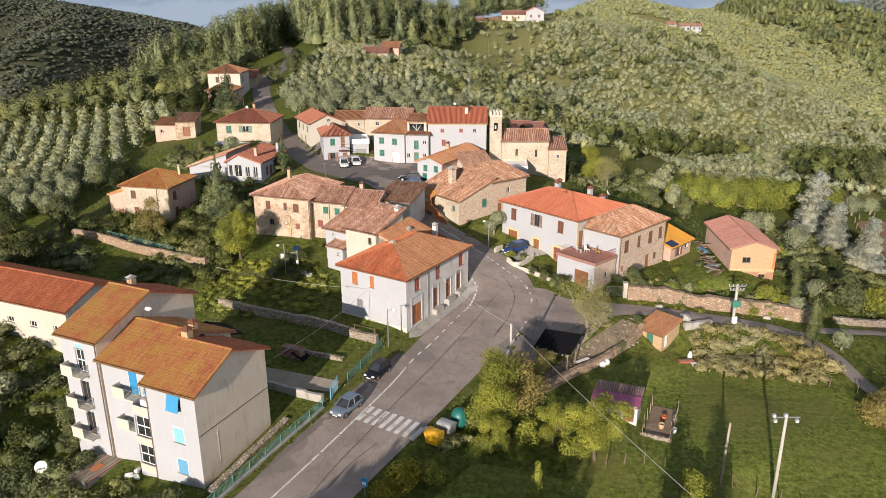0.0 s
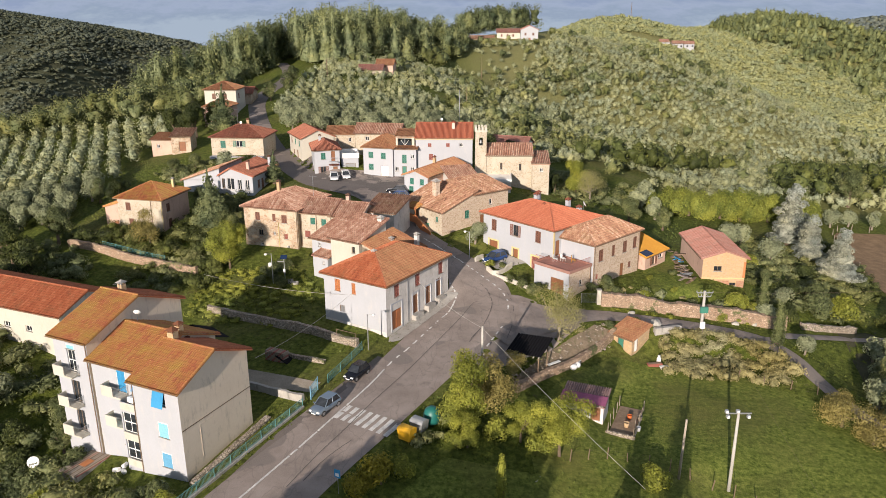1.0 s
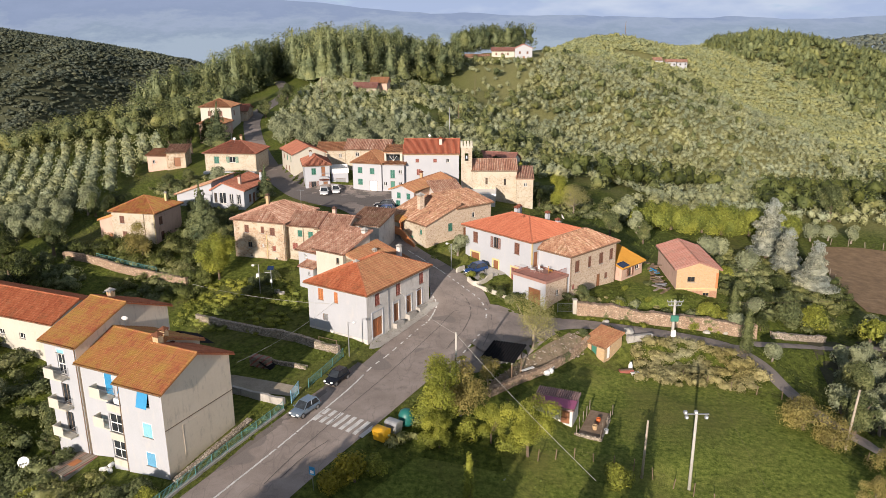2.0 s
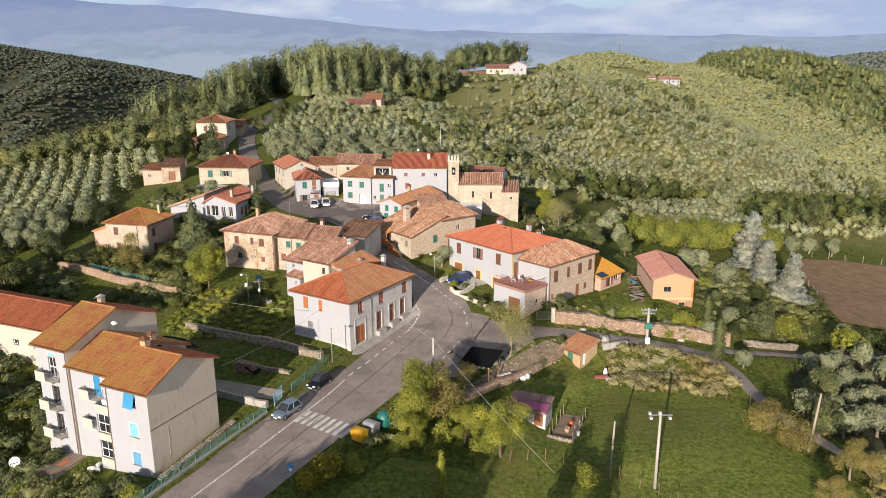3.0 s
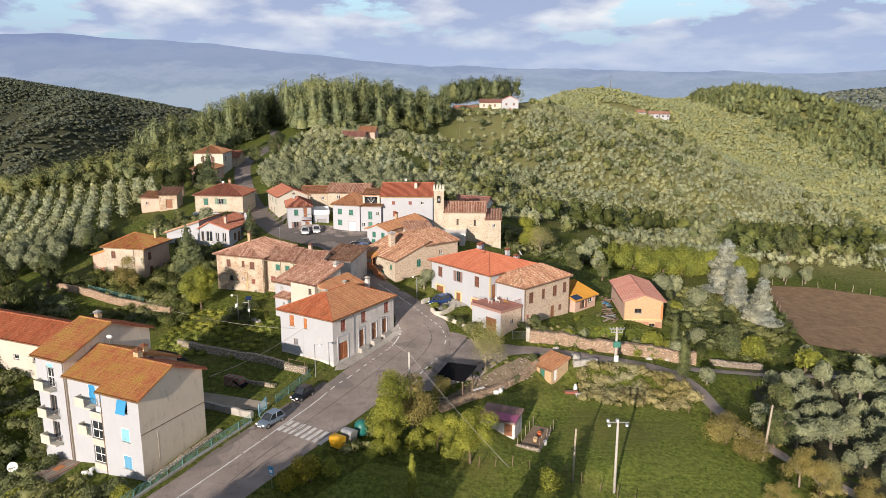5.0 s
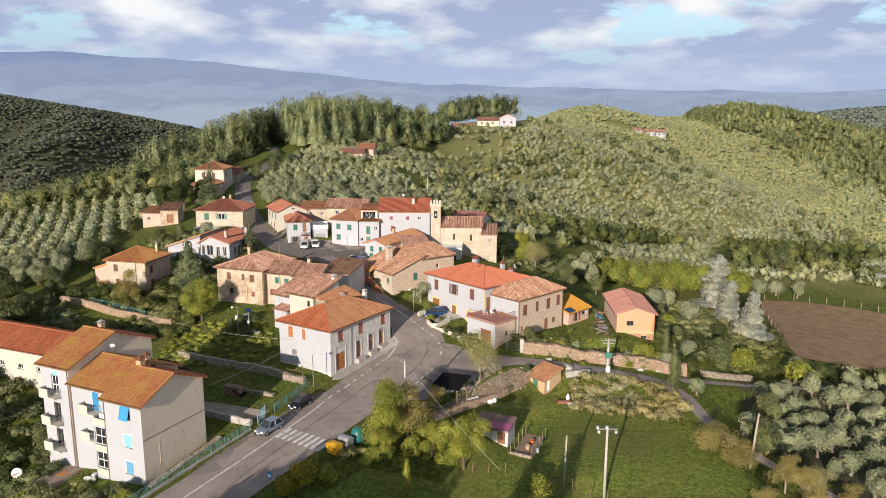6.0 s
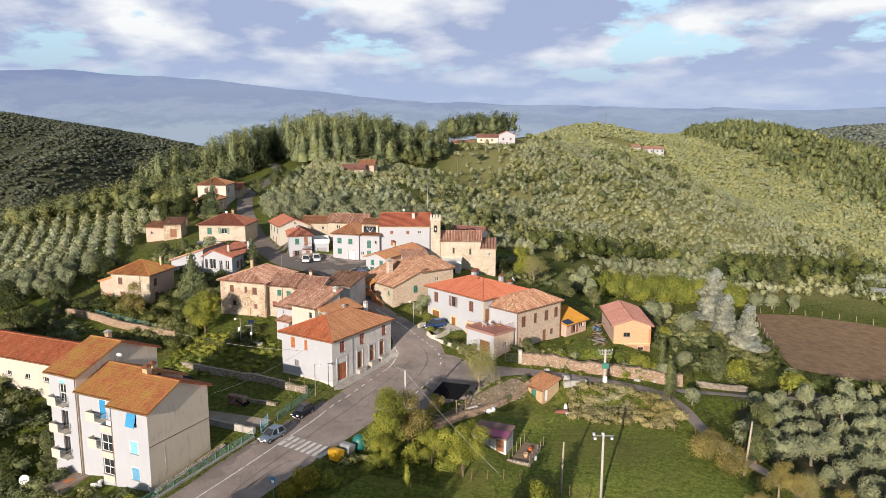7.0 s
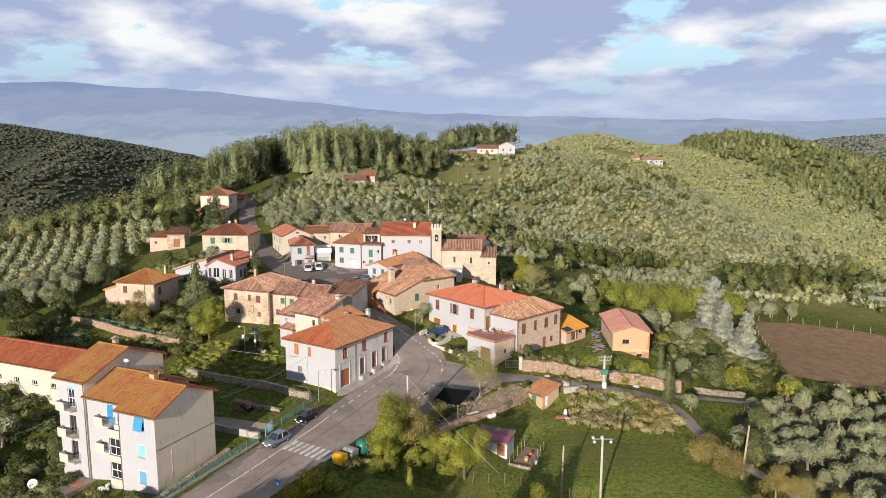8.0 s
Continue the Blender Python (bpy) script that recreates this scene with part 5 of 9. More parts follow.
house("annexe_house", "small pink plastered house with a pale clay roof", (8.3, 47.2), 16, (5.0, 6.5), 5.0, 8.5, "shed_n", 1.2, "white_old", "tile_pale", [("e", 1.5, 1.6, 0.7, 1.3, "glass")])
house("flat_roofed_building", "low building with a flat pinkish roof terrace", (12.3, 52.6), -4, (6.8, 6.4), 4.4, 7.1, "flat", 0.35, "white_old", "trim_white", [("e", 1.5, 0.2, 1.1, 2.0, "glass"), ("s", 4.6, 0.3, 1.2, 1.9, "glass")])

# ---- houses round the square ----
house("square_house", "white plastered house with green shutters facing the square", (-9.3, 64.9), -15, (6.2, 8.0), 5.6, 11.65, "hip", 1.8, "white", "tile_brown",
      [("s", 1.1, 3.7, 1.0, 1.2, "shut_green"), ("s", 3.7, 3.6, 1.0, 1.2, "shut_green"), ("s", 1.1, 1.3, 1.0, 1.2, "shut_green"), ("s", 3.6, 0.0, 1.7, 2.2, "door_white")])
house("square_house", "white plastered house with an arched loft window facing the square", (-3.1, 63.6), -5, (4.4, 8.5), 5.6, 11.35, "shed_n", 1.4, "white", "tile_brown",
      [("s", 1.6, 2.8, 0.9, 1.7, "shut_green"), ("s", 3.3, 3.7, 0.7, 0.8, "glass"), ("s", 0.2, 1.2, 0.7, 0.8, "glass"), ("s", 1.6, 0.3, 0.9, 1.9, "door_green"), ("s", 3.3, 1.2, 0.7, 0.8, "glass")])
house("red_roofed_house", "large white house with a bright red tiled roof", (1.2, 64.3), -1, (11.2, 12.0), 5.6, 13.3, "gable_x", 2.1, "white", "tile_red",
      [("s", 2.4, 5.9, 0.7, 0.7, "shut_red"), ("s", 6.0, 5.9, 0.7, 0.7, "shut_red"), ("s", 8.6, 5.9, 0.7, 0.7, "glass"), ("s", 2.6, 3.3, 0.8, 1.2, "shut_red")], over=0.25)
house("street_house", "white plastered house with a small balcony and clay hip roof", (-18.9, 63.9), 14, (5.0, 8.0), 6.0, 11.1, "hip", 1.3, "white", "tile_dark",
      [("s", 1.3, 3.0, 0.9, 1.3, "shut_green"), ("s", 3.3, 2.6, 0.8, 2.0, "door_wood"), ("s", 1.2, 0.3, 1.0, 1.3, "open_brown"), ("s", 3.6, 0.0, 0.9, 1.5, "door_wood"),
       ("w", 4.4, 3.1, 0.8, 1.2, "shut_green"), ("w", 2.2, 3.4, 0.5, 0.9, "glass"), ("w", 4.0, 0.8, 0.7, 1.0, "glass_brown")])
house("terrace_annexe", "white plastered annexe with a roof terrace", (-13.9, 66.3), 10, (3.4, 5.0), 5.8, 8.9, "flat", 0.8, "white", "trim_white", [("s", 0.8, 0.0, 2.0, 2.0, "door_grey")])
house("street_house", "tall cream house with an orange clay roof on the street", (-23.0, 72.7), 26, (7.0, 9.5), 6.7, 11.9, "gable_y", 1.5, "cream", "tile_dark",
      [("w", 1.5, 3.2, 0.8, 1.2, "shut_green"), ("w", 4.5, 3.2, 0.8, 1.2, "shut_green"), ("w", 7.3, 3.2, 0.8, 1.2, "shut_brown"), ("w", 3.0, 0.3, 0.9, 1.9, "door_wood"), ("w", 6.0, 0.9, 0.7, 1.0, "shut_brown")])
house("rear_house", "yellow plastered rear house with a clay roof", (-18.2, 76.2), -2, (6.0, 6.0), 7.0, 12.3, "gable_x", 1.1, "stone_yellow", "tile_brown", [("s", 4.6, 3.6, 0.6, 0.8, "glass")])
house("rear_house", "yellow plastered rear house with a pale clay roof", (-12.1, 75.6), -8, (9.5, 6.5), 7.0, 12.6, "gable_x", 1.5, "stone_yellow", "tile_pale", [("s", 2.2, 3.9, 0.8, 0.9, "glass")])
house("church", "old stone church nave with a clay tiled roof", (14.9, 58.2), -1, (8.7, 7.0), 4.6, 11.0, "gable_x", 1.6, "stone_yellow", "tile_pale", [("s", 2.6, 3.6, 0.45, 1.3, "glass_brown"), ("s", 6.2, 3.4, 0.45, 1.3, "glass_brown")], category="church", over=0.25)
house("church_annexe", "stone apse and sacristy with a patched clay roof", (23.5, 56.8), -3, (3.2, 6.4), 4.0, 9.6, "shed_n", 1.2, "stone_yellow", "tile_pale", [("s", 1.4, 4.0, 0.6, 0.7, "glass")], category="church", over=0.2)

# ---- houses on the left slope ----
house("villa", "white villa wing with a long sloping clay roof", (-41.6, 53.4), -12, (7.4, 9.0), 4.6, 7.5, "shed_e", 2.5, "white", "tile_old", [("s", 4.6, 1.4, 1.0, 1.6, "glass"), ("s", 2.4, -1.0, 1.2, 1.4, "glass_brown")])
house("villa", "white villa with tall windows and red clay roof", (-34.25, 51.8), -12, (6.4, 10.5), 4.6, 8.75, "gable_y", 1.3, "white", "tile_dark",
      [("s", 1.3, 1.4, 1.4, 2.1, "glass"), ("s", 3.4, 1.4, 0.8, 1.9, "glass"), ("s", 4.9, 1.4, 0.8, 1.9, "glass"), ("s", 0.3, 1.6, 0.6, 1.8, "glass_brown"), ("e", 2.0, 1.4, 0.9, 1.5, "shut_brown"), ("e", 3.6, 0.6, 0.9, 2.3, "shut_brown"), ("e", 7.6, 1.4, 1.0, 1.6, "shut_brown")], ridge_at=0.35)
house("yellow_house", "yellow stone house with green shutters and clay hip roof", (-42.3, 74.0), -4, (11.2, 9.0), 8.0, 12.1, "hip", 1.9, "stone_yellow", "tile_dark",
      [("s", 2.0, 1.7, 1.1, 1.5, "shut_green"), ("s", 5.4, 1.9, 1.3, 1.3, "open_green")])
house("hillside_house", "yellow stone house with an orange tiled hip roof", (-46.8, 36.4), -13, (8.2, 7.8), 2.2, 8.4, "hip", 1.85, "stone_yellow", "tile_orange",
      [("s", 1.5, 4.0, 0.9, 1.3, "shut_brown"), ("s", 1.8, 1.4, 0.9, 1.2, "shut_brown"), ("e", 1.2, 3.7, 1.0, 1.4, "shut_brown"), ("e", 1.4, 1.0, 1.0, 1.5, "shut_brown")], walls={"e": "pink"})
house("hillside_house", "low pink lean-to beside the stone house", (-49.3, 37.2), -13, (2.6, 5.0), 2.0, 6.6, "shed_e", 0.8, "pink", "tile_orange", [("s", 1.4, 0.3, 0.9, 1.9, "door_wood")], over=0.25)
house("outbuilding", "small stone outbuilding with an old clay roof", (-53.3, 81.0), 4, (4.2, 5.0), 7.4, 11.0, "shed_n", 0.9, "stone_plaster", "tile_old", [("s", 1.6, 0.3, 1.5, 2.1, "door_wood")])
house("outbuilding", "small pink outbuilding with a clay roof", (-58.3, 82.6), -8, (4.9, 4.0), 7.2, 10.1, "shed_n", 0.8, "pink", "tile_brown", [("s", 1.2, 1.0, 0.7, 0.8, "glass")])

# ---- the farm on the right ----
farm = house("farmhouse", "white farmhouse with brown shutters and bright red hip roof", (22.07, 16.5), 42.5, (10.6, 13.6), 1.3, 8.5, "hip", 1.75, "white", "tile_red",
      [("w", 2.3, 4.6, 1.0, 1.7, "shut_brown"), ("w", 6.6, 4.6, 1.0, 1.7, "open_brown"), ("w", 10.9, 4.6, 1.0, 1.7, "shut_brown"), ("w", 6.5, 0.4, 1.0, 2.3, "door_wood"), ("w", 10.6, 0.9, 1.7, 2.1, "door_wood"), ("w", 2.6, 0.5, 1.2, 1.9, "shut_red"),
       ("s", 0.5, 3.1, 0.9, 2.3, "door_wood")], over=0.5)
house("farm_wing", "rubble stone farm wing with brown shutters and old clay roof", (27.2, 13.55), 44, (11.2, 7.4), 0.9, 7.25, "hip", 1.6, "stone", "tile_old",
      [("s", 1.2, 3.5, 1.0, 1.7, "shut_brown"), ("s", 4.3, 3.6, 0.7, 1.6, "shut_brown"), ("s", 7.0, 3.5, 1.0, 1.7, "shut_brown"), ("s", 9.6, 3.6, 0.9, 1.7, "shut_brown"), ("s", 6.6, 0.0, 0.9, 2.0, "door_wood"), ("s", 0.7, 1.1, 0.5, 0.7, "shut_red"), ("s", 8.6, 0.9, 0.7, 0.9, "shut_brown")], walls={"w": "white"}, inset=0.75)
house("terrace_block", "white and stone garage with a railed terrace on its roof", (23.45, 10.3), 43, (4.6, 6.0), 0.4, 4.2, "flat", 0.2, "white", "terrace", [("w", 0.9, 0.1, 2.2, 2.5, "door_wood"), ("s", 2.2, 1.5, 0.7, 0.8, "glass")], walls={"s": "stone"})
house("garden_hut", "small garden hut with an ochre sheet roof", (36.4, 21.4), 44, (5.6, 4.4), 0.8, 2.9, "shed_n", 1.3, "pink", "tile_amber", [("s", 1.8, 0.3, 0.9, 1.7, "open_brown"), ("s", 3.6, 0.9, 1.2, 1.0, "glass")])
house("barn", "orange block barn with a pinkish tiled gable roof", (43.55, 17.75), -2.5, (6.0, 11.8), -0.7, 4.0, "gable_y", 1.0, "block", "tile_pink", [("s", 1.6, 2.6, 1.1, 0.75, "glass_brown"), ("s", 1.2, 0.4, 0.9, 0.5, "glass_brown"), ("s", 4.0, 0.4, 0.9, 0.5, "glass_brown")], walls={"w": "pink"}, category="barn")
house("brick_shed", "small brick shed with an orange tiled roof", (29.75, 0.35), 42, (3.6, 3.3), -2.9, -0.75, "shed_e", 0.85, "block", "tile_brown", [("w", 1.2, 0.1, 0.9, 1.7, "door_green"), ("s", 0.5, 0.3, 0.8, 1.7, "door_white")], over=0.25, category="shed")
house("garden_shed", "low white shed under a faded pink sheet roof", (19.4, -12.3), -22, (4.4, 3.0), -3.7, -1.7, "shed_n", 0.45, "white_old", "shed_roof", [("s", 3.1, 0.2, 1.0, 1.6, "door_wood")], over=0.2, category="shed")

# ---- houses farther up ----
house("upper_house", "cream house with a brown hip roof up the street", (-57.5, 120.5), -2, (8.5, 8.0), 11.8, 17.2, "hip", 1.7, "cream", "tile_brown", [("s", 2.0, 2.8, 1.0, 1.4, "shut_brown"), ("s", 5.0, 2.8, 1.0, 1.4, "shut_brown"), ("e", 2, 2.8, 1.0, 1.4, "shut_brown")])
house("upper_house", "low brick house with a brown roof up the street", (-55.0, 110.5), -4, (6.5, 7.0), 10.4, 13.9, "hip", 1.4, "pink", "tile_brown", [("s", 2.0, 1.0, 1.2, 1.2, "glass"), ("s", 4.2, 0.2, 0.9, 2.0, "door_wood")])
house("upper_house", "low stone house with a red roof up the street", (-52.5, 130), 4, (5.0, 10.0), 12.0, 15.0, "gable_x", 1.3, "stone_plaster", "tile_dark", [("w", 2, 1.2, 1.0, 1.2, "glass")])
house("grove_house", "yellow stone house among the olive trees", (-23.5, 184.0), -6, (8.5, 6.0), 14.4, 17.4, "gable_x", 1.5, "stone_yellow", "tile_pink", [("s", 6.5, 0.9, 0.9, 1.2, "glass_brown")])
house("grove_house", "low house wing among the olive trees", (-17.5, 188.5), -6, (6.0, 6.0), 14.8, 18.8, "gable_x", 1.6, "pink", "tile_brown")
house("hilltop_house", "white house on the hilltop with a gable front", (45.5, 318.0), -4, (9.0, 10.0), 20.5, 27.0, "gable_y", 2.0, "white", "tile_pink", [("s", 2, 3.6, 1.0, 1.3, "shut_brown"), ("s", 6, 3.6, 1.0, 1.3, "shut_brown"), ("s", 4.0, 0.4, 1.2, 2.0, "door_wood")])
house("hilltop_house", "cream wing of the hilltop house", (33.5, 321.0), -4, (12.0, 8.0), 20.5, 25.6, "gable_x", 1.6, "cream", "tile_pink", [("s", 2.0, 2.9, 0.9, 1.2, "shut_brown"), ("s", 5.0, 2.9, 0.9, 1.2, "shut_brown"), ("s", 8.0, 2.9, 0.9, 1.2, "shut_brown")])
house("hilltop_house", "low brown outbuilding of the hilltop house", (19.5, 322.0), 2, (13.0, 6.0), 20.0, 22.6, "gable_x", 1.2, "stone_plaster", "tile_old")
for x, y, w, e in ((112, 380, 7, 16.4), (134, 377, 5, 18.2), (142, 379, 6, 17.2), (149, 380, 6, 17.0)):
    house("far_house", "small pale house far off on the hill", (x, y), -6, (w, 7.0), 14.0, e, "gable_x", 1.3, "white", "tile_pale", [("s", 1.5, 1.0, 1.0, 1.1, "glass_brown"), ("s", 4.5, 1.0, 1.0, 1.1, "glass_brown")])
house("garden_house", "house with a red roof behind the church trees", (17.0, 83.0), -20, (8.0, 7.0), 3.0, 8.6, "gable_x", 1.6, "white_old", "tile_pink")

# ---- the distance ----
# glowing backdrop: the air's haze is put into its colour by height
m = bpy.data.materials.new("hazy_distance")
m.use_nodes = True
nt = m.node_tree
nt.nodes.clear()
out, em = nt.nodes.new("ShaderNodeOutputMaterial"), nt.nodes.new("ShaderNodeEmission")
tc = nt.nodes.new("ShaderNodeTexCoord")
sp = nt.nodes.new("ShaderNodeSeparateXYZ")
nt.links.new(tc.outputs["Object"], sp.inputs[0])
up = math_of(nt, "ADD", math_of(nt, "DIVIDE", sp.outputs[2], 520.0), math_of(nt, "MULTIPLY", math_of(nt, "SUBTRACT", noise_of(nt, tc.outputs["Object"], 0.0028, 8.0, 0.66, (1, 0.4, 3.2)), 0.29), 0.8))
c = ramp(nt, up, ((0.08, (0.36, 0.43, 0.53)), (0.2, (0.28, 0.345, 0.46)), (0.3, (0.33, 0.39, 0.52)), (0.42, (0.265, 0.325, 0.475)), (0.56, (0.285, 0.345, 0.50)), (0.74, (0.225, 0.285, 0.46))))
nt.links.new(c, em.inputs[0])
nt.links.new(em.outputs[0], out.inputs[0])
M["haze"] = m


def skyline(name, label, away, x0, x1, height, seed, detail):
    """A far mountain range: a ridge with a foot, broken by noise."""
    verts, faces = [], []
    n = 220
    for i in range(n + 1):
        x = x0 + (x1 - x0) * i / n
        h = height((x - x0) / (x1 - x0)) + detail * noise.fractal((x * 0.0016, seed, 0.0), 0.9, 2.1, 6)
        for k, (dy, z) in enumerate(((1600 - away, -106), (0, -98), (140, h * 0.45 - 40), (400, h))):
            verts.append((x, away + dy, z + detail * 0.25 * (k > 1) * noise.noise((x * 0.004, k * 3.0, seed))))
    for i in range(n):
        for k in range(3):
            q = i * 4 + k
            faces.append((q, q + 4, q + 5, q + 1))
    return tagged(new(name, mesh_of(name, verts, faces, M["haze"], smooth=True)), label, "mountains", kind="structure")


MOUNTAINS = ((0, 0.10, 0.185, 0.235, 0.26, 0.30, 0.346, 0.41, 0.468, 0.52, 0.6, 1.0), (300, 305, 292, 298, 272, 262, 228, 176, 122, 86, 72, 74))
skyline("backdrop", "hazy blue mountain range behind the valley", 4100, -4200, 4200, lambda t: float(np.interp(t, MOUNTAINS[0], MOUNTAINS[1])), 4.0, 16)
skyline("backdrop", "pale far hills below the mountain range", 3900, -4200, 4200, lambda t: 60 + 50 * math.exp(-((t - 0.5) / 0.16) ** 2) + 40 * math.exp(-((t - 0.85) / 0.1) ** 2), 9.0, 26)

# ---- road markings and kerbs ----


def strip_on(line, width, lift, start=0.0, end=None, dash=None, step=0.4):
    """A painted strip that follows x, y rows over the road; dash: (painted, gap) in metres."""
    p = spline([(*q, 0, 0) for q in line], step)[:, :2]
    run = np.r_[0, np.cumsum(np.hypot(*np.diff(p, axis=0).T))]
    d = np.gradient(p, axis=0)
    d /= np.linalg.norm(d, axis=1)[:, None]
    nrm = np.stack([d[:, 1], -d[:, 0]], 1) * width / 2
    z = road_z(p[:, 0], p[:, 1]) + lift
    verts, faces = [], []
    for i in range(len(p)):
        verts += [(*(p[i] - nrm[i]), z[i]), (*(p[i] + nrm[i]), z[i])]
    for i in range(len(p) - 1):
        if run[i] < start or (end and run[i] > end) or (dash and run[i] % sum(dash) > dash[0]):
            continue
        faces.append((2 * i, 2 * i + 1, 2 * i + 3, 2 * i + 2))
    return verts, faces


def road_z(x, y):
    """The height of the road surface, with its camber."""
    x, y = np.atleast_1d(x).astype(float), np.atleast_1d(y).astype(float)
    best, z = np.full(x.shape, 1e9), ground_z(x, y)
    for line in ROADS:
        for px, py, pz, pw in line:
            d = (x - px) ** 2 + (y - py) ** 2
            m = d < best
            best[m] = d[m]
            z[m] = np.where(d[m] < pw ** 2, pz + 0.05 * (1 - d[m] / pw ** 2), z[m])
    return z


marks = tagged(new("road_markings"), "worn white edge lines on the asphalt", "road marking", kind="structure")
LEFT_EDGE = [(-24, -54), (-17.5, -42), (-9.4, -27.0), (-4.3, -17.3), (-1.2, -11), (1.0, -5.6), (2.7, -2.6), (5.0, 2.0), (6.2, 4.3), (7.5, 6.6), (8.3, 9.4), (8.5, 11.2), (7.7, 13.6)]
RIGHT_EDGE = [(3.6, 28.0), (9.1, 20.3), (10.7, 18.0), (12.3, 15.6), (14.4, 12.4), (15.1, 10.0), (15.3, 8.0), (14.7, 4.8), (14.0, 2.1), (11.5, -4.3), (9.8, -8.5)]
part("edge_line", strip_on(LEFT_EDGE, 0.2, 0.02, 0, 52), M["line"], marks)
part("edge_line", strip_on(LEFT_EDGE, 0.2, 0.02, 52, 68, (1.0, 0.9)), M["line"], marks)
part("edge_line", strip_on(LEFT_EDGE, 0.2, 0.02, 68), M["line"], marks)
part("edge_line", strip_on(RIGHT_EDGE, 0.2, 0.02, 0, 19), M["line"], marks)
part("edge_line", strip_on(RIGHT_EDGE, 0.2, 0.02, 19, None, (1.0, 0.8)), M["line"], marks)

for line in ([(-6.6, -27.4), (-4.8, -23.2), (-2.6, -18.9), (-0.2, -13.8), (2.8, -7.9), (6.2, -0.9), (8.7, 4.2), (10.8, 8.7), (12.5, 9.3)], [(9.9, -1.5), (11.2, 1.3), (12.4, 4.6), (13.2, 8.6), (12.7, 12.0), (11.7, 13.9)],
             [(-5.3, -26.6), (-3.8, -23.5), (-1.8, -20.8)], [(14.4, -1.2), (15.4, 3.0), (15.9, 8.2), (15.3, 11.8)]):
    part("tar_seam", strip_on(line, 0.08, 0.035), M["seam"], marks)

crossing = tagged(new("zebra_crossing"), "worn white zebra crossing on the road", "zebra crossing", kind="structure")
za, zb, zc, zd = Vector((-4.05, -16.85)), Vector((-2.72, -14.7)), Vector((1.55, -20.35)), Vector((2.9, -18.15))
for i in range(8):
    t0, t1 = i / 7.55, (i + 0.55) / 7.55
    grid = [[za.lerp(zc, t0 + (t1 - t0) * k / 2).lerp(zb.lerp(zd, t0 + (t1 - t0) * k / 2), j / 4) for k in range(3)] for j in range(5)]
    verts = [(q.x, q.y, float(road_z(q.x, q.y)[0]) + 0.02) for r in grid for q in r]
    part("stripe", (verts, [(r * 3 + k, r * 3 + k + 1, r * 3 + k + 4, r * 3 + k + 3) for r in range(4) for k in range(2)]), M["line"], crossing)

draped("forecourt", "grey asphalt forecourt beside the bend", "forecourt", [(7, -8), (13.5, -6.5), (19.5, -2.5), (24, 3), (23, 7.6), (18, 10.2), (12, 12)], "asphalt", 0.03)
draped("bank", "stony brown earth bank below the forecourt", "bank", [(14.2, -10.4), (15.2, -7.4), (18.6, -3.4), (25.8, 3.6), (28.2, 3.0), (21.8, -4.2)], "bank_soil", 0.1, 0.6)
draped("farm_drive", "pale concrete drive in front of the farmhouse", "drive", [(12.2, 20.2), (14.5, 18.2), (19.0, 20.0), (15.5, 23.0), (13.5, 23.0)], "concrete", 0.07, 0.8)
draped("house_pavement", "cracked concrete pavement along the corner house", "pavement", [(0.3, -0.9), (1.6, -0.6), (8.9, 11.2), (7.9, 12.6), (7.4, 11.9), (0.3, 0.4)], "concrete", 0.13, 0.6)
draped("yard_track", "pale gravel track behind the fence", "track", [(-7.3, -11.6), (-6.0, -9.0), (-15, -5.5), (-22, -2.0), (-20.5, -5.5), (-14, -9.0)], "gravel", 0.06)
draped("lawn_patch", "sunlit grass beside the stone house", "lawn", [(7.3, 25.5), (12.0, 21.8), (13.3, 24.5), (13.2, 30.5), (8.5, 29.0)], "lawn", 0.05)
draped("farm_lawn", "green farm lawn", "lawn", [(29, 10.6), (43, 13.5), (42.5, 30), (37, 32), (36, 21), (31, 15)], "lawn", 0.05)


# ---- walls, fences ----


def stone_wall(name, label, line, height, thick, material="dry_stone", seed=1, sink=0.6):
    """A wall over the land with an uneven top and face."""
    p = spline([(*q, 0, 0) for q in line], 0.45)[:, :2]
    d = np.gradient(p, axis=0)
    d /= np.linalg.norm(d, axis=1)[:, None]
    n = np.stack([d[:, 1], -d[:, 0]], 1)
    z = ground_z(p[:, 0], p[:, 1])
    verts, faces = [], []
    for i, (x, y) in enumerate(p):
        h = height * (1 + 0.22 * noise.noise((x * 0.45, y * 0.45, seed)) + 0.09 * noise.noise((x * 3, y * 3, seed)))
        for s, zz in ((-1, -sink), (-1, 0.35 * h), (-1, 0.7 * h), (-0.9, h), (0.9, h), (1, 0.7 * h), (1, 0.35 * h), (1, -sink)):
            k = s * thick / 2 + (0.05 + 0.1 * thick) * noise.noise((x * 2.1, y * 2.1, zz * 2.5 + s))
            verts.append((x + n[i][0] * k, y + n[i][1] * k, z[i] + zz))
    m = 8
    for i in range(len(p) - 1):
        for k in range(m - 1):
            q = i * m + k
            faces.append((q, q + 1, q + m + 1, q + m))
    faces += [tuple(range(m))[::-1], tuple(range((len(p) - 1) * m, len(p) * m))]
    return tagged(new(name, mesh_of(name, verts, faces, M[material])), label, "wall")


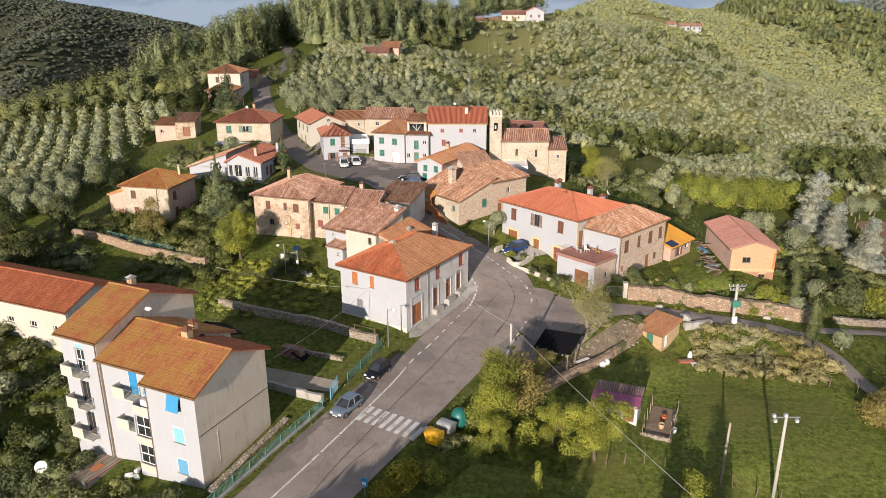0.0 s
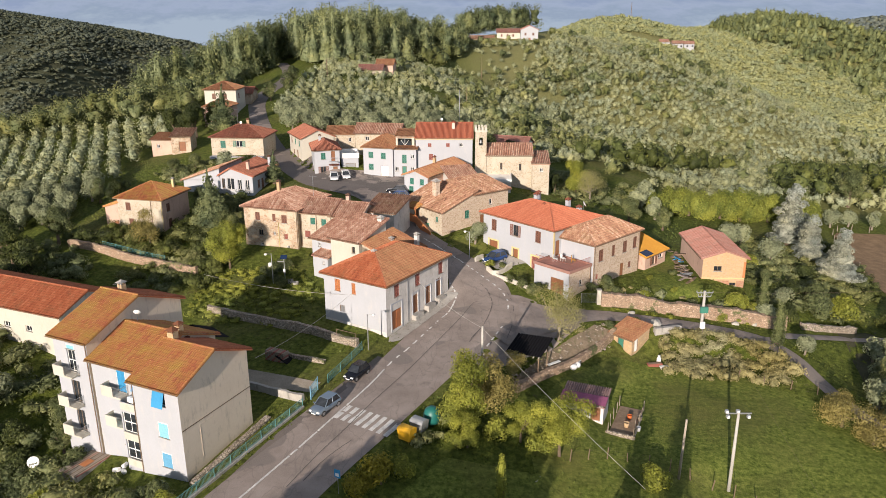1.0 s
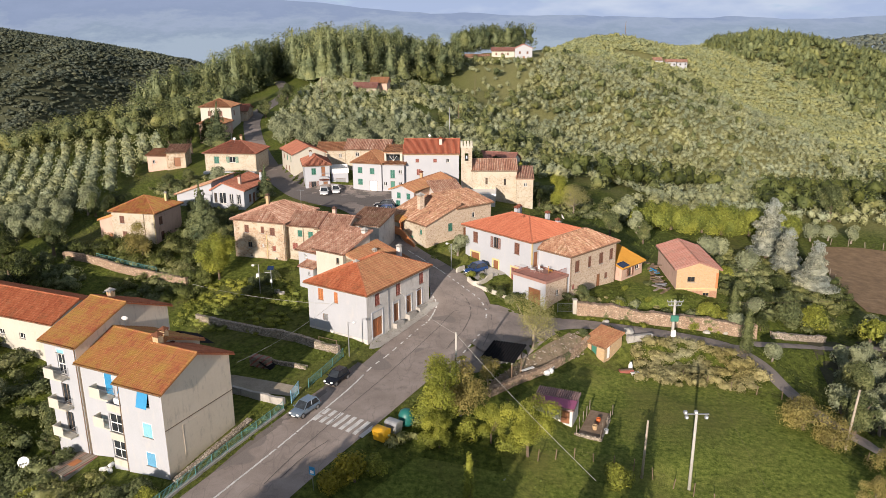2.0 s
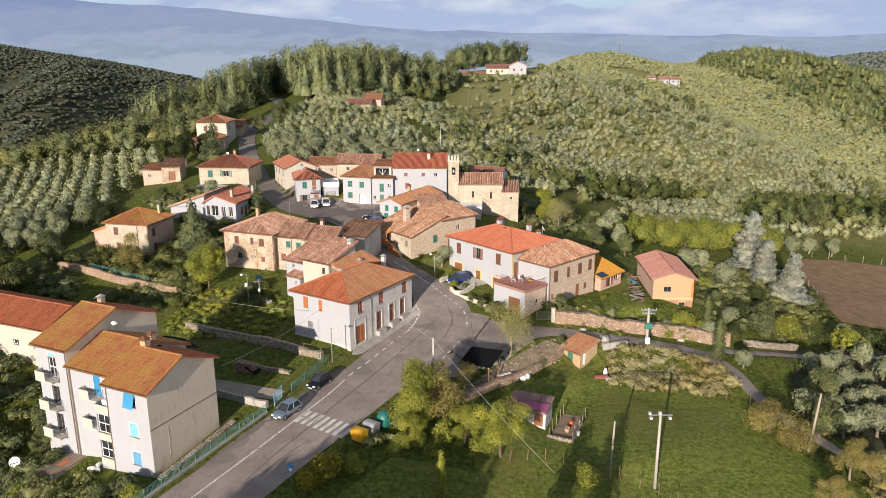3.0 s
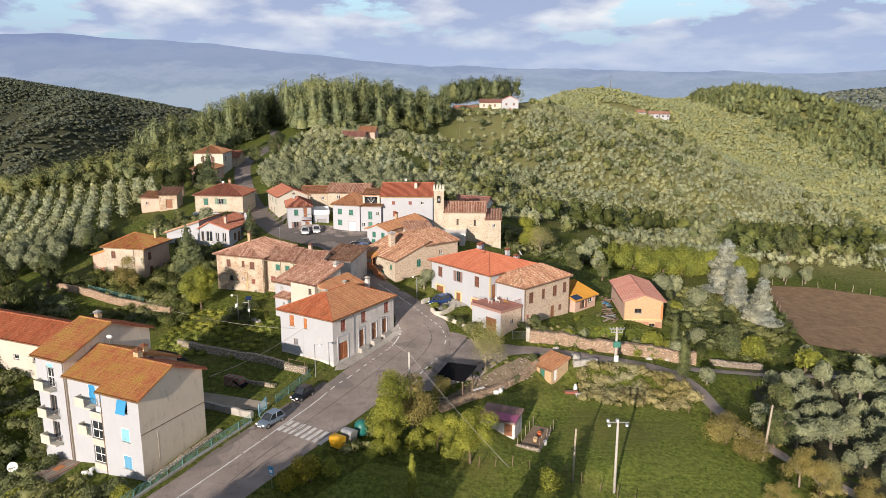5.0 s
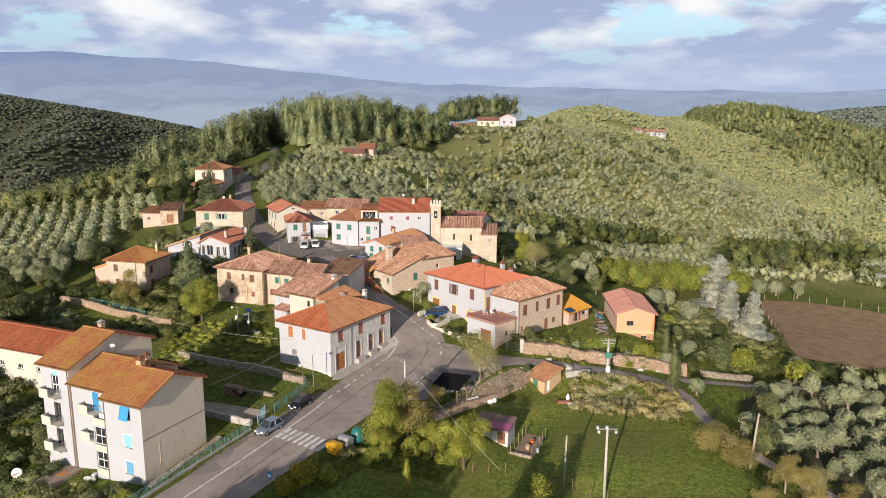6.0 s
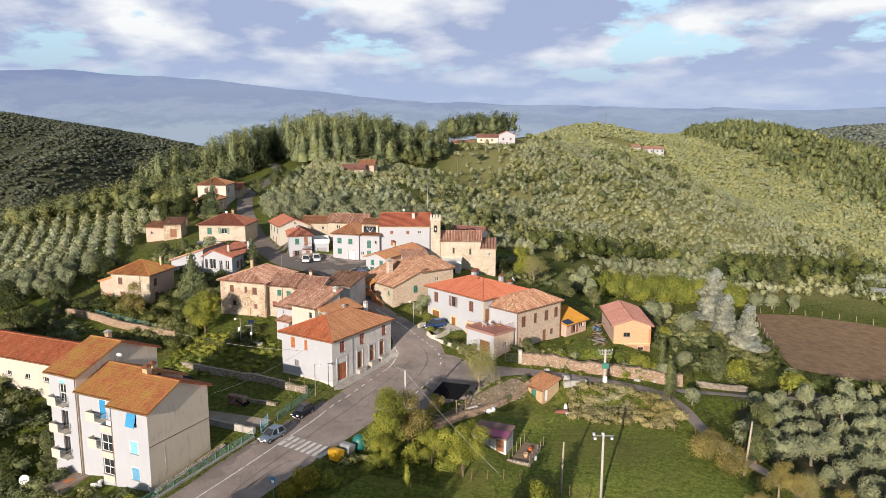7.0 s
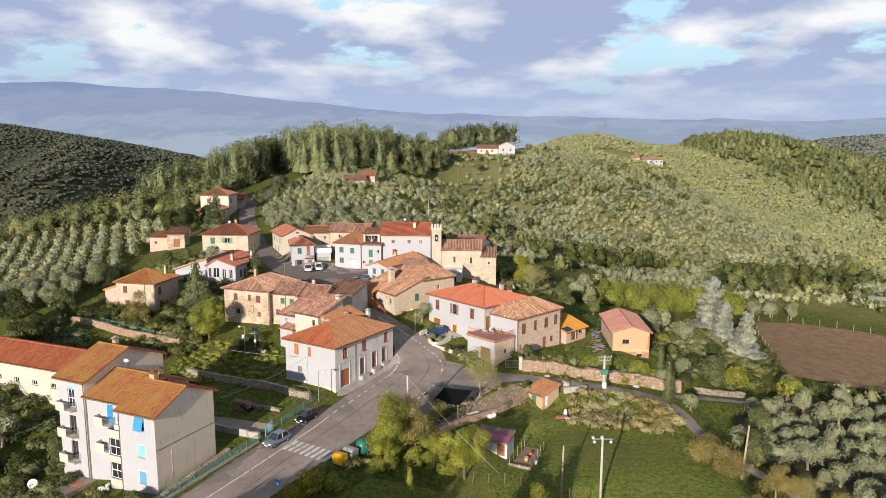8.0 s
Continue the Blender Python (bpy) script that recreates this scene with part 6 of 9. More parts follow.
stone_wall("garden_wall", "low dry-stone garden wall below the corner house", [(-24.2, 9.0), (-16, 5.2), (-9.4, 1.8), (-6.3, -0.4), (-3.2, -2.3)], 1.0, 0.55)
stone_wall("garden_wall", "low broken stone wall across the garden", [(-12.4, -2.6), (-9.5, -4.2), (-6.6, -5.6)], 0.45, 0.4, seed=4)
stone_wall("garden_wall", "low concrete and stone wall beside the gravel track", [(-21, -6.4), (-14, -9.6), (-10.7, -11.6), (-7.7, -13.3)], 0.8, 0.4, "concrete", 5)
stone_wall("terrace_wall", "long stone terrace wall on the slope", [(-52, 29.2), (-46.4, 27.2), (-41.8, 25.0), (-35.1, 22.6), (-29, 19.6)], 1.2, 0.5, "lane_stone", 6)
stone_wall("lane_wall", "rough stone retaining wall along the lane", [(27.8, 10.1), (32.9, 9.6), (37.8, 9.3), (43.7, 9.2), (49.4, 9.2), (52.4, 9.6)], 1.75, 1.0, "lane_stone", 7)
stone_wall("lane_wall", "low grey stone wall along the lane", [(55.2, 10.7), (59, 11.6), (64.3, 13.6)], 0.9, 0.6, seed=8)
stone_wall("bank_wall", "rough low stone wall at the foot of the bank", [(14.6, -10.9), (18.0, -7.4), (21.8, -3.9), (25.6, 0.2), (28.2, 3.0)], 0.85, 0.6, "lane_stone", 9)
stone_wall("base_plinth", "rough stone plinth at the foot of the block", [(-15.4, -25.8), (-13.2, -21.0), (-10.8, -15.8)], 0.3, 0.7, seed=10)
for line, h in (([(11.4, 20.3), (12.6, 21.6)], 0.7), ([(13.0, 17.7), (14.2, 16.2), (16.6, 18.8)], 0.75), ([(14.2, 16.0), (18.4, 12.6)], 0.45)):
    stone_wall("front_wall", "low plastered wall in front of the farmhouse", line, h, 0.25, "cream", 12)


def fence(name, label, line, high, gap, post, rail, kind):
    """Posts with rails and bars over the land; each bay is a panel of its own."""
    top = tagged(new(name), label, "fence")
    p = spline([(*q, 0, 0) for q in line], 0.1)[:, :2]
    run = np.r_[0, np.cumsum(np.hypot(*np.diff(p, axis=0).T))]
    n = max(1, int(run[-1] / gap))
    at = [np.array([np.interp(run[-1] * i / n, run, p[:, k]) for k in range(2)]) for i in range(n + 1)]
    foot = [Vector((*q, float(ground_z(*q)))) for q in at]
    for f in foot:
        bm = bmesh.new()
        tube(bm, f - Vector((0, 0, 0.3)), f + Vector((rng0.normal() * (0.1 if kind == "wire" else 0.02), rng0.normal() * (0.1 if kind == "wire" else 0.02), high * (1 + (0.12 * rng0.normal() if kind == "wire" else 0)) + 0.06)), post, post * 0.9, 6)
        part("post", bm, M[rail], top)
    for a, b in zip(foot, foot[1:]):
        bm = bmesh.new()
        if kind == "bars":
            for h in (0.12, high):
                tube(bm, a + Vector((0, 0, h)), b + Vector((0, 0, h)), 0.025, sides=5)
            m = int((b - a).length / 0.14)
            for i in range(1, m):
                q = a.lerp(b, i / m)
                tube(bm, q + Vector((0, 0, 0.12)), q + Vector((0, 0, high)), 0.012, sides=4)
        elif kind == "rails":
            for h in (high * 0.5, high):
                tube(bm, a + Vector((0, 0, h)), b + Vector((0, 0, h)), 0.03, sides=5)
        else:
            for h in (0.2, 0.6, 1.0):
                if h < high:
                    tube(bm, a + Vector((0, 0, h)), b + Vector((0, 0, h)), 0.003, sides=3)
        part("panel", bm, M[rail if kind != "wire" else "wood"], top)
    return top


rng0 = np.random.default_rng(3)
fence("road_fence", "green-blue metal railing on a kerb along the road", [(-21, -41), (-13.9, -27.1), (-10.8, -20.9), (-7.5, -14.6)], 1.05, 2.0, 0.04, "rail_green", "bars")
fence("road_fence", "green-blue metal railing above the corner garden", [(-5.6, -9.9), (-4.4, -7.2), (-2.6, -2.9)], 1.05, 2.0, 0.04, "rail_green", "bars")
fence("garden_gate", "pale blue metal gate standing open", [(-6.9, -13.2), (-6.5, -11.2)], 1.5, 2.0, 0.05, "rail_blue", "bars")
fence("handrail", "rusty tubular handrail on the garden wall", [(-5.9, -0.6), (-3.5, -2.0)], 1.55, 1.4, 0.04, "wood", "rails")
fence("field_fence", "line of wooden posts along the field edge", [(18.9, -21.2), (22.6, -20.2), (27.5, -21.0), (34, -25), (40, -28), (46, -30)], 1.25, 1.9, 0.055, "wood", "wire")
fence("field_fence", "line of wooden posts between field and lane", [(39.3, -1.5), (43.6, -4.0), (49.2, -6.8), (52.0, -12.5), (55.0, -20), (57, -28)], 1.1, 2.8, 0.06, "wood", "wire")
fence("field_fence", "posts round the ploughed field", [(81, 42), (88, 67.5), (99, 69.8), (112, 67.2), (132, 60.5)], 1.3, 3.6, 0.08, "bark_pale", "wire")
fence("lane_fence", "thin posts along the lane", [(36, 3.2), (43, 2.4), (48, 1.0)], 1.0, 3.0, 0.05, "bark_pale", "wire")
fence("farm_fence", "dark wire fence along the farm garden", [(28.4, 10.6), (33, 10.4), (42, 10.8), (52, 10.6)], 1.3, 2.6, 0.04, "metal", "wire")
fence("farm_gate", "grey metal gate beside the stone post", [(25.2, 10.2), (27.3, 10.3)], 1.3, 2.1, 0.05, "metal", "bars")
fence("terrace_fence", "green mesh fence on the terrace wall", [(-46, 27.8), (-41, 26.0), (-35, 23.6)], 1.4, 2.2, 0.04, "rail_green", "bars")
kerb = ribbon(spline([(-21, -41, 0, 0.2), (-13.9, -27.1, 0, 0.2), (-10.8, -20.9, 0, 0.2), (-7.5, -14.6, 0, 0.2)], 0.8), -1, 1, 0.0, 1)
kv = [(x, y, float(ground_z(x, y)) + 0.22) for x, y, _ in kerb[0]]
kv += [(x, y, float(ground_z(x, y)) - 0.2) for x, y, _ in kerb[0]]
n2 = len(kerb[0])
part("kerb", (kv, list(kerb[1]) + [(i, i + 2, n2 + i + 2, n2 + i) for i in range(n2 - 2)]), M["concrete"])
tagged(bpy.data.objects["kerb"], "low concrete kerb under the road railing", "kerb", kind="structure")

# ---- poles and wires ----


def pole(name, label, x, y, top, r, material, lean=0.0):
    z = float(ground_z(x, y))
    ob = thing(name, label, "pole", pose(x, y, z, 0, lean))
    part("shaft", tube(bmesh.new(), (0, 0, -0.5), (0, 0, top - z), r, r * 0.7, 10), M[material], ob, smooth=True)
    return ob, top - z


flood, h = pole("floodlight_pole", "tall pale pole with floodlights beside the field", 33.25, -23.6, 3.45, 0.17, "pole_concrete")
part("crossbar", boxes((-1.15, 1.15, -0.05, 0.05, h - 0.36, h - 0.26)), M["metal"], flood)
for x, z in ((-0.92, h - 0.62), (0.92, h - 0.62), (-1.08, h - 0.1), (-0.1, h - 0.08)):
    lamp = part("floodlight", boxes((x - 0.18, x + 0.18, -0.16, 0.14, z - 0.18, z + 0.18), bevel=0.09), M["metal"], flood)
    part("bracket", boxes((x - 0.03, x + 0.03, 0.0, 0.06, min(z, h - 0.3), max(z, h - 0.3))), M["metal"], lamp)
    part("lens", boxes((x - 0.11, x + 0.11, -0.185, -0.162, z - 0.11, z + 0.11), bevel=0.01), M["white_plastic"], lamp)
pole("wooden_pole", "leaning grey pole at the field edge", 29.0, -22.3, 1.76, 0.14, "pole_wood", 1.5)
mast, h = pole("power_pole", "concrete power pole with crossarms and green transformer", 39.3, 4.2, 4.1, 0.22, "pole_concrete")
for z, w in ((h - 0.25, 1.0), (h - 0.75, 0.8)):
    part("crossarm", boxes((-w, w, -0.06, 0.06, z - 0.06, z + 0.06), (-0.06, 0.06, -w * 0.5, w * 0.5, z - 0.06, z + 0.06)), M["metal"], mast)
    for x in (-w, -w * 0.5, w * 0.5, w):
        part("insulator", spin_shape(bmesh.new(), ((0.04, 0), (0.06, 0.05), (0.035, 0.1), (0.06, 0.15), (0.03, 0.22)), 8, Matrix.Translation((x, 0, z + 0.06))), M["metal"], mast)
part("transformer", boxes((-0.5, 0.5, -0.55, -0.18, h - 2.8, h - 2.0), bevel=0.05), M["shutter_green"], mast)
part("meter_box", boxes((-0.3, 0.3, -0.5, -0.2, 0.6, 1.5), bevel=0.03), M["trim_white"], mast)
pole("wooden_pole", "tall pale pole among the olive trees", 52.4, -15.6, 1.5, 0.15, "pole_wood", 4)
post, h = pole("cable_pole", "pale concrete cable pole beside the road", 10.95, -11.8, 6.4, 0.16, "pole_concrete")
pole("tall_mast", "tall thin metal mast behind the church", 10.7, 119, 17.0, 0.12, "metal")
pole("cable_pole", "wooden cable pole in the grove", 13.5, 150, 14.5, 0.1, "wood")
pole("cable_pole", "wooden cable pole up the slope", 21, 215, 20.0, 0.12, "wood")
pole("cable_pole", "wooden cable pole by the upper house", -51, 108, 18.0, 0.12, "wood")
pole("cable_pole", "wooden cable pole by the grove house", -33, 176, 21.5, 0.14, "wood")
pole("cable_pole", "slim pole on the far hill", 128, 430, 41.0, 0.2, "wood")


def street_lamp(x, y, high, way, label):
    z = float(ground_z(x, y))
    ob = thing("street_lamp", label, "street lamp", pose(x, y, z, 0, 0, way))
    part("shaft", tube(bmesh.new(), (0, 0, -0.3), (0, 0, high), 0.07, 0.05, 8), M["metal"], ob)
    part("arm", tube(bmesh.new(), (0, 0, high - 0.1), (0.7, 0, high + 0.05), 0.03, 0.03, 6), M["metal"], ob)
    part("lamp_head", spin_shape(bmesh.new(), ((0.05, 0.12), (0.2, 0.05), (0.22, -0.05), (0.12, -0.18)), 10, Matrix.Translation((0.75, 0, high))), M["white_plastic"], ob)


street_lamp(-1.9, -2.9, 4.6, -10, "slim grey street lamp by the corner garden")
street_lamp(10.6, 21.2, 4.2, 150, "slim grey street lamp on the verge")
street_lamp(-17.0, 15.5, 4.4, 200, "slim grey street lamp behind the gardens")


def wire(name, label, a, b, sag, r=0.018, tone="pole_concrete"):
    a, b = Vector(a), Vector(b)
    bm = bmesh.new()
    pts = [a.lerp(b, i / 14) - Vector((0, 0, sag * 4 * (i / 14) * (1 - i / 14))) for i in range(15)]
    for p, q in zip(pts, pts[1:]):
        tube(bm, p, q, r, sides=4)
    return tagged(part(name, bm, M[tone]), label, "cable")


wire("overhead_cable", "pale overhead cable from the house to the pole", (3.6, 5.0, 5.2), (10.95, -11.8, 6.2), 0.4)
wire("overhead_cable", "pale overhead cable running down past the gardens", (10.95, -11.8, 6.2), (20.5, -40, 7.0), 0.3)
wire("overhead_cable", "pale overhead cable from the block to the corner house", (-11.5, -16.2, 5.0), (-4.5, 3.0, 4.2), 0.5)
wire("overhead_cable", "pale overhead cable over the garden", (-24, 8, 5.0), (-4.5, 3.2, 4.0), 0.5)
wire("overhead_cable", "thin power line above the field", (39.3, 4.2, 3.9), (34.0, -60, 1.5), 1.2, 0.008, "wood")
wire("overhead_cable", "thin power line above the lane", (39.3, 4.2, 3.9), (110, 20, 2.0), 1.5, 0.008, "wood")

# ---- vehicles ----


def loft(bm, rings):
    made = [[bm.verts.new(p) for p in r] for r in rings]
    for lo, hi in zip(made, made[1:]):
        n = len(lo)
        for i in range(n):
            bm.faces.new((lo[i], lo[(i + 1) % n], hi[(i + 1) % n], hi[i]))
    bm.faces.new(made[0][::-1])
    bm.faces.new(made[-1])
    return bm


def car(label, x, y, way, paint, size=(4.0, 1.68, 1.45), name="parked_car"):
    L, W, H = size
    z = float(road_z(x, y)[0])
    ob = thing(name, label, "car", pose(x, y, z, 0, 0, way))
    a, w, belt = L / 2, W / 2, H * 0.60

    def ring(px, k, z0, z1):
        return [(px, -w * k * 0.9, z0), (px, w * k * 0.9, z0), (px, w * k, z0 + 0.16), (px, w * k, z1 - 0.14), (px, w * k * 0.86, z1), (px, -w * k * 0.86, z1), (px, -w * k, z1 - 0.14), (px, -w * k, z0 + 0.16)]

    rows = [(-a, 0.86, 0.36, belt * 0.86), (-a + 0.12, 0.95, 0.24, belt * 0.98), (-a * 0.62, 1, 0.2, belt), (0, 1, 0.2, belt), (a * 0.42, 1, 0.2, belt * 0.98), (a * 0.72, 0.97, 0.2, belt * 0.9), (a - 0.14, 0.92, 0.24, belt * 0.8), (a, 0.8, 0.34, belt * 0.62)]
    part("body", loft(bmesh.new(), [ring(*r) for r in rows]), M[paint], ob, smooth=True).modifiers.new("rounded", "SUBSURF").levels = 1
    lo = [(-a * 0.86, -w * 0.88), (a * 0.46, -w * 0.88), (a * 0.46, w * 0.88), (-a * 0.86, w * 0.88)]
    hi = [(-a * 0.66, -w * 0.70), (a * 0.10, -w * 0.70), (a * 0.10, w * 0.70), (-a * 0.66, w * 0.70)]
    part("greenhouse", loft(bmesh.new(), [[(px, py, belt - 0.03) for px, py in lo], [(px, py, H - 0.04) for px, py in hi]]), M["glass"], ob)
    bm = bmesh.new()
    k = 1.06
    loft(bm, [[(px * 1.02, py * k, H - 0.06) for px, py in hi], [(px, py, H) for px, py in hi]])
    part("roof", bm, M[paint], ob)
    for (p0, q0), (p1, q1) in list(zip(lo, hi)) + [(((-a * 0.2), -w * 0.88), (-a * 0.24, -w * 0.7)), (((-a * 0.2), w * 0.88), (-a * 0.24, w * 0.7))]:
        part("pillar", tube(bmesh.new(), (p0, q0, belt - 0.03), (p1, q1, H - 0.04), 0.045, sides=5), M[paint], ob)
    for px in (-a * 0.62, a * 0.63):
        for s in (-1, 1):
            m = Matrix.Translation((px, s * (w - 0.1), 0.3)) @ pose(0, 0, 0, 90)
            tyre = part("wheel", spin_shape(bmesh.new(), ((0.2, -0.1), (0.29, -0.1), (0.31, -0.05), (0.31, 0.05), (0.29, 0.1), (0.2, 0.1)), 16, m), M["rubber"], ob)
            part("rim", spin_shape(bmesh.new(), ((0.05, -0.115), (0.19, -0.105), (0.19, 0.105), (0.05, 0.115)), 12, m), M["metal"], tyre)
    for s in (-1, 1):
        part("headlight", boxes((a - 0.2, a - 0.02, s * w * 0.62 - 0.16, s * w * 0.62 + 0.16, belt * 0.58, belt * 0.75), bevel=0.03), M["white_plastic"], ob)
        part("tail_light", boxes((-a - 0.01, -a + 0.1, s * w * 0.7 - 0.11, s * w * 0.7 + 0.11, belt * 0.62, belt * 0.84), bevel=0.02), M["rail_pink"], ob)
    part("bumper", boxes((a - 0.12, a + 0.03, -w * 0.75, w * 0.75, 0.26, 0.42), bevel=0.03), M["rubber"], ob)
    part("bumper", boxes((-a - 0.03, -a + 0.12, -w * 0.78, w * 0.78, 0.28, 0.46), bevel=0.03), M["rubber"], ob)
    part("number_plate", boxes((a + 0.032, a + 0.045, -0.25, 0.25, 0.36, 0.46)), M["white_plastic"], ob)
    for s in (-1, 1):
        part("mirror", boxes((a * 0.36, a * 0.36 + 0.12, s * w - (0.0 if s > 0 else 0.16), s * w + (0.16 if s > 0 else 0.0), belt - 0.02, belt + 0.12), bevel=0.03), M[paint], ob)
    return ob


car("blue-grey hatchback parked beside the railing", -5.05, -15.3, -121, "car_silver", (3.65, 1.58, 1.42))
car("small black car parked beside the garden gate", -2.6, -8.6, -120, "car_black", (3.35, 1.52, 1.45))
car("dark blue car on the farmhouse drive", 14.3, 20.7, -140, "car_blue", (3.9, 1.66, 1.5))
car("white car parked at the edge of the square", -14.6, 60.2, -80, "car_white", (4.0, 1.68, 1.45))
car("white car parked before the terrace house", -12.6, 62.2, -76, "car_white", (3.9, 1.66, 1.48))
car("black car parked along the square", -2.6, 43.4, 168, "car_black", (4.5, 1.8, 1.6))
car("dark blue car parked along the square", -1.4, 46.8, 168, "car_blue", (4.2, 1.75, 1.5))
car("black car parked in the square corner", -1.6, 50.2, 168, "car_black", (4.1, 1.72, 1.48))

# ---- waste bins and signs ----


def bin_of(label, x, y, way, kind):
    z = float(ground_z(x, y)) + 0.02
    ob = thing("waste_bin", label, "waste bin", pose(x, y, z, 0, 0, way), group="row of waste bins")
    if kind == "bin_green":
        part("body", spin_shape(bmesh.new(), ((0.72, 0.1), (0.85, 0.5), (0.82, 1.1), (0.66, 1.5), (0.35, 1.72), (0.12, 1.78)), 18), M[kind], ob, smooth=True)
        part("slot", spin_shape(bmesh.new(), ((0.16, 0), (0.18, 0.03)), 12, Matrix.Translation((-0.62, 0, 1.3)) @ pose(0, 0, 0, 0, -70)), M["dark"], ob)
        return
    bm = bmesh.new()
    loft(bm, [[(-0.52, -0.62, 0.15), (0.52, -0.62, 0.15), (0.52, 0.62, 0.15), (-0.52, 0.62, 0.15)], [(-0.6, -0.72, 1.15), (0.6, -0.72, 1.15), (0.6, 0.72, 1.15), (-0.6, 0.72, 1.15)]])
    part("body", bm, M[kind], ob)
    lid = bmesh.new()
    loft(lid, [[(-0.66, -0.76, 1.15), (0.66, -0.76, 1.15), (0.66, 0.76, 1.15), (-0.66, 0.76, 1.15)], [(-0.5, -0.74, 1.36), (0.42, -0.74, 1.36), (0.42, 0.74, 1.36), (-0.5, 0.74, 1.36)], [(-0.3, -0.7, 1.45), (0.2, -0.7, 1.45), (0.2, 0.7, 1.45), (-0.3, 0.7, 1.45)]])
    part("lid", lid, M[kind], ob)
    for s in (-1, 1):
        for t in (-1, 1):
            part("wheel", spin_shape(bmesh.new(), ((0.09, -0.03), (0.09, 0.03)), 10, Matrix.Translation((0.42 * s, 0.5 * t, 0.09)) @ pose(0, 0, 0, 90)), M["rubber"], ob)


bin_of("yellow lidded waste bin at the roadside", 3.5, -20.6, 57, "bin_yellow")
bin_of("grey steel waste bin at the roadside", 4.6, -19.2, 57, "bin_grey")
bin_of("green bell-shaped bottle bank at the roadside", 5.8, -17.7, 57, "bin_green")
sign = thing("road_sign", "small blue roadside sign on a post", "road sign", pose(-2.0, -28.2, float(ground_z(-2.0, -28.2)), 0, 0, -25))
part("post", tube(bmesh.new(), (0, 0, -0.2), (0, 0, 2.3), 0.03, sides=6), M["metal"], sign)
plate = part("plate", boxes((-0.3, 0.3, -0.06, -0.03, 1.6, 2.4)), M["blue"], sign)
part("symbol", boxes((-0.18, 0.18, -0.075, -0.062, 1.75, 2.05)), M["white_plastic"], plate)

# ---- fittings of the houses ----


def by_label(words):
    return next(o for o in bpy.data.objects if words in str(o.get("label", "")))


def balcony(ob, y0, y1, z, deep=1.0):
    """A slab with a solid parapet over its far half and a barred railing round the near half."""
    ym = y0 + (y1 - y0) * 0.42
    slab = part("balcony", boxes((-deep, 0, y0, y1, z - 0.16, z)), M["cream"], ob)
    part("parapet", boxes((-deep, -deep + 0.08, ym, y1, z, z + 0.95), (-deep + 0.08, 0, y1 - 0.08, y1, z, z + 0.95)), M["cream"], slab, "stained cream plaster parapet")
    bm = bmesh.new()
    for p, q in (((-deep + 0.04, ym), (-deep + 0.04, y0 + 0.04)), ((-deep + 0.04, y0 + 0.04), (0.0, y0 + 0.04))):
        p, q = Vector((*p, z)), Vector((*q, z))
        n = max(3, int((q - p).length / 0.13))
        for i in range(n + 1):
            o = p.lerp(q, i / n)
            tube(bm, o, o + Vector((0, 0, 0.95)), 0.012, sides=4)
        tube(bm, p + Vector((0, 0, 0.95)), q + Vector((0, 0, 0.95)), 0.025, sides=6)
    part("railing", bm, M["metal"], slab)


def dish(ob, x, y, z, r=0.4, turn=0):
    bm = bmesh.new()
    spin_shape(bm, ((0.04, -0.02), (r * 0.6, 0.05), (r, 0.16), (r * 0.97, 0.18), (r * 0.55, 0.08), (0.03, 0.02)), 14, Matrix.Translation((x, y, z)) @ pose(0, 0, 0, 60, 0, turn))
    d = part("satellite_dish", bm, M["white_plastic"], ob)
    part("bracket", tube(bmesh.new(), (x, y, z - 0.8), (x, y, z), 0.025, sides=5), M["metal"], d)


def aerial(ob, x, y, z0, z1):
    a = part("aerial", tube(bmesh.new(), (x, y, z0), (x, y, z1), 0.025, sides=5), M["metal"], ob)
    bm = bmesh.new()
    tube(bm, (x - 0.7, y, z1 - 0.1), (x + 0.7, y, z1 - 0.1), 0.015, sides=4)
    for i in range(7):
        tube(bm, (x - 0.6 + 0.2 * i, y - 0.25, z1 - 0.1), (x - 0.6 + 0.2 * i, y + 0.25, z1 - 0.1), 0.01, sides=4)
    part("elements", bm, M["metal"], a)


def downpipe(ob, x, y, z0, z1, material="wood"):
    part("downpipe", tube(bmesh.new(), (x, y, z0), (x, y, z1), 0.05, sides=6), M[material], ob)


block = by_label("front section of")
chimney(block, 5.0, 4.9, 10.3, 11.75, 0.7, "block", "tile_orange")
downpipe(block, -0.06, 5.35, -0.5, 9.0)
downpipe(block, 9.36, 0.2, 4.5, 9.0, "trim_white")
part("string_course", boxes((0, 9.3, -0.025, 0.0, 5.0, 5.08)), M["wood"], block)
part("gas_pipe", boxes((2.2, 2.24, -0.016, 0.0, 1.4, 4.6), (2.24, 4.4, -0.016, 0.0, 4.56, 4.6)), M["beige"], block)
block = by_label("middle section of")
for z in (6.4, 3.2):
    balcony(block, 2.5, 5.0, z, 0.95)
part("air_conditioner", boxes((-1.4, -1.05, 0.4, 1.2, 6.58, 7.15), bevel=0.04), M["trim_white"], block)
bay_v, bay_f = [], []
BAY = ((0.15, 3.5, 1.75, 2.0), (0.15, 0.7, 1.75, 1.9))
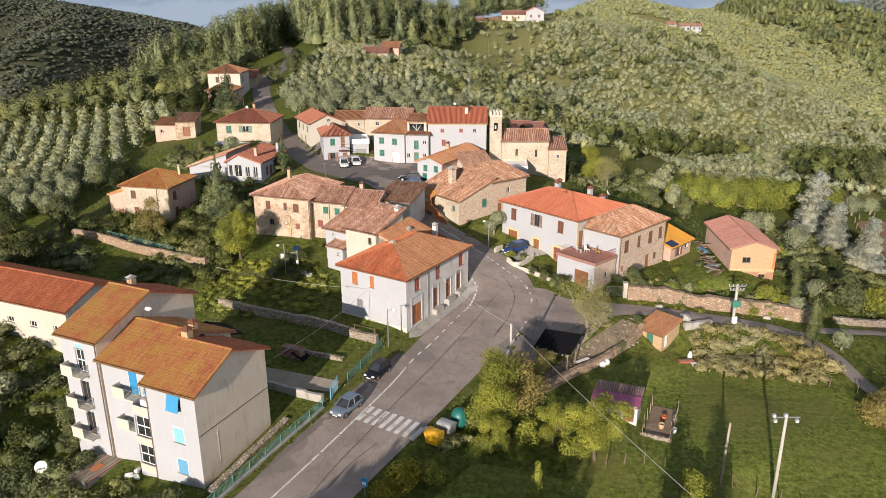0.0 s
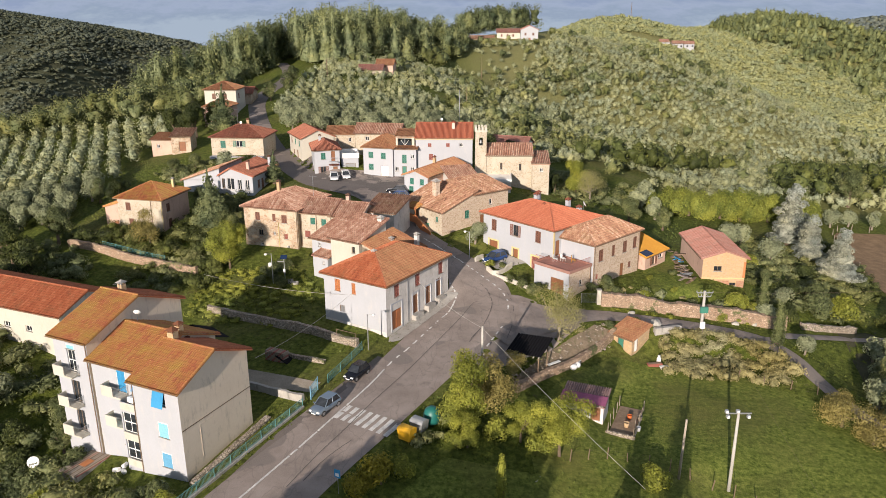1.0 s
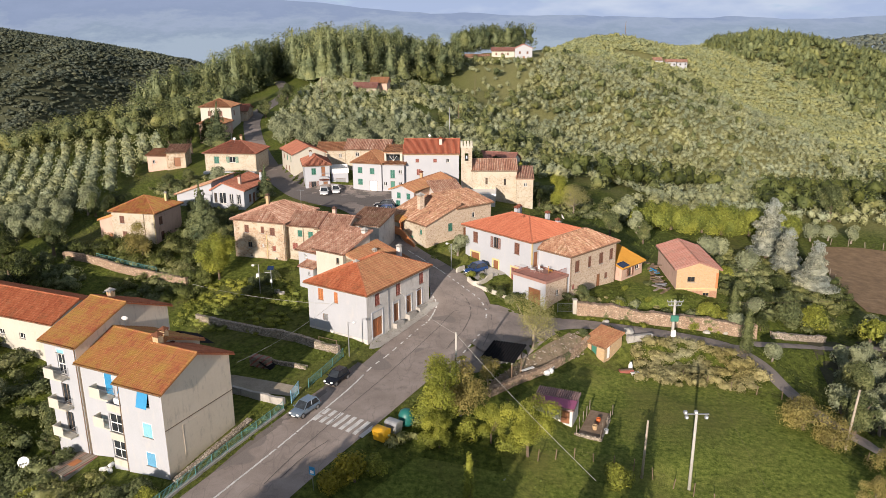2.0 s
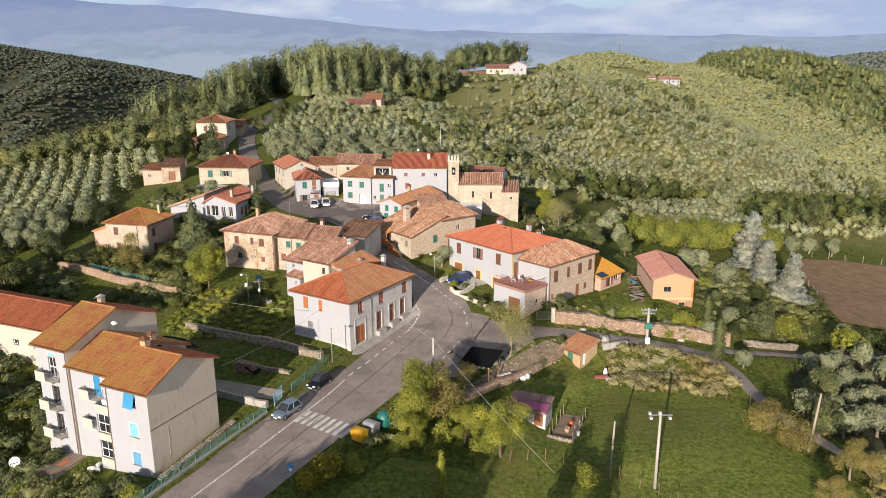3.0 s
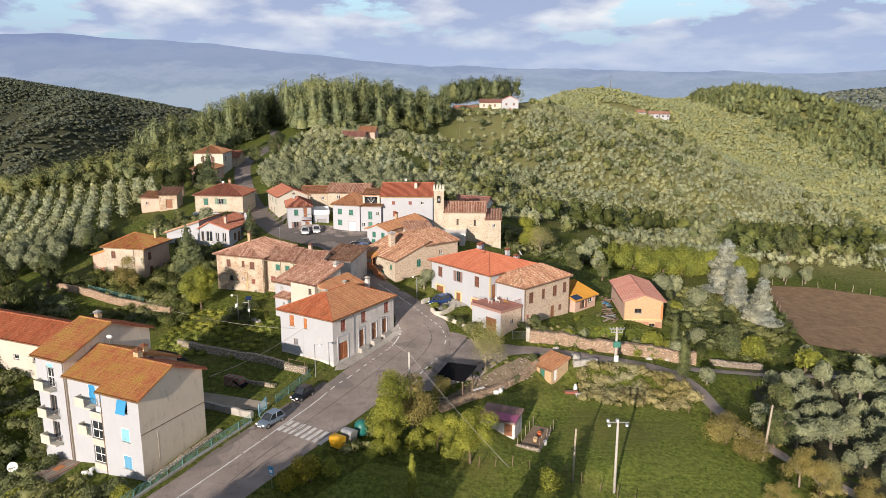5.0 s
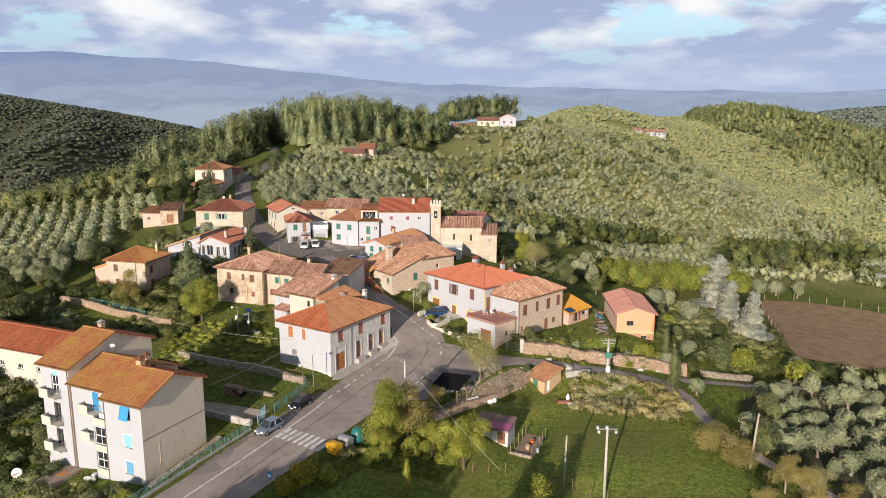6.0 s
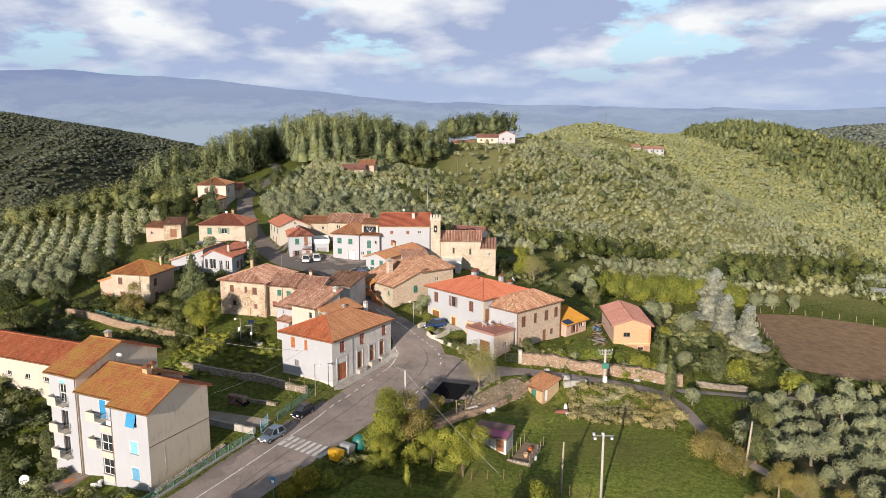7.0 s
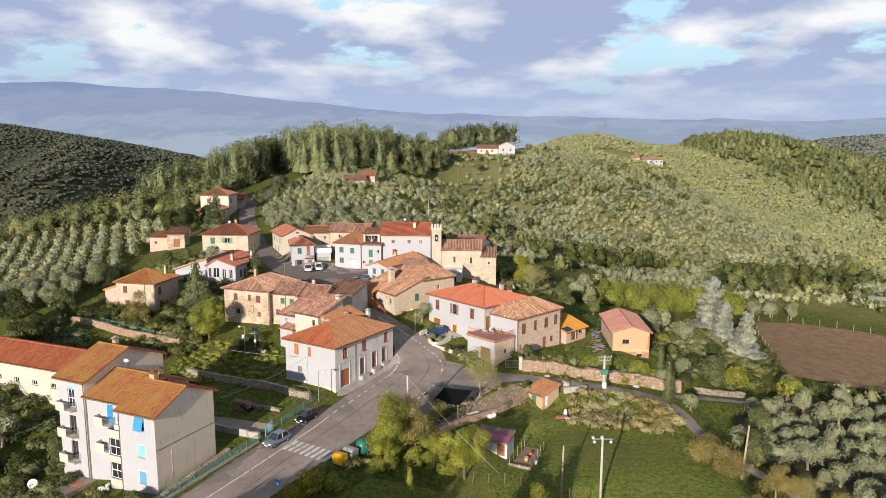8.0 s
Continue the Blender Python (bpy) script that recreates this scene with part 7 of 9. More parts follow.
for p0, d, n, length, holes in (((-1.5, 0.06), (0, 1), (-1, 0), 2.05, BAY), ((-1.5, 2.11), (1, 0), (0, 1), 1.5, ()), ((-1.5, 0.06), (1, 0), (0, -1), 1.5, ())):
    wall_face(bay_v, bay_f, (*p0, 0), (*d, 0), (*n, 0), length, -2.0, 6.55, [(h[0], h[1], h[2], h[3]) for h in holes], 0.15)
bay = part("bay", (bay_v, bay_f), M["white"], block, "white plastered bay with large gridded windows")
part("bay_floor", boxes((-1.42, 0.0, 0.14, 2.03, 5.7, 5.8)), M["concrete"], bay)
for along, up, w, h in BAY:
    opening(block, Matrix.Translation((-1.5, 0.06 + along + w, up)) @ Matrix(((0, -1, 0), (1, 0, 0), (0, 0, 1))).transposed().to_4x4(), w, h, "grid")
    part("loggia_panel", boxes((-1.53, -1.5, 0.1, 2.05, up - 0.85, up - 0.08)), M["cream"], block, "stained cream panel under the window")
part("loggia_panel", boxes((-1.53, -1.5, 0.1, 2.05, 5.75, 6.5)), M["cream"], block, "stained cream panel of the parapet")
dish(block, 5.4, 6.2, 11.9, 0.35, 120)
part("roof_ladder", boxes((4.6, 5.6, -0.35, 0.5, 10.35, 10.6), bevel=0.03), M["tile_bright"], block, "raised ridge of clay tiles beside the chimney")
chimney(block, 5.2, 0.6, 10.6, 11.7, 0.6, "block", "tile_orange")
part("dark_awning", ([(9.6, 5.5, 8.6), (9.6, 0.8, 8.6), (12.4, 0.8, 7.4), (12.4, 5.5, 7.4), (9.6, 3.2, 9.6), (12.4, 3.2, 8.2)], [(0, 4, 5, 3), (4, 1, 2, 5), (0, 1, 4), (2, 3, 5)]), M["tar"], block)
downpipe(block, -0.06, 0.02, -0.5, 9.0)
block = by_label("taller rear section")
for z in (8.5, 5.2, 2.0):
    balcony(block, 1.4, 3.9, z, 0.95)
chimney(block, 7.6, 3.0, 13.9, 14.9, 0.6, "block", "concrete")
aerial(block, 7.0, 2.6, 13.5, 15.4)
downpipe(block, -0.06, 0.1, -0.5, 12.0)

corner = by_label("white plastered two-storey house with a red")
chimney(corner, 4.4, 5.0, 7.6, 8.45, 0.5, "white_old", "concrete")
chimney(corner, 13.0, 8.6, 6.0, 7.3, 0.5, "white_old", "concrete")
downpipe(corner, 4.4, -0.06, 0.2, 6.3, "metal")
downpipe(corner, 13.8, -0.06, 1.2, 6.3, "metal")
part("pipe_bracket", boxes((0.0, 0.0 + 0.02, 8.6, 8.64, 0.0, 6.2)), M["white_old"], corner)
for x, w in ((0.9, 2.4), (5.4, 1.5), (8.3, 1.5), (10.8, 1.5)):
    part("door_surround", boxes((x, x + 0.18, -0.06, 0.0, 0.0, 3.6), (x + w - 0.18 + 0.0, x + w, -0.06, 0.0, 0.0, 3.6), (x + 0.18, x + w - 0.18, -0.06, 0.0, 3.45, 3.6)), M["white"], corner)
part("step", boxes((5.3, 7.0, -0.7, 0.0, 0.0, 0.7), (8.2, 9.9, -0.7, 0.0, 0.0, 1.0), (10.7, 12.4, -0.7, 0.0, 0.0, 1.2)), M["concrete"], corner)

part("plinth_band", boxes((-0.03, 0.0, 0.0, 9.6, -1.0, 0.25)), M["white_old"], corner)
row = by_label("tall stone house with flaking")
chimney(row, 2.6, 6.2, 7.3, 9.2, 0.5, "block", "tile_pale")
aerial(row, 8.6, 6.5, 7.0, 10.6)
part("skylight", boxes((5.4, 6.3, 6.3, 7.1, 0, 0.08, Matrix.Translation((0, 0, 8.2)) @ pose(0, 0, 0, -4))), M["solar"], row)
downpipe(row, 9.2, -0.08, 0.5, 6.6)
downpipe(row, 6.0, -0.08, 0.0, 4.6, "trim_yellow")
nxt = by_label("yellow plastered house with green shutters and a")
downpipe(nxt, 0.1, -0.08, 0.5, 5.9)
downpipe(nxt, 1.4 + 1.2, -0.08, 0.0, 5.9)
chimney(by_label("green shutters beside its neighbour"), 1.0, 4.2, 5.8, 7.5, 0.55, "pink", "tile_pale")
back = by_label("steep old clay roof")
chimney(back, 4.6, 5.4, 7.0, 9.1, 0.7, "white_old", "concrete")
chimney(by_label("stone and plaster house with a brown"), 4.6, 6.2, 4.0, 6.6, 0.55, "white_old", "concrete")
farm_w = by_label("white farmhouse with brown")
for x, y, z1, w in ((6.9, 9.2, 10.0, 0.75), (9.0, 10.6, 9.7, 0.65), (5.0, 6.0, 9.3, 0.8), (10.0, 5.6, 9.3, 0.7), (8.6, 2.4, 9.0, 0.7)):
    chimney(farm_w, x, y, 7.3, z1 - 0.75, w * 0.85, "white", "tile_red")
dish(farm_w, 9.0, 1.9, 8.8, 0.45, 40)
for y, z, w, h in ((6.5, 0.4, 1.0, 2.3), (10.6, 0.9, 1.7, 2.1), (2.6, 0.5, 1.2, 1.9)):
    part("door_surround", boxes((-0.05, 0.0, y - 0.25, y - 0.02, z - 0.3, z + h + 0.25), (-0.05, 0.0, y + w + 0.02, y + w + 0.25, z - 0.3, z + h + 0.25), (-0.05, 0.0, y - 0.02, y + w + 0.02, z + h + 0.02, z + h + 0.25)), M["trim_yellow"], farm_w)
part("quoins", boxes((-0.04, 0.3, -0.04, 0.0, 0, 7.0)), M["trim_yellow"], farm_w)
deck = by_label("railed terrace on its roof")
bm = bmesh.new()
for a, b in (((0.1, 0.1), (4.5, 0.1)), ((0.1, 0.1), (0.1, 5.9))):
    a, b = Vector((*a, 4.15)), Vector((*b, 4.15))
    n = int((b - a).length / 0.16)
    for i in range(n + 1):
        q = a.lerp(b, i / n)
        tube(bm, q, q + Vector((0, 0, 0.9)), 0.014, sides=4)
    tube(bm, a + Vector((0, 0, 0.9)), b + Vector((0, 0, 0.9)), 0.03, sides=6)
part("railing", bm, M["rail_pink"], deck)
downpipe(deck, 4.5, -0.08, 0, 4.0)
for x, y, t, tone in ((2.2, 4.2, 20, "white_plastic"), (3.1, 3.6, 70, "white_plastic"), (3.6, 2.2, 40, "tile_amber")):
    o = deck.matrix_basis @ pose(x, y, 3.97, 0, 0, t)
    ch = thing("terrace_chair", "plastic terrace chair on the railed roof", "chair", o)
    part("seat", boxes((-0.28, 0.28, -0.28, 0.28, 0.4, 0.46), bevel=0.02), M[tone], ch)
    part("backrest", boxes((-0.28, 0.28, 0.24, 0.3, 0.46, 1.0), bevel=0.02), M[tone], ch)
    for sx in (-0.24, 0.24):
        for sy in (-0.24, 0.24):
            part("leg", tube(bmesh.new(), (sx, sy, 0), (sx, sy, 0.4), 0.025, sides=6), M[tone], ch)
wing = by_label("rubble stone farm wing")
downpipe(wing, 0.1, -0.08, 0.0, 6.2)
downpipe(wing, 11.1, -0.08, 0.0, 6.2)
hut = by_label("ochre sheet roof")
part("solar_panel", boxes((-0.3, 1.6, -0.3, 1.0, 0.16, 0.21, Matrix.Translation((0, 0, 2.1)) @ pose(0, 0, 0, 16.5))), M["solar"], hut)
barn_h = by_label("orange block barn")
part("string_course", boxes((0, 6.0, -0.03, 0.0, 1.5, 1.62)), M["trim_yellow"], barn_h)
part("brick_base", boxes((0, 1.15, -0.02, 0.0, -0.3, 1.2), (2.15, 3.95, -0.02, 0.0, -0.3, 1.2), (4.95, 6.0, -0.02, 0.0, -0.3, 1.2), (1.15, 2.15, -0.02, 0.0, -0.3, 0.35), (3.95, 4.95, -0.02, 0.0, -0.3, 0.35)), M["brick_red"], barn_h, "red brick base of the barn wall")
part("corner_post", boxes((5.7, 6.03, -0.035, 0.0, 1.62, 4.0)), M["shutter_orange"], barn_h)
stonehouse = by_label("large old rubble stone house")
chimney(stonehouse, 3.0, 5.4, 5.4, 7.6, 0.9, "stone", "concrete")
steps = bmesh.new()
for i in range(13):
    box(steps, -1.25, -0.02, 1.3 + 0.3 * i, 1.6 + 0.3 * i, -0.6, 0.15 * (i + 1))
box(steps, -1.25, -0.02, 5.2, 7.4, 1.75, 1.95)
part("stair", steps, M["stone"], stonehouse)
part("parapet", ([(-1.42, 1.2, -0.6), (-1.25, 1.2, -0.6), (-1.25, 1.2, 0.9), (-1.42, 1.2, 0.9), (-1.42, 5.2, 1.6), (-1.25, 5.2, 1.6), (-1.25, 5.2, 2.9), (-1.42, 5.2, 2.9), (-1.42, 7.4, 1.6), (-1.25, 7.4, 1.6), (-1.25, 7.4, 2.9), (-1.42, 7.4, 2.9)],
     [(0, 1, 2, 3), (0, 3, 7, 4), (1, 5, 6, 2), (3, 2, 6, 7), (0, 4, 5, 1), (4, 7, 11, 8), (5, 9, 10, 6), (7, 6, 10, 11), (8, 11, 10, 9), (4, 8, 9, 5)]), M["shutter_orange"], stonehouse)
roof_face(stonehouse, [(-1.6, 7.7, 3.9), (-1.6, 5.0, 3.9), (0, 5.0, 4.5), (0, 7.7, 4.5)], M["tile_orange"], "porch_roof")
for y in (5.2, 7.25):
    part("porch_post", boxes((-1.4, -1.25, y, y + 0.15, 2.9, 3.9)), M["shutter_orange"], stonehouse)
red = by_label("bright red tiled roof")
chimney(red, 7.4, 3.6, 8.8, 10.1, 0.6, "cream", "tile_bright")
part("yellow_cornice", boxes((-0.1, 11.3, -0.12, 0.0, 7.35, 7.6)), M["trim_yellow"], red)
dish(red, 5.0, 5.5, 10.5, 0.28, 20)
loft_house = by_label("arched loft window")
bm = bmesh.new()
arc = [(2.0 + 1.35 * math.cos(math.pi * i / 10), 1.6, 6.05 + 1.35 * math.sin(math.pi * i / 10)) for i in range(11)]
back_arc = [(x, 6.0, z) for x, _, z in arc]
f0, f1 = [bm.verts.new(p) for p in arc], [bm.verts.new(p) for p in back_arc]
bm.faces.new(f0)
for i in range(10):
    bm.faces.new((f0[i], f0[i + 1], f1[i + 1], f1[i]))
part("arched_window", bm, M["glass"], loft_house)
part("dormer_wall", boxes((0.2, 0.6, 1.4, 6.0, 5.7, 7.9), (3.4, 3.9, 1.4, 6.0, 5.7, 7.9), (0.6, 3.4, 1.7, 6.0, 7.42, 7.9)), M["cream"], loft_house)
roof_face(loft_house, [(-0.1, 1.2, 7.85), (4.3, 1.2, 7.85), (4.3, 6.5, 8.6), (-0.1, 6.5, 8.6)], M["tile_brown"], "dormer_roof")
bm = bmesh.new()
for i in (3, 5, 7):
    tube(bm, (2.0, 1.57, 6.05), (arc[i][0], 1.57, arc[i][2]), 0.04, sides=4)
part("glazing_bar", bm, M["trim_white"], loft_house)
sh = by_label("small balcony and clay hip")
part("balcony", boxes((2.9, 4.6, -0.9, 0, 2.4, 2.55), (2.9, 4.6, -0.9, -0.85, 3.35, 3.42)), M["white"], sh)
part("canopy_roof", boxes((2.8, 4.7, -1.0, 0, 1.9, 2.0)), M["tile_bright"], sh)
chimney(sh, 1.6, 4.8, 5.4, 6.9, 0.5, "white", "tile_brown")
vil = by_label("white villa with tall")
chimney(vil, 4.6, 2.2, 4.4, 6.2, 0.5, "pink", "tile_brown")
chimney(vil, 6.0, 8.4, 4.4, 6.0, 0.5, "white", "tile_brown")
yh = by_label("yellow stone house with green shutters and clay")
chimney(yh, 6.4, 5.6, 5.2, 6.8, 0.5, "block", "tile_brown")
aerial(yh, 4.4, 5.0, 5.6, 9.2)
dish(yh, 5.6, 3.4, 6.5, 0.3, 10)
part("roof_step", boxes((0, 11.2, -1.6, 0.0, -0.6, 0.1)), M["white"], yh)
oh = by_label("yellow stone house with an orange")
downpipe(oh, 8.1, -0.08, -0.5, 6.0, "trim_yellow")
downpipe(oh, 6.2, -0.08, 0.5, 6.0)
chimney(oh, 7.0, 5.6, 6.6, 8.2, 0.35, "trim_yellow", "concrete")
lo = by_label("long plastered house with green")
chimney(lo, 8.4, 3.4, 4.0, 5.4, 0.5, "block", "tile_bright")

# church tower: an open bell stage under battlements
tower = thing("church_tower", "square stone bell tower with battlements", "tower", pose(12.75, 58.2, 4.8))
bm_v, bm_f = [], []
for p0, d, n in (((0, 0), (1, 0), (0, -1)), ((0, 0), (0, 1), (-1, 0)), ((0, 2.1), (1, 0), (0, 1)), ((2.1, 0), (0, 1), (1, 0))):
    wall_face(bm_v, bm_f, (*p0, 0), (*d, 0), (*n, 0), 2.1, -1.5, 11.0, [(0.7, 8.0, 0.7, 1.5)], 0.35)
part("wall", (bm_v, bm_f), M["stone_yellow"], tower)
part("cornice", boxes((-0.15, 2.25, -0.15, 2.25, 10.6, 10.85)), M["cream"], tower)
for i in range(4):
    for x, y in ((-0.1 + 0.62 * i, -0.1), (-0.1 + 0.62 * i, 1.86)):
        part("merlon", boxes((x, x + 0.36, y, y + 0.34, 10.85, 11.6)), M["cream"], tower)
    if 0 < i < 3:
        for x in (-0.1, 1.84):
            part("merlon", boxes((x, x + 0.36, -0.1 + 0.62 * i, 0.26 + 0.62 * i, 10.85, 11.6)), M["cream"], tower)
part("bell", spin_shape(bmesh.new(), ((0.34, 8.3), (0.26, 8.5), (0.2, 8.85), (0.08, 9.0)), 12, Matrix.Translation((1.05, 1.05, 0))), M["metal"], tower)
part("floor_slab", boxes((0.1, 2.0, 0.1, 2.0, 10.4, 10.5)), M["concrete"], tower)

# ---- yard things ----
can = thing("canopy", "lean-to canopy with a black tarpaulin roof", "canopy", pose(16.6, -5.4, float(ground_z(16.6, -5.4)), 0, 0, -28))
for x in (-1.7, 1.7):
    for y in (-1.4, 1.4):
        part("post", boxes((x - 0.06, x + 0.06, y - 0.06, y + 0.06, -0.5, 2.3)), M["wood"], can)
tilt = Matrix.Translation((0, 0, 2.6)) @ pose(0, 0, 0, 11, -4) @ Matrix.Translation((0, 0, -2.6))
part("roof_sheet", boxes((-2.15, 2.15, -1.95, 1.95, 2.55, 2.58, tilt)), M["tar"], can)
for i in range(13):
    part("roof_batten", boxes((-2.1 + 0.33 * i, -1.93 + 0.33 * i, -1.97, 1.97, 2.58, 2.66, tilt)), M["tar"], can)
for i in range(7):
    part("rafter", boxes((-2.0 + 0.64 * i, -1.9 + 0.64 * i, -2.1, 2.1, 2.42, 2.54, tilt)), M["pole_concrete"], can)
cf = thing("cold_frame", "wooden frame roofed with loose grey and brown boards", "cold frame", pose(-27.6, -22.3, float(ground_z(-27.5, -20.0)) - 0.2, 0, 0, 64))
part("frame", boxes((0, 3.9, 0, 0.12, -0.5, 0.55), (0, 3.9, 2.5, 2.62, -0.5, 0.55), (0, 0.12, 0.12, 2.5, -0.5, 0.55), (3.78, 3.9, 0.12, 2.5, -0.5, 0.55)), M["concrete"], cf)
for i in range(19):
    y = 0.02 + 0.138 * i
    part("board", boxes((-0.1 + 0.12 * rng0.random(), 3.95 + 0.1 * rng0.random(), y, y + 0.115, 0.56, 0.6 + 0.025 * rng0.random())), M["wood"] if i % 4 == 2 else M["pole_wood"] if i % 2 else M["rail_pink"] if i % 3 == 0 else M["sheet"], cf)
part("orange_panel", boxes((1.5, 2.6, 0.7, 1.5, 0.63, 0.67)), M["shutter_orange"], cf, "orange sheet lying on the boards")
stand_box = thing("letter_box", "orange box on posts beside the boarded frame", "box", pose(-28.9, -16.9, float(ground_z(-28.9, -16.9)), 0, 0, 20))
part("body", boxes((-0.28, 0.28, -0.2, 0.2, 1.0, 1.7), bevel=0.05), M["orange_box"], stand_box)
part("post", boxes((-0.06, 0.06, -0.06, 0.06, -0.3, 1.0)), M["wood"], stand_box)
side = thing("garden_gate", "small rusty orange gate in the garden", "gate", pose(-28.3, -16.2, float(ground_z(-28.3, -16.2)), 0, 0, -25))
part("frame", boxes((0, 0.08, -0.04, 0.04, -0.3, 1.5), (1.1, 1.18, -0.04, 0.04, -0.3, 1.5), (0.08, 1.1, -0.04, 0.04, 1.42, 1.5), (0.08, 1.1, -0.04, 0.04, 0.7, 0.78)), M["orange_box"], side)
for x, y, t in ((-24.0, -21.7, 20), (-23.4, -21.2, 75), (-23.1, -22.2, 130)):
    rag = thing("white_sack", "white plastic sack lying in the weeds", "sack", pose(x, y, float(ground_z(x, y)), 0, 0, t))
    bm = bmesh.new()
    bmesh.ops.create_icosphere(bm, subdivisions=2, radius=0.4, matrix=Matrix.Translation((0, 0, 0.2)) @ Matrix.Diagonal((1.1, 0.6, 0.6, 1)))
    for v in bm.verts:
        v.co += 0.09 * Vector((noise.noise(v.co * 4), noise.noise(v.co * 4 + Vector((5, 0, 0))), noise.noise(v.co * 5)))
    part("sack_body", bm, M["white_plastic"], rag)
disc = thing("satellite_dish", "white round dish on a post in the garden", "satellite dish", pose(-32.9, -19.9, float(ground_z(-32.9, -19.9)), 0, 0, 15))
part("post", tube(bmesh.new(), (0, 0, -0.3), (0, 0, 1.5), 0.04, sides=6), M["metal"], disc)
part("reflector", spin_shape(bmesh.new(), ((0.05, 0.0), (0.35, 0.05), (0.56, 0.16), (0.54, 0.18), (0.33, 0.08), (0.04, 0.03)), 20, Matrix.Translation((0, -0.05, 1.6)) @ pose(0, 0, 0, 62)), M["white_plastic"], disc, smooth=True)
wood_pile = thing("wood_pile", "stacked firewood under a dark sheet", "wood pile", pose(-9.6, -9.0, float(ground_z(-13.5, -3.5)), 0, 0, 65))
wood_pile.matrix_basis = pose(-13.6, -3.2, float(ground_z(-13.6, -3.2)), 0, 0, -25)
for i in range(9):
    for j in range(5):
        part("log", tube(bmesh.new(), (0.3 * i + 0.08 * rng0.random(), -0.5, 0.14 + 0.26 * j), (0.3 * i + 0.08 * rng0.random(), 0.5, 0.14 + 0.26 * j), 0.13, sides=7), M["bark_pale" if (i + 2 * j) % 3 else "rail_pink"], wood_pile)
part("cover_sheet", boxes((1.4, 3.2, -0.7, 0.7, 0.0, 0.05, Matrix.Translation((0.2, 0, 1.45)) @ pose(0, 0, 0, 0, 24))), M["tar"], wood_pile)
for k, (x, y, t, tone) in enumerate(((42.2, 24.0, 10, "blue"), (41.8, 21.5, 60, "dry_stone"), (41.6, 18.6, 30, "metal"), (41.4, 16.4, 80, "sheet"), (42.4, 26.5, 0, "wood"))):
    heap = thing("junk_heap", "heap of boards and scrap beside the barn", "scrap heap", pose(x, y, float(ground_z(x, y)), 0, 0, t), group="scrap along the barn wall")
    for i in range(6):
        part("board", boxes((-0.8, 0.8, -0.2, 0.2, 0, 0.12, pose(rng0.normal() * 0.4, rng0.normal() * 0.5, 0.1 + 0.14 * i, rng0.normal() * 12, rng0.normal() * 12, rng0.random() * 180))), M[tone if i % 2 else "wood"], heap)
part("roof_panel", boxes((-0.2, 4.6, -0.2, 1.35, 0.24, 0.27, Matrix.Translation((0, 0, 2.0)) @ pose(0, 0, 0, 8.5))), M["purple"], by_label("faded pink sheet roof"), "magenta plastic sheet on the roof")
pen = thing("garden_pen", "small fenced vegetable pen of posts and wire", "pen", pose(26.1, -16.4, float(ground_z(26.2, -13.0)), 0, 0, 66))
for i in range(5):
    for y in (0, 2.6):
        part("post", tube(bmesh.new(), (1.5 * i, y, -0.5), (1.5 * i + 0.12 * rng0.normal(), y + 0.1 * rng0.normal(), 1.25 + 0.3 * rng0.random()), 0.05, 0.04, sides=6), M["bark_pale"], pen)
part("stone_edge", boxes((-0.25, 0.1, -0.2, 2.8, -0.4, 0.4), bevel=0.08), M["dry_stone"], pen)
part("bed", boxes((0.1, 6.0, 0.1, 2.5, -0.4, 0.1)), M["dirt"], pen)
part("plank", boxes((0.4, 3.4, -0.12, -0.04, 0.0, 0.45)), M["pole_wood"], pen)
for x, y, r, tone in ((25.9, -14.2, 0.3, "block"), (26.6, -12.6, 0.26, "orange_box"), (27.6, -12.9, 0.28, "dry_stone"), (27.0, -14.9, 0.24, "white_plastic"), (-14.43, 14.72, 0.42, "concrete"), (-13.56, 14.05, 0.42, "concrete")):
    pot = thing("plant_pot", "round garden pot standing on the soil", "pot", pose(x, y, float(ground_z(x, y)) + 0.1))
    part("body", spin_shape(bmesh.new(), ((r * 0.7, -0.1), (r, r * 1.7), (r * 0.88, r * 1.7), (r * 0.6, 0.1)), 12), M[tone], pot, smooth=True)
sol = thing("solar_lamp", "garden lamp post with a tilted solar panel", "solar lamp", pose(-15.46, 16.23, float(ground_z(-15.46, 16.23))))
part("post", tube(bmesh.new(), (0, 0, -0.3), (0, 0, 3.4), 0.06, sides=8), M["metal"], sol)
part("solar_panel", boxes((-0.45, 0.45, -0.35, 0.35, 3.4, 3.45, Matrix.Translation((0, 0, 3.4)) @ pose(0, 0, 0, 35) @ Matrix.Translation((0, 0, -3.4)))), M["solar"], sol)
part("arm", boxes((-0.9, -0.05, -0.04, 0.04, 2.7, 2.78)), M["metal"], sol)
part("box", boxes((-0.15, 0.15, -0.2, -0.06, 1.2, 1.7), bevel=0.02), M["white_plastic"], sol)
wbox = thing("meter_post", "white box on a short post in the garden", "meter box", pose(-17.87, 18.0, float(ground_z(-17.87, 18.0))))
part("post", tube(bmesh.new(), (0, 0, -0.3), (0, 0, 1.2), 0.04, sides=6), M["metal"], wbox)
part("box", boxes((-0.22, 0.22, -0.15, 0.15, 1.1, 1.75), bevel=0.04), M["white_plastic"], wbox)
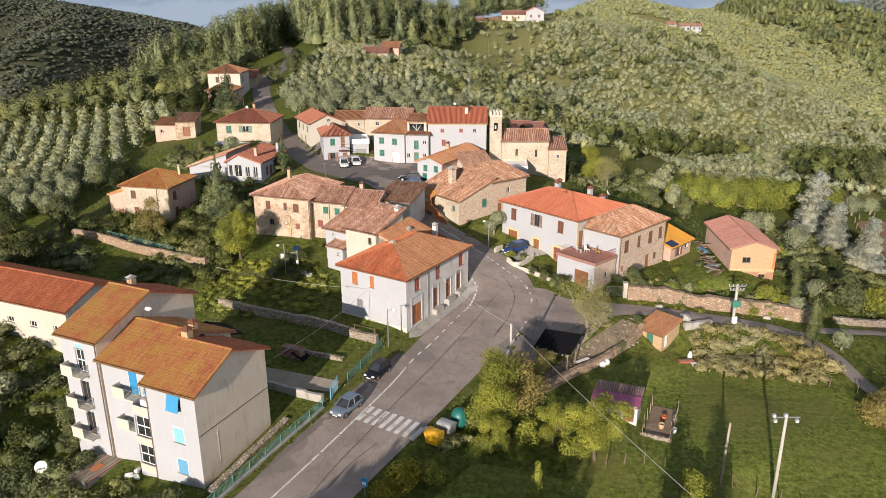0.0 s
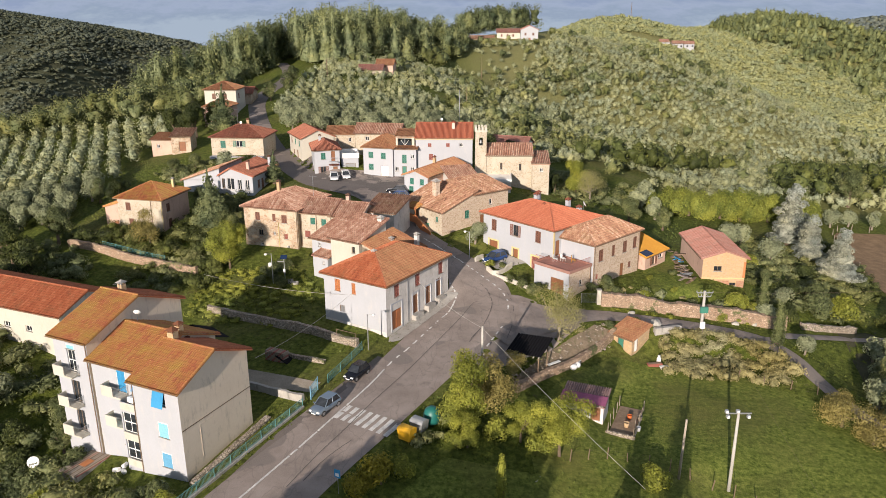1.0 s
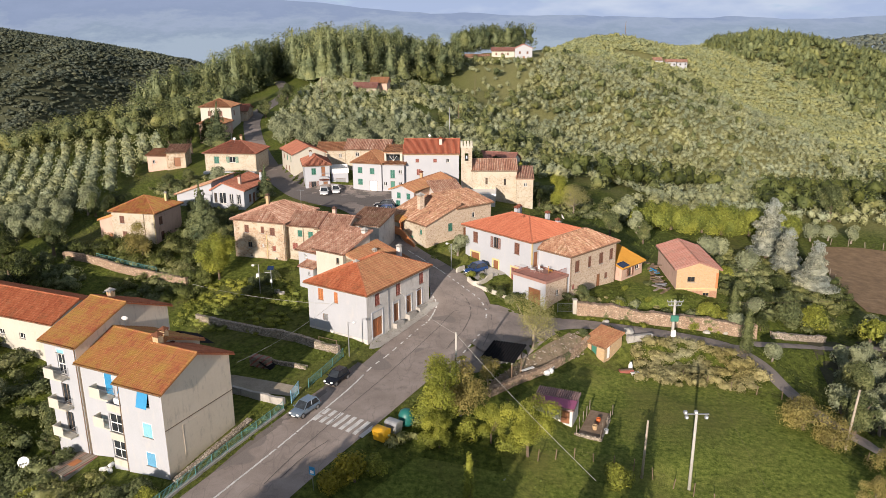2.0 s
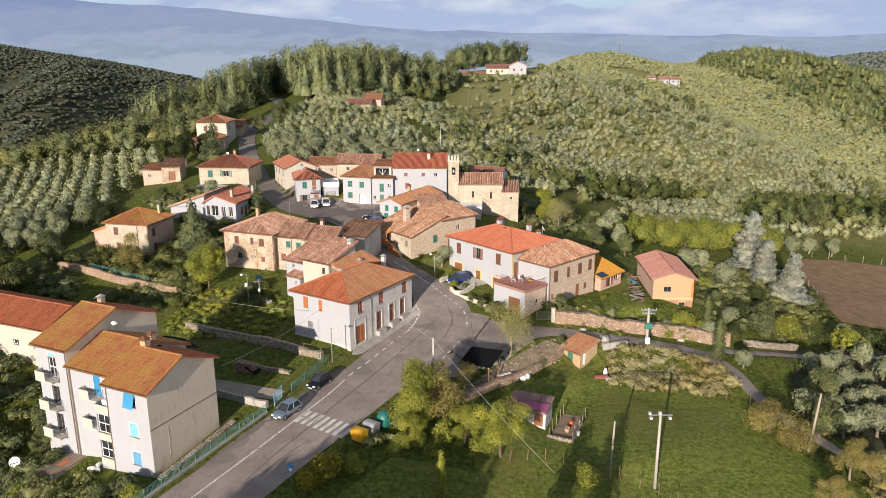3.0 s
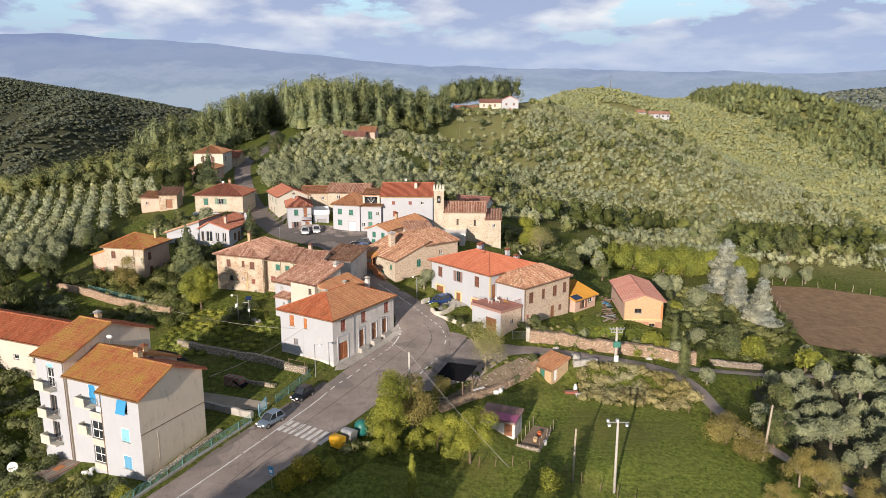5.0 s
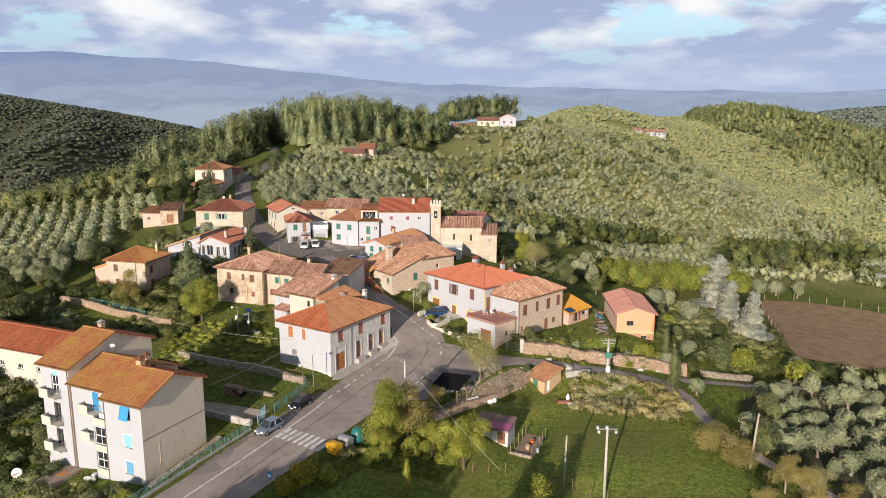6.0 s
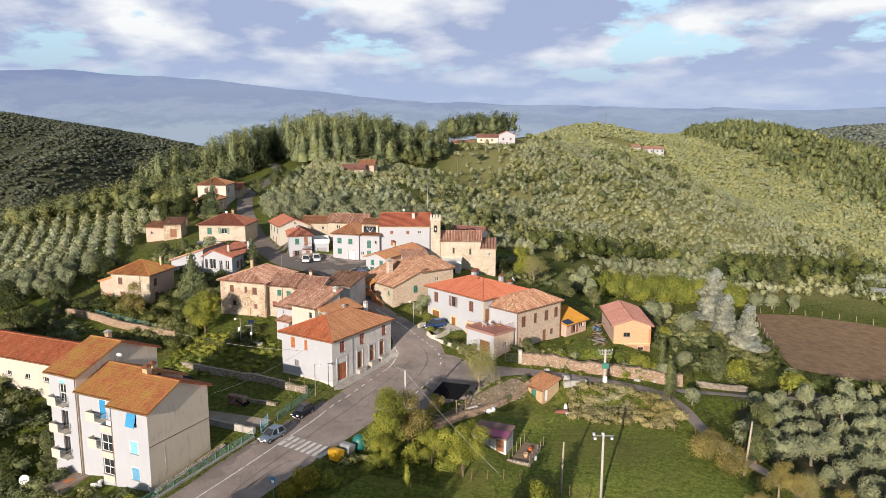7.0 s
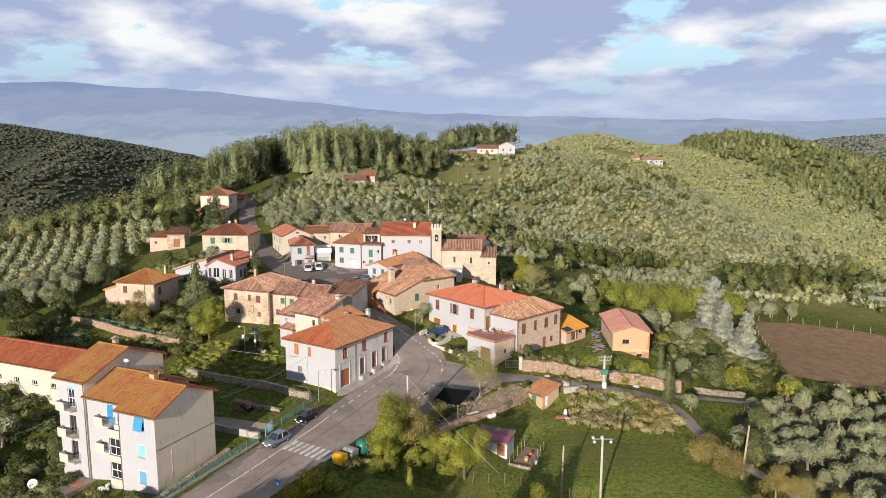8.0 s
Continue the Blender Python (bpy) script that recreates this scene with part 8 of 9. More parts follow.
for x, y, t in ((21.9, -4.6, 20), (22.5, -4.0, 70)):
    sack = thing("white_sack", "white sack beside the stone wall", "sack", pose(x, y, float(ground_z(x, y)), 0, 0, t))
    bm = bmesh.new()
    bmesh.ops.create_icosphere(bm, subdivisions=2, radius=0.45, matrix=Matrix.Translation((0, 0, 0.3)) @ Matrix.Diagonal((1.1, 0.7, 0.8, 1)))
    for v in bm.verts:
        v.co += 0.08 * Vector((noise.noise(v.co * 4), noise.noise(v.co * 4 + Vector((5, 0, 0))), noise.noise(v.co * 5)))
    part("sack_body", bm, M["white_plastic"], sack)
trough = thing("planter", "low rust-red planter box on the grass", "planter", pose(32.3, -1.0, float(ground_z(32.3, -1.0)), 0, 0, 8))
part("box", boxes((-0.9, 0.9, -0.3, 0.3, -0.05, 0.35), bevel=0.03), M["rail_pink"], trough)
part("soil", boxes((-0.8, 0.8, -0.2, 0.2, 0.36, 0.39)), M["dirt"], trough)
churn = thing("milk_churn", "white milk churn standing in the grass", "milk churn", pose(33.0, -0.2, float(ground_z(33.0, -0.2))))
part("body", spin_shape(bmesh.new(), ((0.26, -0.05), (0.28, 0.1), (0.27, 0.6), (0.15, 0.8), (0.15, 0.9), (0.2, 0.95)), 14), M["white_plastic"], churn, smooth=True)
for x, y, r in ((33.8, 5.0, 0.75), (49.1, 11.4, 0.7), (47.9, 9.0, 0.5), (45.2, 8.2, 0.45), (31.4, 8.0, 0.4)):
    rock = thing("boulder", "pale weathered boulder beside the lane", "boulder", pose(x, y, float(ground_z(x, y)), 0, 0, 40 * x))
    bm = bmesh.new()
    bmesh.ops.create_icosphere(bm, subdivisions=2, radius=r, matrix=Matrix.Translation((0, 0, r * 0.35)) @ Matrix.Diagonal((1.3, 0.85, 0.65, 1)))
    for v in bm.verts:
        v.co += 0.25 * r * Vector((noise.noise(v.co * 2.1), noise.noise(v.co * 2.1 + Vector((5, 0, 0))), noise.noise(v.co * 2.6)))
    part("stone", bm, M["pole_concrete"], rock)
slab_w = thing("concrete_kerb", "low broken concrete kerb beside the lane", "kerb", pose(33.2, 3.4, float(ground_z(35.0, 4.0)) + 0.1, 0, 0, 12))
part("slab", boxes((0, 3.6, -0.3, 0.3, -0.8, 0.35), bevel=0.06), M["concrete"], slab_w)
# loose stones over the bank
verts, faces = [], []
bv, bf = BALL[1]
rng_s = np.random.default_rng(21)
for i in range(240):
    k, w = rng_s.random(), rng_s.random()
    x, y = 14.4 + 12.9 * k + 1.2 * (1 - w) - 0.3 * w, -9.9 + 12.4 * k - 0.2 + 2.2 * w
    r = 0.06 + 0.14 * rng_s.random() ** 2
    q = bv * (r * np.array([1.2, 0.9, 0.7])) * (0.75 + 0.5 * rng_s.random((len(bv), 1))) + (x, y, float(ground_z(x, y)) + 0.12)
    faces += [tuple(f + len(verts)) for f in bf]
    verts += [tuple(v) for v in q]
tagged(new("loose_stones", mesh_of("loose_stones", verts, faces, M["dry_stone"])), "loose stones strewn over the bank", "stones", kind="stuff")
for x, y, t in ((19.6, -4.6, 35), (22.4, -3.8, 60), (33.6, -1.5, 10)):
    bench = thing("bench", "old white plank bench on the grass", "bench", pose(x, y, float(ground_z(x, y)), 0, 0, t))
    part("plank", boxes((-0.9, 0.9, -0.2, 0.2, 0.42, 0.48)), M["white_plastic"], bench)
    for s in (-0.7, 0.7):
        part("leg", boxes((s - 0.05, s + 0.05, -0.18, 0.18, -0.1, 0.42)), M["concrete"], bench)
stone_post = thing("gate_post", "plastered stone gate post with a cap", "gate post", pose(27.5, 10.2, float(ground_z(27.5, 10.2))))
part("pier", boxes((-0.25, 0.25, -0.25, 0.25, -0.4, 1.9)), M["cream"], stone_post)
part("cap", boxes((-0.32, 0.32, -0.32, 0.32, 1.9, 2.05), bevel=0.03), M["concrete"], stone_post)
net = thing("goal_frame", "white metal frame lying beside the lawn", "frame", pose(15.4, -24.5, float(ground_z(15.4, -24.5)) + 0.05, 0, 0, 62))
part("bar", boxes((0, 5.2, 0, 0.06, 0, 0.06), (0, 5.2, 0.9, 0.96, 0, 0.06), (0, 5.2, 0.45, 0.5, 0, 0.05), (0, 0.06, 0.06, 0.9, 0, 0.06), (5.14, 5.2, 0.06, 0.9, 0, 0.06)), M["metal"], net)
tunnel = thing("polytunnel", "long pale polytunnel beyond the ploughed field", "polytunnel", pose(128, 92, float(ground_z(128, 92)), 0, 0, -20))
bm = bmesh.new()
loft(bm, [[(x, 2.2 * math.cos(math.pi * i / 8), 1.9 * math.sin(math.pi * i / 8)) for i in range(9)] for x in (0, 3, 6, 9, 12)])
part("cover", bm, M["bin_grey"], tunnel)

# ---- plants ----
rng = np.random.default_rng(7)


def inside(outline, x, y):
    p = np.array(outline, float)
    sign = [(b[0] - a[0]) * (y - a[1]) - (b[1] - a[1]) * (x - a[0]) for a, b in zip(p, np.roll(p, -1, 0))]
    return min(sign) > 0 or max(sign) < 0


def rows_of(outline, along, gap, row_gap, jitter):
    """Planting spots in rows inside a convex outline."""
    p = np.array(outline, float)
    c, s = math.cos(radians(along)), math.sin(radians(along))
    mid = p.mean(0)
    reach = np.linalg.norm(p - mid, axis=1).max()
    ni, nj = int(reach / gap) + 1, int(reach / row_gap) + 1
    out = []
    for i in range(-ni, ni + 1):
        for j in range(-nj, nj + 1):
            x = mid[0] + i * gap * c - j * row_gap * s + rng.normal() * jitter
            y = mid[1] + i * gap * s + j * row_gap * c + rng.normal() * jitter
            if inside(outline, x, y):
                out.append((x, y))
    return out


def off_road(x, y, clear):
    return all((np.hypot(line[:, 0] - x, line[:, 1] - y) - line[:, 3]).min() > clear for line in ROADS)


HULLS = []
for o in list(bpy.data.objects):
    pts = [Vector(c) for k in o.children if k.name.startswith("wall") for c in k.bound_box]
    if o.type == "EMPTY" and pts:
        HULLS.append((o.matrix_basis.inverted(), min(p.x for p in pts), max(p.x for p in pts), min(p.y for p in pts), max(p.y for p in pts)))


def off_houses(x, y, clear):
    for inv, x0, x1, y0, y1 in HULLS:
        q = inv @ Vector((x, y, 0))
        if x0 - clear < q.x < x1 + clear and y0 - clear < q.y < y1 + clear:
            return False
    return True


def clear_of(x, y, d=1.2):
    return off_road(x, y, d) and off_houses(x, y, d)


def open_land(x, y):
    """Inside the wide stretch of country that the village looks out on."""
    return -0.66 * (y + 62) - 22 < x < 0.68 * (y + 62) + 36


# moulds: built once, copied over the land
MOULD = {}
for key, rows in {
    "olive": [("olive_tree", "grey-green olive tree with a rounded crown", "olive tree", "olive", 3.9 + 0.25 * k, 1.65 + 0.08 * k, 1500, 0.155, "olive", 20 + k) for k in range(5)],
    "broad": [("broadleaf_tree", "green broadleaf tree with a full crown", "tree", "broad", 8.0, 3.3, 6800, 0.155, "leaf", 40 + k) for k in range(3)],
    # trees standing in shade: the shade is put into their leaf colour
    "dark": [("broadleaf_tree", "dark green broadleaf tree with a dense crown", "tree", "broad", 8.0, 3.3, 6000, 0.16, "leaf_dark_shaded", 50 + k) for k in range(3)],
    "bright": [("broadleaf_tree", "yellow-green broadleaf tree with dense foliage", "tree", "broad", 8.0, 3.2, 15000, 0.1, "leaf_bright", 60 + k) for k in range(3)],
    "autumn": [("autumn_tree", "thin tree turning brown and yellow", "tree", "broad", 6.0, 2.6, 5500, 0.095, "leaf_autumn", 70 + k) for k in range(3)],
    "thicket": [("autumn_shrub", "brown and yellow autumn shrub beside the lane", "shrub", "bush", 4.4, 2.9, 4600, 0.1, "leaf_autumn", 72 + k) for k in range(2)],
    "airy": [("bare_tree", "airy pale tree with many fine bare twigs", "tree", "broad", 7.0, 3.6, 7500, 0.07, "twig", 76)],
    "bush": [("shrub", "dense green shrub on the slope", "shrub", "bush", 2.2, 1.6, 1700, 0.125, "leaf", 80 + k) for k in range(3)],
    "bush_dark": [("shrub", "dense dark green shrub on the slope", "shrub", "bush", 2.4, 1.7, 1700, 0.125, "leaf_dark_shaded", 90 + k) for k in range(3)],
    "bush_bright": [("shrub", "bright yellow-green shrub in the sun", "shrub", "bush", 2.4, 1.6, 1800, 0.12, "leaf_bright", 95 + k) for k in range(2)],
    "bush_yellow": [("shrub", "shrub with yellow autumn leaves", "shrub", "bush", 2.8, 1.7, 1900, 0.115, "leaf_yellow", 100 + k) for k in range(2)],
    "bush_grey": [("shrub", "grey-green shrub with fine leaves", "shrub", "bush", 2.6, 1.6, 1900, 0.115, "olive", 105 + k) for k in range(2)],
    "hedge": [("hedge_shrub", "tall light green hedge shrub", "shrub", "bush", 6.6, 3.1, 4000, 0.19, "leaf_hedge", 140 + k) for k in range(3)],
    "cypress": [("cypress_tree", "slim green cypress tree", "cypress", "cypress", 6.0, 0.7, 1800, 0.1, "leaf", 110)],
    "cypress_young": [("cypress_tree", "young pale green cypress tree", "cypress", "cypress", 5.0, 0.42, 2200, 0.08, "leaf_bright", 111)],
    "spruce": [("conifer_tree", "dark conifer with drooping boughs", "conifer", "cone", 10.0, 3.0, 5500, 0.17, "conifer", 120 + k) for k in range(2)],
    "cedar": [("blue_cedar", "silvery blue cedar with layered boughs", "cedar", "boughs", 13.0, 4.7, 12000, 0.19, "cedar", 130 + k) for k in range(3)],
}.items():
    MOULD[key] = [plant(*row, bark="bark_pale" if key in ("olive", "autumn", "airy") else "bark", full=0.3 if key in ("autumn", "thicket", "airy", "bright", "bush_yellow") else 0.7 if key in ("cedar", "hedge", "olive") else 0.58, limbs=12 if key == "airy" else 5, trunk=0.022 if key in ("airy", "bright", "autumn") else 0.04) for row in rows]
USED = set()


def grow(key, x, y, scale=1.0, turn=None, group="", label=""):
    fresh_ones = [o for o in MOULD[key] if o.name not in USED]
    turn = rng.random() * 360 if turn is None else turn
    if fresh_ones:
        ob = fresh_ones[0]
        USED.add(ob.name)
    else:
        ob = copy_thing(MOULD[key][int(rng.integers(len(MOULD[key])))], Matrix())
    ob.scale = (1, 1, 1)
    stand(ob, x, y, turn, scale)
    if group:
        tagged(ob, group=group)
    if label:
        tagged(ob, label)
    return ob


# olive groves: the nearer trees one by one
LEFT = [(-55, 38), (-60, 78), (-62, 108), (-72, 126), (-125, 122), (-130, 80), (-88, 36)]
MID = [(-37, 100), (-30, 90), (8, 94), (13, 120), (-4, 165), (-40, 160)]
near_grove = sorted([q for q in rows_of([(55, -10), (60, 13), (88, 24), (125, 24), (120, -14), (78, -34), (60, -26)], 28, 3.9, 4.5, 0.45) if clear_of(*q, 2.0)], key=lambda q: q[1] - 0.1 * q[0])
left_grove = sorted([q for q in rows_of(LEFT, 113, 2.5, 3.9, 0.3) if clear_of(*q, 2.2)], key=lambda q: q[1])
mid_grove = sorted([q for q in rows_of(MID, 62, 3.7, 4.3, 0.4) if clear_of(*q, 2.0)], key=lambda q: q[1])
for group, spots in (("olive grove below the lane", near_grove[:150]), ("olive grove in rows on the left slope", left_grove[:110]), ("olive grove behind the village", mid_grove[:60])):
    for x, y in spots:
        grow("olive", x, y, (0.8 if "lane" in group else 1.12 if "village" in group else 0.9) + 0.28 * rng.random(), group=group)
spots = [(x, y, 3.7 + rng.random(), 1.45 + 0.35 * rng.random()) for x, y in near_grove[150:] + left_grove[110:] + mid_grove[60:]]
wood, oak, deep = [], [], []
for x, y in rows_of([(-40, 85), (-40, 345), (215, 345), (215, 85)], 33, 3.0, 3.15, 0.8):
    if not open_land(x, y) or inside(MID, x, y) or not clear_of(x, y, 2.0) or x < 14 - 0.1 * (y - 100) and y < 172 or y < 100 - 0.55 * (x - 20) or x > 205 - 0.35 * abs(y - 240):
        continue
    if 12 < x < 56 and 205 < y < 290 and abs(x - 12 - (y - 205) * 0.3) < 17 and rng.random() < 0.8:
        continue
    if x < 10 and y > 235 or 14 < x < 62 and y > 300:
        continue
    open_ground = noise.noise((x * 0.03, y * 0.03, 3.0))
    if rng.random() < 0.04 + 0.25 * max(0, noise.noise((x * 0.02, y * 0.02, 9.0))):
        oak.append((x, y, 3.4 + 2.6 * rng.random(), 1.8 + 1.0 * rng.random()))
    elif open_ground < 0.42:
        spots.append((x, y, 2.3 + 1.2 * rng.random(), 1.2 + 0.55 * rng.random()))
woods("olive_grove", "wide slope of grey-green olive trees", "olive grove", spots, ["olive"], "olive", 5, 80, 0.27, 1, 0.74)

# woods
for x, y in rows_of([(60, 330), (150, 110), (300, 80), (440, 330), (440, 540), (300, 580), (110, 480)], 10, 2.9, 2.9, 0.9):
    if open_land(x, y) and y < 470 + 0.72 * (x - 123) and (y > 335 or x > 200 - 0.35 * abs(y - 240)) and not (109 < x < 160 and 370 < y < 389) and not (18 < x < 60 and y < 352):
        if (x - 230.6) * 0.93 - (457 - y) * 0.33 + 45 * noise.noise((x * 0.02, y * 0.02, 5.0)) + 14 * rng.normal() > 0:
            if rng.random() < 0.3:
                deep.append((x, y, 5 + 6 * rng.random(), 2.6 + 1.4 * rng.random()))
            continue
        wood.append((x, y, 2.0 + 2.4 * rng.random() ** 2, 1.75 + 1.25 * rng.random()))
woods("woodland", "green broadleaf woodland covering the hill", "woodland", wood, ["broad"], "leaf_wood", 6, 34, 0.46, 1, 0.76)
for x, y in rows_of([(-62, 96), (-50, 200), (-110, 330), (-240, 330), (-240, 120), (-130, 90)], 20, 5.6, 5.6, 1.7):
    if open_land(x, y) and clear_of(x, y, 2.5) and not inside(LEFT, x, y) and not (-106 < x and y > 174):
        oak.append((x, y, 6 + 5 * rng.random(), 3.3 + 1.5 * rng.random()))
for x, y in rows_of([(-125, 84), (-90, 34), (-58, 34), (-50, 18), (-56, -6), (-60, -40), (-130, -50), (-165, 80)], 20, 5.6, 5.6, 1.7):
    if clear_of(x, y, 2.0) and not inside(LEFT, x, y):
        oak.append((x, y, 4 + 4 * rng.random(), 2.6 + 1.4 * rng.random()))
for x, y in rows_of([(8, 238), (16, 290), (16, 330), (-10, 330), (-90, 330), (-70, 296)], 20, 5.6, 5.6, 1.7):
    oak.append((x, y, 6 + 4 * rng.random(), 3.2 + 1.5 * rng.random()))
near_oak = [q for q in oak if q[0] < -40 and q[1] < 215]
woods("woodland", "mixed green woodland beside the groves", "woodland", near_oak, ["broad"], "leaf", 8, 340, 0.29, 2, 0.62)
woods("woodland", "mixed dark woodland on the slopes", "woodland", [q for q in oak if q not in set(near_oak)], ["broad"], "leaf", 15, 110, 0.36, 2, 0.72)
for x, y in rows_of([(205, 480), (262, 515), (262, 535), (205, 500)], 10, 5.5, 5.5, 1.6):
    deep.append((x, y, 7 + 5 * rng.random(), 2.8 + rng.random()))
woods("woodland", "deeper green wood on the shoulder of the hill", "woodland", deep, ["broad", "broad", "boughs"], "leaf_deep", 14, 100, 0.42, 2, 0.7)
wood = []
for x, y in rows_of([(-800, 400), (-200, 380), (-200, 940), (-420, 965), (-800, 965)], 0, 4.7, 4.7, 1.6):
    if open_land(x, y):
        wood.append((x, y, 2.6 + 2.6 * rng.random(), 3.2 + 2.0 * rng.random()))
woods("woodland", "dark wooded ridge across the valley", "woodland", wood, ["broad"], "leaf_far", 9, 16, 1.0, 1, 0.8)
wood = []
for x, y in rows_of([(480, 760), (1000, 760), (1050, 1300), (520, 1250)], 0, 13, 13, 3):
    wood.append((x, y, 7 + 4 * rng.random(), 7.0 + 1.5 * rng.random()))
woods("woodland", "far wooded ridge beyond the hill", "woodland", wood, ["broad"], "leaf_haze", 10, 10, 1.2, 1)
pines, firs = [], []
for x, y in rows_of([(-104, 176), (-62, 176), (-16, 232), (16, 248), (16, 290), (-60, 300), (-118, 280)], 15, 4.6, 4.6, 1.4):
    if off_road(x, y, 3) and off_houses(x, y, 3):
        up = (13 + 8 * rng.random()) * (0.8 if x > -12 else 1.0)
        (firs if rng.random() < 0.42 else pines).append((x, y, up, 2.6 + 1.5 * rng.random()))
woods("pine_wood", "tall dark firs on the ridge", "conifer wood", firs, ["boughs"], "conifer", 11, 700, 0.36, 2, 0.58)
for x, y in rows_of([(16, 334), (46, 334), (58, 352), (14, 356)], 10, 4.0, 4.0, 1.2):
    pines.append((x, y, 12 + 5 * rng.random(), 3.6 + rng.random()))
woods("pine_wood", "tall pines and oaks on the ridge", "conifer wood", pines, ["broad"], "conifer", 12, 700, 0.37, 2, 0.62)

# undergrowth
def scrub(name, label, outlines, gap, tone, seed, high, wide_, count=220, leaf=0.145, clear=0.8):
    out = []
    for o in outlines:
        for x, y in rows_of(o, 25, gap, gap, gap * 0.35):
            if clear_of(x, y, clear):
                k = 0.5 + 0.8 * rng.random()
                out.append((x, y, high * k, wide_ * k))
    return woods(name, label, "undergrowth", out, ["bush"], tone, seed, count, leaf, 2, 0.62)


scrub("undergrowth", "dense green shrubs and brambles below the block", [[(-75, -45), (-24, -48), (-19, -33), (-27, -24), (-34, -16), (-37, -12), (-56, -14), (-85, -15)], [(-62, 14), (-50, 10), (-44, 20), (-48, 27), (-62, 32)], [(-36, 30), (-27, 27), (-26, 48), (-36, 48)], [(-33, -32), (-20, -34), (-17, -28), (-24, -24.5), (-31, -22)], [(-36, -14), (-32, -13), (-38, 0), (-48, 4), (-60, 0)]], 1.9, "leaf", 31, 1.7, 1.4, 240, 0.145)
scrub("undergrowth", "green shrubs and tall weeds on the banks", [[(-40, 16), (-31, 13), (-28, 24), (-30, 26), (-40, 22)], [(1.2, -26.5), (4.2, -21), (8.8, -13.6), (10.4, -14.6), (6.4, -20.5), (3.0, -27)], [(-46, 57), (-38, 63), (-42, 70), (-52, 66)], [(28, 10.8), (52, 10.6), (52, 12), (28, 12)], [(-46, 27.5), (-30, 21), (-28, 26), (-44, 32)], [(-34, 36), (-26, 30), (-25, 34), (-30, 46)]], 1.7, "leaf", 32, 1.3, 1.1)
scrub("undergrowth", "shrubs between barn and cedars", [[(50.5, 12), (66, 16), (76, 30), (80, 48), (66, 58), (52, 44), (51, 20)], [(28, 56), (50, 62), (52, 84), (30, 84)]], 2.3, "leaf", 33, 1.35, 1.4, 230, 0.15)
scrub("undergrowth", "scrub hedge beside the ploughed field", [[(64, 17), (84, 26), (100, 27), (99, 24), (80, 20), (66, 14)], [(122, 86), (140, 76), (150, 96), (128, 104)], [(75, 27), (78, 31), (84, 62), (81, 63), (74.5, 44)], [(84, 25), (99, 27.5), (129, 48), (131, 43), (101, 21)]], 1.8, "leaf_dark_shaded", 34, 1.9, 1.4)
scrub("undergrowth", "grey-green shrubs and dry weeds on the bank below the lane", [[(32.5, -2.2), (40, 1.0), (49, 0.2), (49, -4.6), (42, -4.0), (34, -2.8)], [(33.5, 3.4), (39, 4.2), (47, 2.6), (49, 0.0), (34, -1.5)]], 1.0, "bank", 35, 1.15, 0.95, 230, 0.11, 0.3)

scrub("undergrowth", "green weeds and brambles at the foot of the block", [[(-16.8, -26.6), (-21.3, -24.6), (-22.6, -27.5), (-18, -31)], [(-21.8, -24.2), (-25.4, -22.7), (-26.6, -25.5), (-22.8, -27)], [(-36, -17), (-30.6, -18), (-29.4, -24), (-38, -26)], [(-27, -24.4), (-23, -27), (-19, -33), (-30, -36), (-34, -27)], [(-30, -15.5), (-27.5, -15), (-28, -13), (-31, -13.5)]], 1.15, "leaf", 39, 0.95, 0.8, 240, 0.1, 0.35)
scrub("undergrowth", "bright green ivy and weeds over the lane wall", [[(42.5, 8.6), (48.8, 8.6), (49.2, 11.2), (42.8, 11.4)], [(28.5, 10.4), (41, 10.0), (41, 11.0), (28.5, 11.4)], [(29, 8.2), (38, 7.6), (38, 8.4), (29, 9)]], 0.95, "leaf_hedge", 40, 0.8, 0.55, 130, 0.09, 0.1)
scrub("undergrowth", "bright green weeds and brambles on the terraced slope", [[(-28, 8), (-13, 4), (-10, 12), (-15, 20), (-26, 20)]], 1.25, "leaf_hedge", 41, 0.75, 0.85, 120, 0.1, 0.5)
scrub("undergrowth", "low dry weeds on the stony bank", [[(15.0, -7.6), (16.6, -3.6), (24.0, 4.2), (26.0, 3.2), (19.0, -4.0)], [(28.5, 12.3), (42, 12), (42, 13.2), (29, 13.4)]], 1.5, "bank", 36, 0.5, 0.5, 120, 0.09, 0.2)
scrub("undergrowth", "brown and yellow thicket between field and lane", [[(50.0, -6.5), (52.2, -11), (54.8, -16), (57.5, -22), (60, -21), (57, -14), (54.2, -8)], [(52, -20), (57, -27), (62, -30), (64, -26), (57, -21)]], 1.5, "leaf_autumn", 37, 1.5, 1.0, 300, 0.09, 0.4)
scrub("undergrowth", "dark green thicket below the hillside houses", [[(-58, 30), (-47, 28.5), (-30, 22), (-27, 27), (-37, 34), (-47, 35.5)], [(-38, 34), (-27, 28), (-26, 36), (-30, 50), (-36, 50)], [(-31, 14), (-27, 14), (-25, 20), (-26, 27), (-31, 22)]], 1.6, "leaf_dark_shaded", 38, 2.0, 1.3, 300, 0.13)

# trees and shrubs by the houses
def planting(*rows):
    for key, x, y, scale in rows:
        grow(key, x, y, scale)


